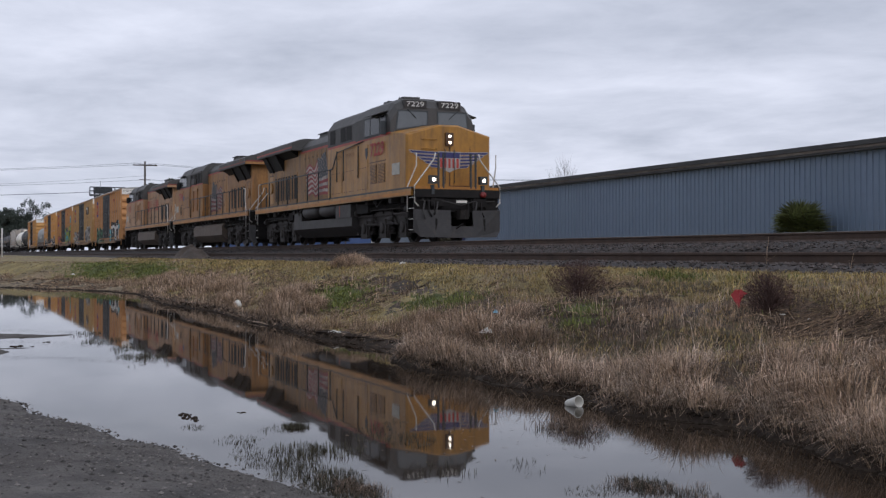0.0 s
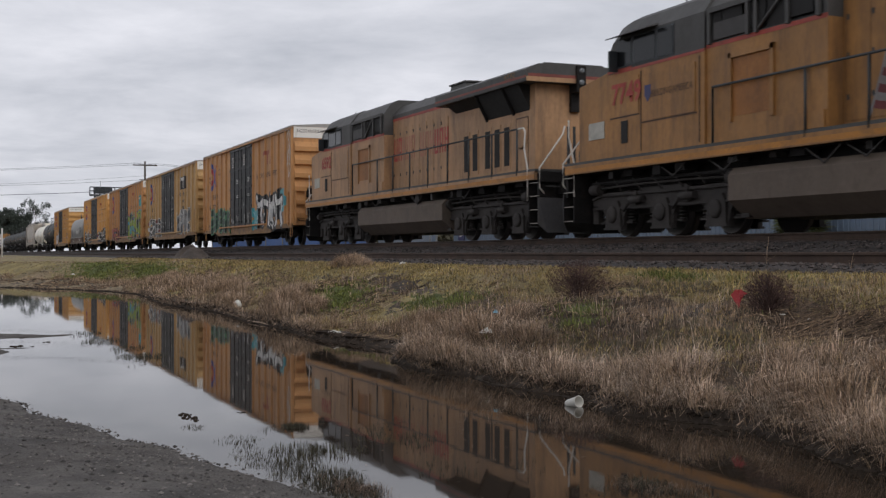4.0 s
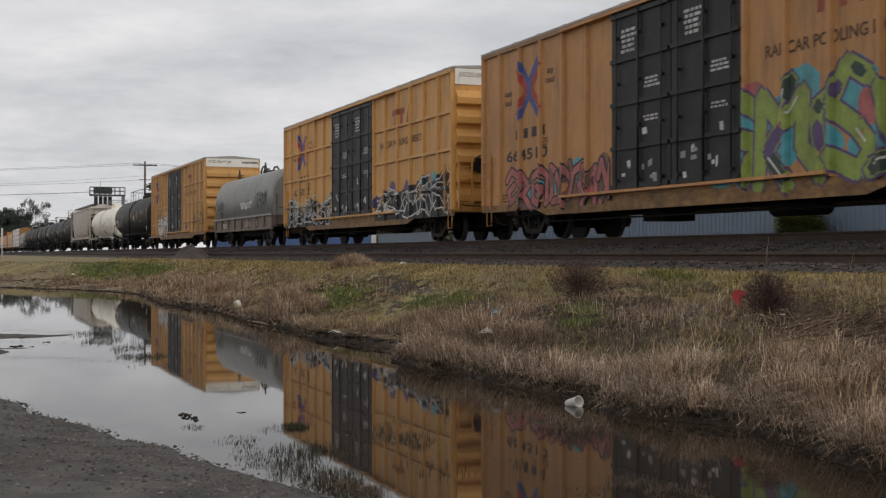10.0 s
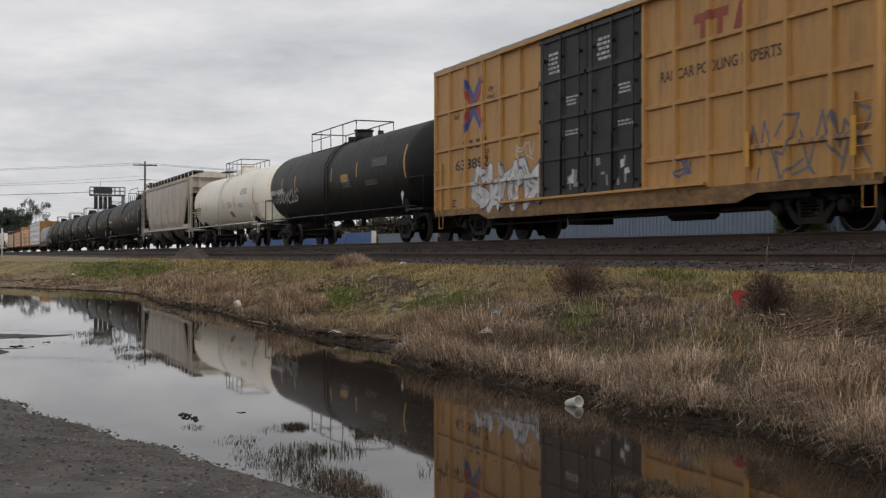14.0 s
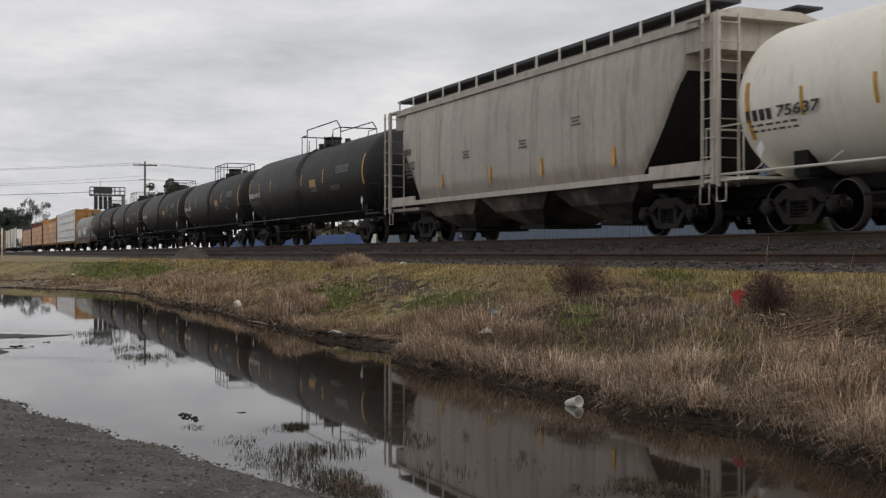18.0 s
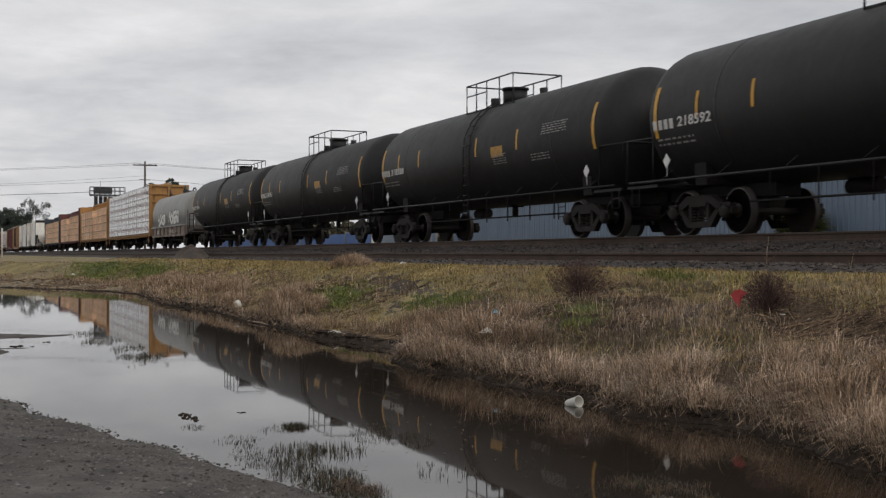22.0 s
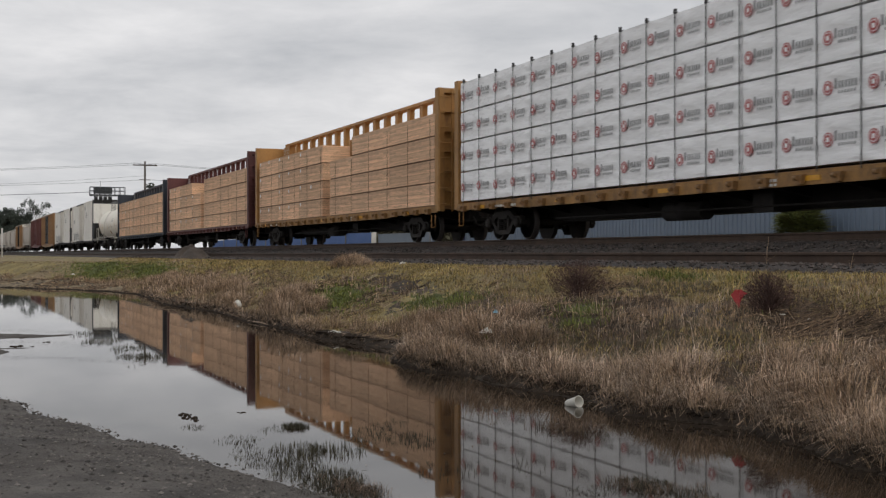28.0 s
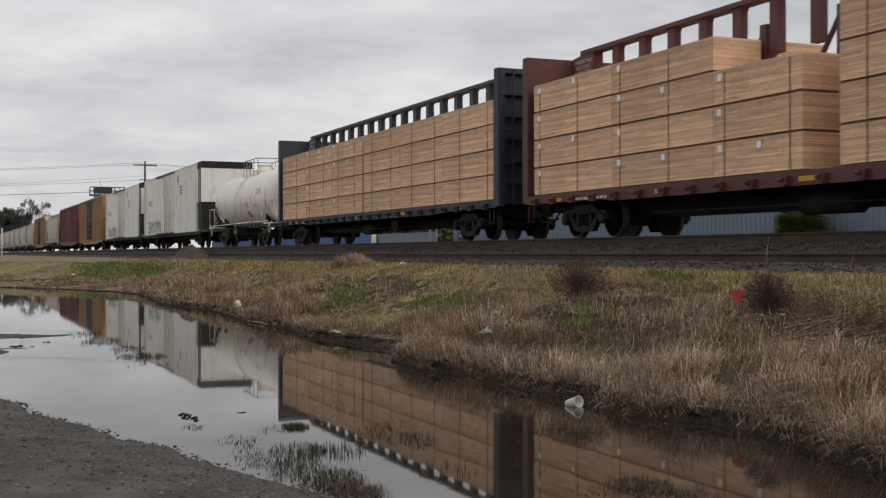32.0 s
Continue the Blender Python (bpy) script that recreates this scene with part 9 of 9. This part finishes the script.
    for k in (-1, 1):
        for x in (-8.3, -6.6):
            part("wing_bracket", Shape().prism([(k * 1.12, 3.30), (k * 1.16, 3.28), (k * 1.55, 4.01), (k * 1.12, 4.01)], x, x + 0.05, "x"), "under", c)
        slots = [(-8.05 + q * 0.44, 0.25 if q % 3 else 0.20) for q in range(6)] + [(-5.30, 0.24), (-4.88, 0.40)] if tankpipes else [(-8.0 + q * 0.62 + (0.25 if q > 2 else 0), 0.33) for q in range(5)]
        for x, w in slots:
            vf = part("vent_frame", Shape().box(x - 0.07, x + w + 0.08, *sorted((k * 1.121, k * 1.135)), 1.88, 3.12), rear_paint, c)
            part("vent_slot", Shape().box(x, x + w, *sorted((k * 1.135, k * 1.14)), 1.98, 3.02), "vent_dark", vf)
        part("hand_brake", Shape().lathe([(k * 1.12, 0.24), (k * 1.17, 0.26), (k * 1.17, 0.20)], "y", (-8.75, 0, 2.62), 16).box(-9.1, -8.4, *sorted((k * 1.121, k * 1.127)), 1.9, 3.15), paint, c)
        part("panel_seam", Shape().box(-9.12, -9.09, *sorted((k * 1.121, k * 1.131)), 1.85, 3.2).box(-8.42, -8.39, *sorted((k * 1.121, k * 1.131)), 1.85, 3.2).box(-9.12, -8.39, *sorted((k * 1.121, k * 1.131)), 3.17, 3.2), "letter_brown", c)
    part("rear_light_box", Shape().box(-9.93, -9.5, -0.13, 0.13, 3.78, 4.45).box(-9.62, -9.5, -0.13, 0.13, 3.3, 3.78), "under", c)
    for z in (4.02, 4.32):
        part("headlight", Shape().lathe([(-9.92, 0.075), (-9.95, 0.075), (-9.93, 0.01)], "x", (0, 0, z), 12), "glass_sky", c)
    # handrails with stanchions
    for k in (-1, 1):
        y = k * 1.52
        climbs = paint == "loco_yellow"
        part("handrail", Shape().tube([(2.5, y, 3.40), (1.9, y, 2.82), (-9.3, y, 2.82)] if climbs else [(4.3, y, 1.74), (4.3, y, 2.82), (-9.3, y, 2.82)], 0.024, 6), "dark_metal", c)
        for q in range(8):
            x = 1.6 - q * 1.55
            part("stanchion", Shape().tube([(x, y, 1.62), (x, y, 2.82)], 0.026, 5), "dark_metal", c)
        part("handrail", Shape().tube([(-9.3, y, 2.82), (-9.62, y, 2.82), (-9.72, y, 2.72), (-9.66, y, 2.3), (-9.86, y, 1.75), (-9.86, y, 0.95)], 0.022, 6), "hand_white", c, "white-painted handrail")
        if climbs:
            part("grab_rail", Shape().tube([(2.5, y, 3.40), (5.6, y * 1.01, 3.56)], 0.02, 5), "dark_metal", c)
            for q in (2.5, 3.3, 5.0):
                part("stanchion", Shape().tube([(q, y * 1.01, 2.3), (q, y * 1.01, 3.45)], 0.022, 5), "dark_metal", c)
    # steps and white end rails
    for e in (-1, 1):
        for k in (-1, 1):
            xa, xb = sorted((e * 9.9, e * 10.42))
            part("step_well", Shape().box(*sorted((e * 9.86, e * 9.9)), *sorted((k * 1.02, k * 1.5)), 0.32, 1.66).box(xa, xb, *sorted((k * 0.98, k * 1.02)), 0.32, 1.6), "under", c)
            for z in (0.36, 0.70, 1.04, 1.38):
                st = part("step", Shape().box(xa, xb, *sorted((k * 1.02, k * 1.47)), z, z + 0.03), "under", c)
                part("tread_edge", Shape().box(xa + 0.04, xb, *sorted((k * 1.47, k * 1.48)), z + 0.006, z + 0.026), "hand_white" if lights else "tread_grey", st)
            xx = e * 10.45
            if e > 0:
                part("end_handrail", Shape().tube([(xx - 0.58, k * 1.5, 0.95), (xx - 0.58, k * 1.5, 1.75), (xx - 0.1, k * 1.38, 2.40), (xx - 0.1, k * 1.38, 2.80)], 0.022, 6), "hand_white", c, "white-painted handrail")
            part("end_handrail", Shape().tube([(xx, k * 1.35, 1.12), (xx, k * 1.48, 1.25), (xx, k * 1.48, 1.75), (xx - e * 0.05, k * 0.8, 2.62), (xx - e * 0.05, k * 0.75, 2.82)], 0.022, 6), "hand_white", c, "white-painted handrail")
            for q in (0.45, 0.62):
                part("end_post", Shape().box(*sorted((xx - e * 0.08, xx - e * 0.02)), *sorted((k * q, k * (q + 0.05))), 1.7, 2.82), "dark_metal", c)
        x = e * 10.25
        s = Shape().box(*sorted((x, x + e * 0.12)), -1.45, 1.45, 0.95, 1.6)
        part("end_plate", s, "under", c)
        part("anti_climber", Shape().prism([(-1.45, 1.40), (1.45, 1.40), (1.45, 1.66), (-1.45, 1.66)], *sorted((x + e * 0.1, x + e * 0.24)), "x"), "under", c)
        for k in (-1, 1):
            outer, inner = k * 1.50, k * 0.38
            a = [(x + e * 0.16, outer, 1.02), (x + e * 0.16, outer, 0.35), (x + e * 0.30, k * 1.32, 0.14), (x + e * 0.62, inner, 0.12), (x + e * 0.50, inner, 0.98)]
            b = [(p - e * 0.03, q, r) for p, q, r in a]
            part("plough", Shape().loft([a, b]), "plough_steel", c, "dark steel snow plough pilot")
            part("plough_brace", Shape().box(*sorted((x + e * 0.34, x + e * 0.44)), *sorted((k * 0.8, k * 0.86)), 0.35, 0.72), "under", c)
            part("hose_box", Shape().box(*sorted((x + e * 0.1, x + e * 0.3)), *sorted((k * 0.5, k * 0.95)), 1.12, 1.36), "under", c)
        part("plough", Shape().loft([[(x + e * 0.62, -0.38, 0.12), (x + e * 0.62, 0.38, 0.12), (x + e * 0.58, 0.38, 0.48), (x + e * 0.58, -0.38, 0.48)], [(x + e * 0.58, -0.38, 0.12), (x + e * 0.58, 0.38, 0.12), (x + e * 0.54, 0.38, 0.48), (x + e * 0.54, -0.38, 0.48)]]), "plough_steel", c)
        if lights and e > 0:
            part("marker_light", Shape().lathe([(x + e * 0.24, 0.10), (x + e * 0.32, 0.10), (x + e * 0.33, 0.02)], "x", (0, 0.85, 1.50), 12), "marker_red", c, "red marker light")
        part("class_plate", Shape().box(*sorted((x + e * 0.5, x + e * 0.52)), -0.18, 0.18, 1.22, 1.30), "hand_white", c)
        for q in range(8):
            y = -1.2 + q * 0.15 + (0.9 if q > 3 else 0)
            part("air_hose", Shape().tube([(x + e * 0.13, y, 1.38), (x + e * 0.30, y + 0.02, 1.25), (x + e * 0.36, y + 0.05 * (q % 3 - 1), 0.95), (x + e * 0.42, y + 0.08 * (q % 2), 0.7 + 0.08 * (q % 3))], 0.026, 5), "under" if q % 3 else "tank_grey", c)
        part("cut_lever", Shape().tube([(x + e * 0.2, -1.3, 1.3), (x + e * 0.3, -0.5, 1.28), (x + e * 0.5, 0, 1.15), (x + e * 0.3, 0.5, 1.28), (x + e * 0.2, 1.3, 1.3)], 0.018, 5), "tank_grey", c)
        coupler(c, x - e * 0.15, e)
    # fuel tank and gear between the trucks
    ring2 = [(-1.42, 1.10), (-1.42, 0.62), (-1.0, 0.28), (1.0, 0.28), (1.42, 0.62), (1.42, 1.10), (1.3, 1.24), (-1.3, 1.24)]
    part("fuel_tank", Shape().prism(ring2 if not tankpipes else [(a, min(b, 0.95)) for a, b in ring2[:6]], -3.95, 3.95, "x"), "tank_grey" if tankpipes else "tank_brown", c, "grey fuel tank" if tankpipes else "dusty brown fuel tank")
    if tankpipes:
        for xa, xb in ((-2.6, -0.5), (-0.2, 2.0)):
            part("air_reservoir", Shape().lathe([(xa, 0.05), (xa + 0.06, 0.2), (xa + 0.2, 0.26), (xb - 0.2, 0.26), (xb - 0.06, 0.2), (xb, 0.05)], "x", (0, -1.22, 1.30), 16), "tank_grey", c, "grey air reservoir")
        part("gear_box", Shape().box(2.1, 3.9, -1.45, -1.0, 0.95, 1.42), "tank_grey", c)
        part("gear_box", Shape().box(-3.9, -2.8, -1.4, -1.0, 0.95, 1.3), "tank_grey", c)
        part("gauge_stripe", Shape().box(2.55, 2.63, -1.456, -1.45, 1.0, 1.4), "letter_rust", c)
    part("pipework", Shape().tube([(-9.5, -1.2, 1.22), (-4, -1.2, 1.15), (9.5, -1.2, 1.22)], 0.04, 6).tube([(-9.5, 1.2, 1.22), (9.5, 1.2, 1.22)], 0.04, 6).box(-5.2, -4.5, -1.3, -0.9, 1.05, 1.38).box(4.2, 5.4, -1.3, -0.9, 1.05, 1.38), "under", c)
    for k in (-1, 1):
        for q in range(16):
            x = -9.2 + q * 1.2 + r.uniform(-0.3, 0.3)
            w, h = r.uniform(0.1, 0.45), r.uniform(0.08, 0.22)
            part("gear_bracket", Shape().box(x, x + w, *sorted((k * 1.05, k * r.uniform(1.25, 1.45))), 1.46 - h, 1.46), r.choice(("under", "tank_grey", "frame_dust")), c)
        for q in range(5):
            x = r.uniform(-8.5, 7.5)
            part("cable", Shape().tube([(x, k * 1.4, 1.46), (x + 0.4, k * 1.42, r.uniform(1.15, 1.3)), (x + 0.9, k * 1.4, 1.44)], 0.018, 5), "tank_grey", c)
    loco_truck(c, 6.65)
    loco_truck(c, -6.65)
    # painted numbers, words and flag
    for k in (-1, 1):
        turn = Matrix.Identity(4) if k < 0 else pose(0, 0, 0, 0, 0, 180)
        def put(text, h, mat, x, y, z, **kw):
            letters(text, h, mat, c, Matrix.Translation((x, k * y, z)) @ turn @ pose(0, 0, 0, 90, 0, 0), **kw)
        put(number, 0.44, "letter_ghost", 7.48 if not tankpipes else 7.02, 1.53, 3.08 if not tankpipes else 3.16, width=1.2 if not tankpipes else 1.4, thick=0.016)
        put(number, 0.15, "letter_weak", -8.9, 1.57, 4.22, width=0.62)
        if flagged:
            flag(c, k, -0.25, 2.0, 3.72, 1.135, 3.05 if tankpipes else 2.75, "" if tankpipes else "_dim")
            if words:
                put("BUILDING AMERICA", 0.15, "letter_weak" if tankpipes else "letter_brown", 3.2 if tankpipes else 5.72, 1.482 if tankpipes else 1.53, 3.2 if tankpipes else 2.95, width=2.4 if tankpipes else 1.5)
        else:
            # two slim uprights and a joining bar for each worn letter
            for q in range(12):
                if q == 5:
                    continue
                x, yy = 0.95 - q * 0.40, sorted((k * 1.134, k * 1.139))
                up = q % 3
                s = Shape().box(x - 0.09, x, *yy, 2.70, 3.46).box(x - 0.30, x - 0.21, *yy, 2.70, 3.46)
                s.box(x - 0.21, x - 0.09, *yy, (2.70, 3.36, 3.05)[up], (2.80, 3.46, 3.15)[up])
                part("painted_bar", s, "letter_ghost" if q > 8 or q < 2 else "bar_ghost", c, "worn red painted bars")
    return c
# ---- the consist: each vehicle with the place of its middle along the track at the start ----
TRAIN = []


def couple(car, s, turned=False):
    car.matrix_world = pose(s, TRACK_Y, RAIL, 0, 0, 180 if turned else 0)
    TRAIN.append((car, s, turned))
    return car


couple(locomotive("lead diesel locomotive in bright yellow with lit headlights", "loco_yellow", "7229", lights=True, tankpipes=True), -46.0)
couple(locomotive("grimy yellow diesel locomotive with a painted flag, running backwards", "loco_faded", "7749"), -68.1, True)
couple(locomotive("faded tan-yellow diesel locomotive, cab towards the wagons", "loco_pale", "6592", flagged=False), -90.23, True)

def sprayed(car, x0, x1, z0, z1, *args, grid=False, **kw):
    """Graffiti on a box car's near wall, running over its posts."""
    graffiti(car, x0, x1, z0, z1, -1.523, *args, posts=[p for p in POSTS if x0 - 0.4 < p < x1 + 0.4], proud=0.08, ribs=(1.55,) if grid else (), sill=0.032, **kw)


b1 = couple(boxcar("faded orange-yellow high box car with silver and green graffiti", "box_orange", seed=1), -111.88)
car_marks(b1, 1.52, number="667729"), logo_block(b1, 1.52, "plain")
sprayed(b1, -7.4, -2.6, 0.80, 1.85, 2, 5, [("spray_green", 0.07), ("spray_darkgreen", 0.0), ("spray_green", -0.13)], 0.15, "green and black bubble graffiti", back=["spray_green"])
sprayed(b1, 2.95, 7.55, 0.82, 2.25, 7, 4, [("spray_black", 0.13), ("spray_white", 0.0), ("spray_black", -0.10)], 0.13, "white and black graffiti", back=["spray_black", "spray_black", "spray_black", "spray_black"], rough=0.05)
sprayed(b1, 7.3, 8.1, 1.6, 2.4, 8, 1, [("spray_teal", 0.08), ("spray_teal", 0.02), ("spray_white", -0.1)], 0.12, "pale teal tag")
sprayed(b1, 2.45, 3.0, 0.85, 1.6, 9, 1, [("spray_teal", 0.08), ("spray_teal", 0.02), ("spray_white", -0.1)], 0.12, "pale teal tag")
sprayed(b1, 8.35, 9.1, 2.9, 4.9, 10, 1, [("spray_white", 0.0)], 0.022, "thin white scrawl", rough=0.3)
sprayed(b1, 8.4, 9.1, 3.4, 4.7, 11, 2, [("spray_white", 0.0)], 0.018, "thin white scrawl", rough=0.4)
b2 = couple(boxcar("sun-bleached tan high box car with silver graffiti", "box_tan", seed=2), -132.75)
car_marks(b2, 1.52, number="660786"), logo_block(b2, 1.52, "framed")
sprayed(b2, -8.0, -2.5, 0.78, 2.0, 5, 8, [("spray_white", 0.035), ("spray_grey", 0.0), ("spray_white", -0.085)], 0.125, "grey block graffiti with white outlines and maroon edges", back=["spray_red", "spray_grey", "spray_white"], rough=0.07, accents=("spray_silver",), chips=8, joint=4)
sprayed(b2, 2.9, 7.2, 0.95, 2.3, 12, 5, [("spray_white", 0.05), ("spray_silver", 0.02), ("spray_grey", -0.07)], 0.14, "silver graffiti with white outlines", back=["spray_grey", "spray_silver"], rough=0.08, accents=("spray_grey",), joint=5)
b3 = couple(boxcar("orange-yellow high box car with teal and lime graffiti", "box_orange", seed=3), -153.36)
car_marks(b3, 1.52, number="664510"), logo_block(b3, 1.52, "plain")
sprayed(b3, -7.9, -2.5, 0.78, 1.75, 21, 8, [("spray_black", 0.045), ("spray_pink", 0.0), ("spray_brown", -0.05)], 0.085, "brown and black graffiti", back=["spray_teal", "spray_brown", "spray_brown"], accents=("spray_brown",))
sprayed(b3, 1.6, 8.7, 0.80, 2.75, 17, 7, [("spray_purple", 0.05), ("spray_lime", 0.0), ("spray_white", -0.15)], 0.17, "teal, lime and purple graffiti", back=["spray_teal", "spray_teal", "spray_teal", "spray_lime", "spray_teal", "spray_pink"], accents=("spray_pink", "spray_yellow", "spray_darkgreen", "spray_purple", "spray_lime"), rough=0.08, joint=4)
sprayed(b3, 7.9, 8.7, 3.3, 3.9, 18, 1, [("spray_teal", 0.08), ("spray_teal", 0.05), ("spray_white", -0.1)], 0.16, "pale teal tag", back=["spray_teal"])
b4 = couple(boxcar("golden-yellow grid-ribbed high box car with black and white graffiti", "box_golden", "grid", seed=4), -174.1)
car_marks(b4, 1.52, number="675022"), logo_block(b4, 1.52, "plain")
wild(b4, -8.9, -2.5, 0.74, lambda x: 1.78 + 0.18 * math.sin(2.1 * x), -1.523, 31, 7, True, "black and white outlined graffiti", POSTS, ("spray_teal", "spray_silver", "spray_purple"))
wild(b4, 2.5, 9.1, 0.74, lambda x: 1.55 + 0.11 * (x - 2.5) + 0.35 * max(0.0, 1 - abs(x - 4.0) / 0.7), -1.523, 37, 5, False, "large black graffiti with jagged white outlines", POSTS, ("spray_purple", "spray_teal", "spray_purple"))
sprayed(b4, -2.2, 2.2, 0.95, 1.6, 38, 6, [("spray_black", 0.03), ("spray_white", 0.0)], 0.05, "white flecks of graffiti", chips=14)
yellow_ticks(b4, -1.62, [-8.2, -6.9, -4.2, 3.4, 6.8], 1.25)
gon = couple(coilcar("grey hooded coil car with scrawled black tags", 1), -191.9)
graffiti(gon, -5.7, -4.0, 1.85, 2.35, -1.503, 41, 7, [("spray_black", 0.0)], 0.02, "thin black tag", rough=0.7)
graffiti(gon, -4.9, -4.0, 1.5, 1.85, -1.503, 42, 3, [("spray_black", 0.0)], 0.022, "thin black tag")
graffiti(gon, -0.2, 2.3, 1.80, 2.15, -1.503, 43, 8, [("spray_white", 0.0)], 0.028, "pale tag", rough=0.4)
graffiti(gon, 3.0, 5.2, 1.8, 2.5, -1.503, 44, 8, [("spray_black", 0.0)], 0.025, "thin black tag", rough=0.7)
b5 = couple(boxcar("golden-yellow grid-ribbed high box car with white graffiti by the door", "box_amber", "grid", seed=5), -209.86)
car_marks(b5, 1.52, number="638892"), logo_block(b5, 1.52, "plain")
sprayed(b5, -6.6, -2.5, 0.80, 1.95, 51, 5, [("spray_blue", 0.035), ("spray_white", 0.0), ("spray_silver", -0.09)], 0.12, "white and blue graffiti", grid=True, rough=0.15)
sprayed(b5, 6.0, 9.15, 0.95, 2.05, 57, 5, [("spray_slate", 0.0)], 0.026, "thin blue-grey outline tag", grid=True, rough=0.35)
sprayed(b5, 3.5, 4.05, 1.15, 1.5, 54, 2, [("spray_blue", 0.0)], 0.022, "small blue scribble", rough=0.2)
sprayed(b5, -3.9, -2.8, 1.95, 2.45, 55, 4, [("spray_white", 0.0)], 0.014, "thin white scrawl", rough=0.3)
yellow_ticks(b5, -1.62, [5.9, 8.7], 1.2, 0.65, 0.13)

k1 = couple(tankcar("long black tank car with dark dome and railings", "tank_black", L=19.0, R=1.53, seed=1, platform=(-4.6, 1.3), number="10282"), -230.4)
graffiti(k1, -7.5, -4.0, 1.75, 2.35, -1.53, 61, 6, [("spray_silver", 0.0)], 0.03, "thin pale tag")
couple(tankcar("dirty cream-white tank car with yellow stripes", "tank_white", L=16.4, R=1.48, fit="tank_white", text="letter_black", seed=2, platform=(-1.9, 1.7), number="75637"), -249.8)
couple(hopper("weathered grey covered hopper with running boards", number="30482", seed=3), -267.1)
couple(tankcar("long black tank car with white stencils", "tank_black", L=18.9, R=1.56, seed=4, platform=(-2.1, 3.4), number="64415", tall=1.1), -287.4)
for n, (s, num) in enumerate(((-305.8, "218592"), (-322.65, "218588"), (-339.45, "218591"), (-356.1, "218594"))):
    couple(tankcar("black tank car with orange-yellow stripes", "tank_black", L=16.2, R=1.49, seed=10 + n, platform=(-1.75, 1.4), number=num), s)
gon2 = couple(coilcar("grey hooded coil car with pale round graffiti", 2), -371.95)
graffiti(gon2, -3.5, -0.8, 1.55, 2.25, -1.503, 71, 4, [("spray_black", 0.03), ("spray_white", 0.0)], 0.10, "pale silver graffiti", rough=0.2)
graffiti(gon2, 0.6, 4.2, 1.60, 2.30, -1.503, 72, 4, [("spray_black", 0.03), ("spray_white", 0.0)], 0.12, "pale silver graffiti", rough=0.2)

couple(centerbeam("yellow centre-beam car stacked with white-wrapped timber", "beam_yellow", "wrapped", seed=1), -391.45)
couple(centerbeam("yellow centre-beam car stacked with bare sawn boards", "beam_yellow", "a", seed=2), -415.7)
couple(centerbeam("maroon centre-beam car stacked with bare sawn boards", "beam_maroon", "b", seed=3), -440.2)
couple(centerbeam("dark blue centre-beam car fully stacked with sawn boards", "beam_blue", "c", seed=4), -464.7)
couple(tankcar("short cream-white tank car with a railed dome", "tank_white", L=12.9, R=1.38, fit="tank_white", text="letter_black", seed=20, platform=(-1.5, 1.5)), -484.2)
couple(reefer("white refrigerator car with dark cooling unit", 1), -503.5)
couple(reefer("grubby white refrigerator car with grey graffiti", 2), -526.1)
couple(boxcar("brown-yellow box car with a black door", "brown_box", seed=6, L=20.2, white_end=False), -549.0)
couple(boxcar("dark maroon box car with ribbed sides", "maroon", seed=7, L=20.6, door="maroon", white_end=False), -571.8)
couple(hopper("pale grey covered hopper", seed=8, L=18.8, H=4.5), -594.3)
couple(boxcar("brown box car with a black door", "brown_box", seed=9, L=20.6, white_end=True), -616.8)
last = couple(hopper("light grey covered hopper", seed=10, L=17.4, H=4.4), -639.0)
for k in range(1, 7):
    q = copy_thing(last, Matrix.Identity(4))
    for a, b in zip(last.children_recursive, q.children_recursive):
        if "wheelset" in b.name:
            WHEELS.append((b, 0.4572))
    couple(q, -639.0 - 19.2 * k)


# ---- what moves: the whole train rolls by, wheels turning ----
SPEEDS = ((0.0, 13.19), (8.0, 13.29), (16.0, 13.24), (24.0, 13.16), (32.0, 13.36))


def rolled(t):
    """Metres travelled after t seconds, from the speeds above, changing evenly between them."""
    d = 0.0
    for (t0, v0), (t1, v1) in zip(SPEEDS, SPEEDS[1:]):
        if t <= t0:
            break
        e = min(t, t1)
        ve = v0 + (v1 - v0) * (e - t0) / (t1 - t0)
        d += (v0 + ve) / 2 * (e - t0)
    return d


def motions():
    times = [2.0 * k for k in range(17)]
    for car, s, turned in TRAIN:
        walk(car, [(t, pose(s + rolled(t), TRACK_Y, RAIL, 0, 0, 180 if turned else 0)) for t in times])
    shared_keys = {}
    for w, radius in WHEELS:
        at = w.location.copy()
        flip = -1 if any(c is w.parent.parent and tr for c, _, tr in TRAIN) else 1
        key = (radius, round(at.x, 3), flip)
        if key not in shared_keys:
            rows = []
            for f in range(32 * FPS + 1):
                a = math.degrees(rolled(f / FPS) / radius) * flip
                rows.append((f / FPS, Matrix.Translation(at) @ Euler((0, radians(a % 360.0), 0)).to_matrix().to_4x4()))
            walk(w, rows)
            shared_keys[key] = w.animation_data
        else:
            w.rotation_mode = "QUATERNION"
            keys = w.animation_data_create()
            keys.action = shared_keys[key].action
            keys.action_slot = shared_keys[key].action_slot


motions()
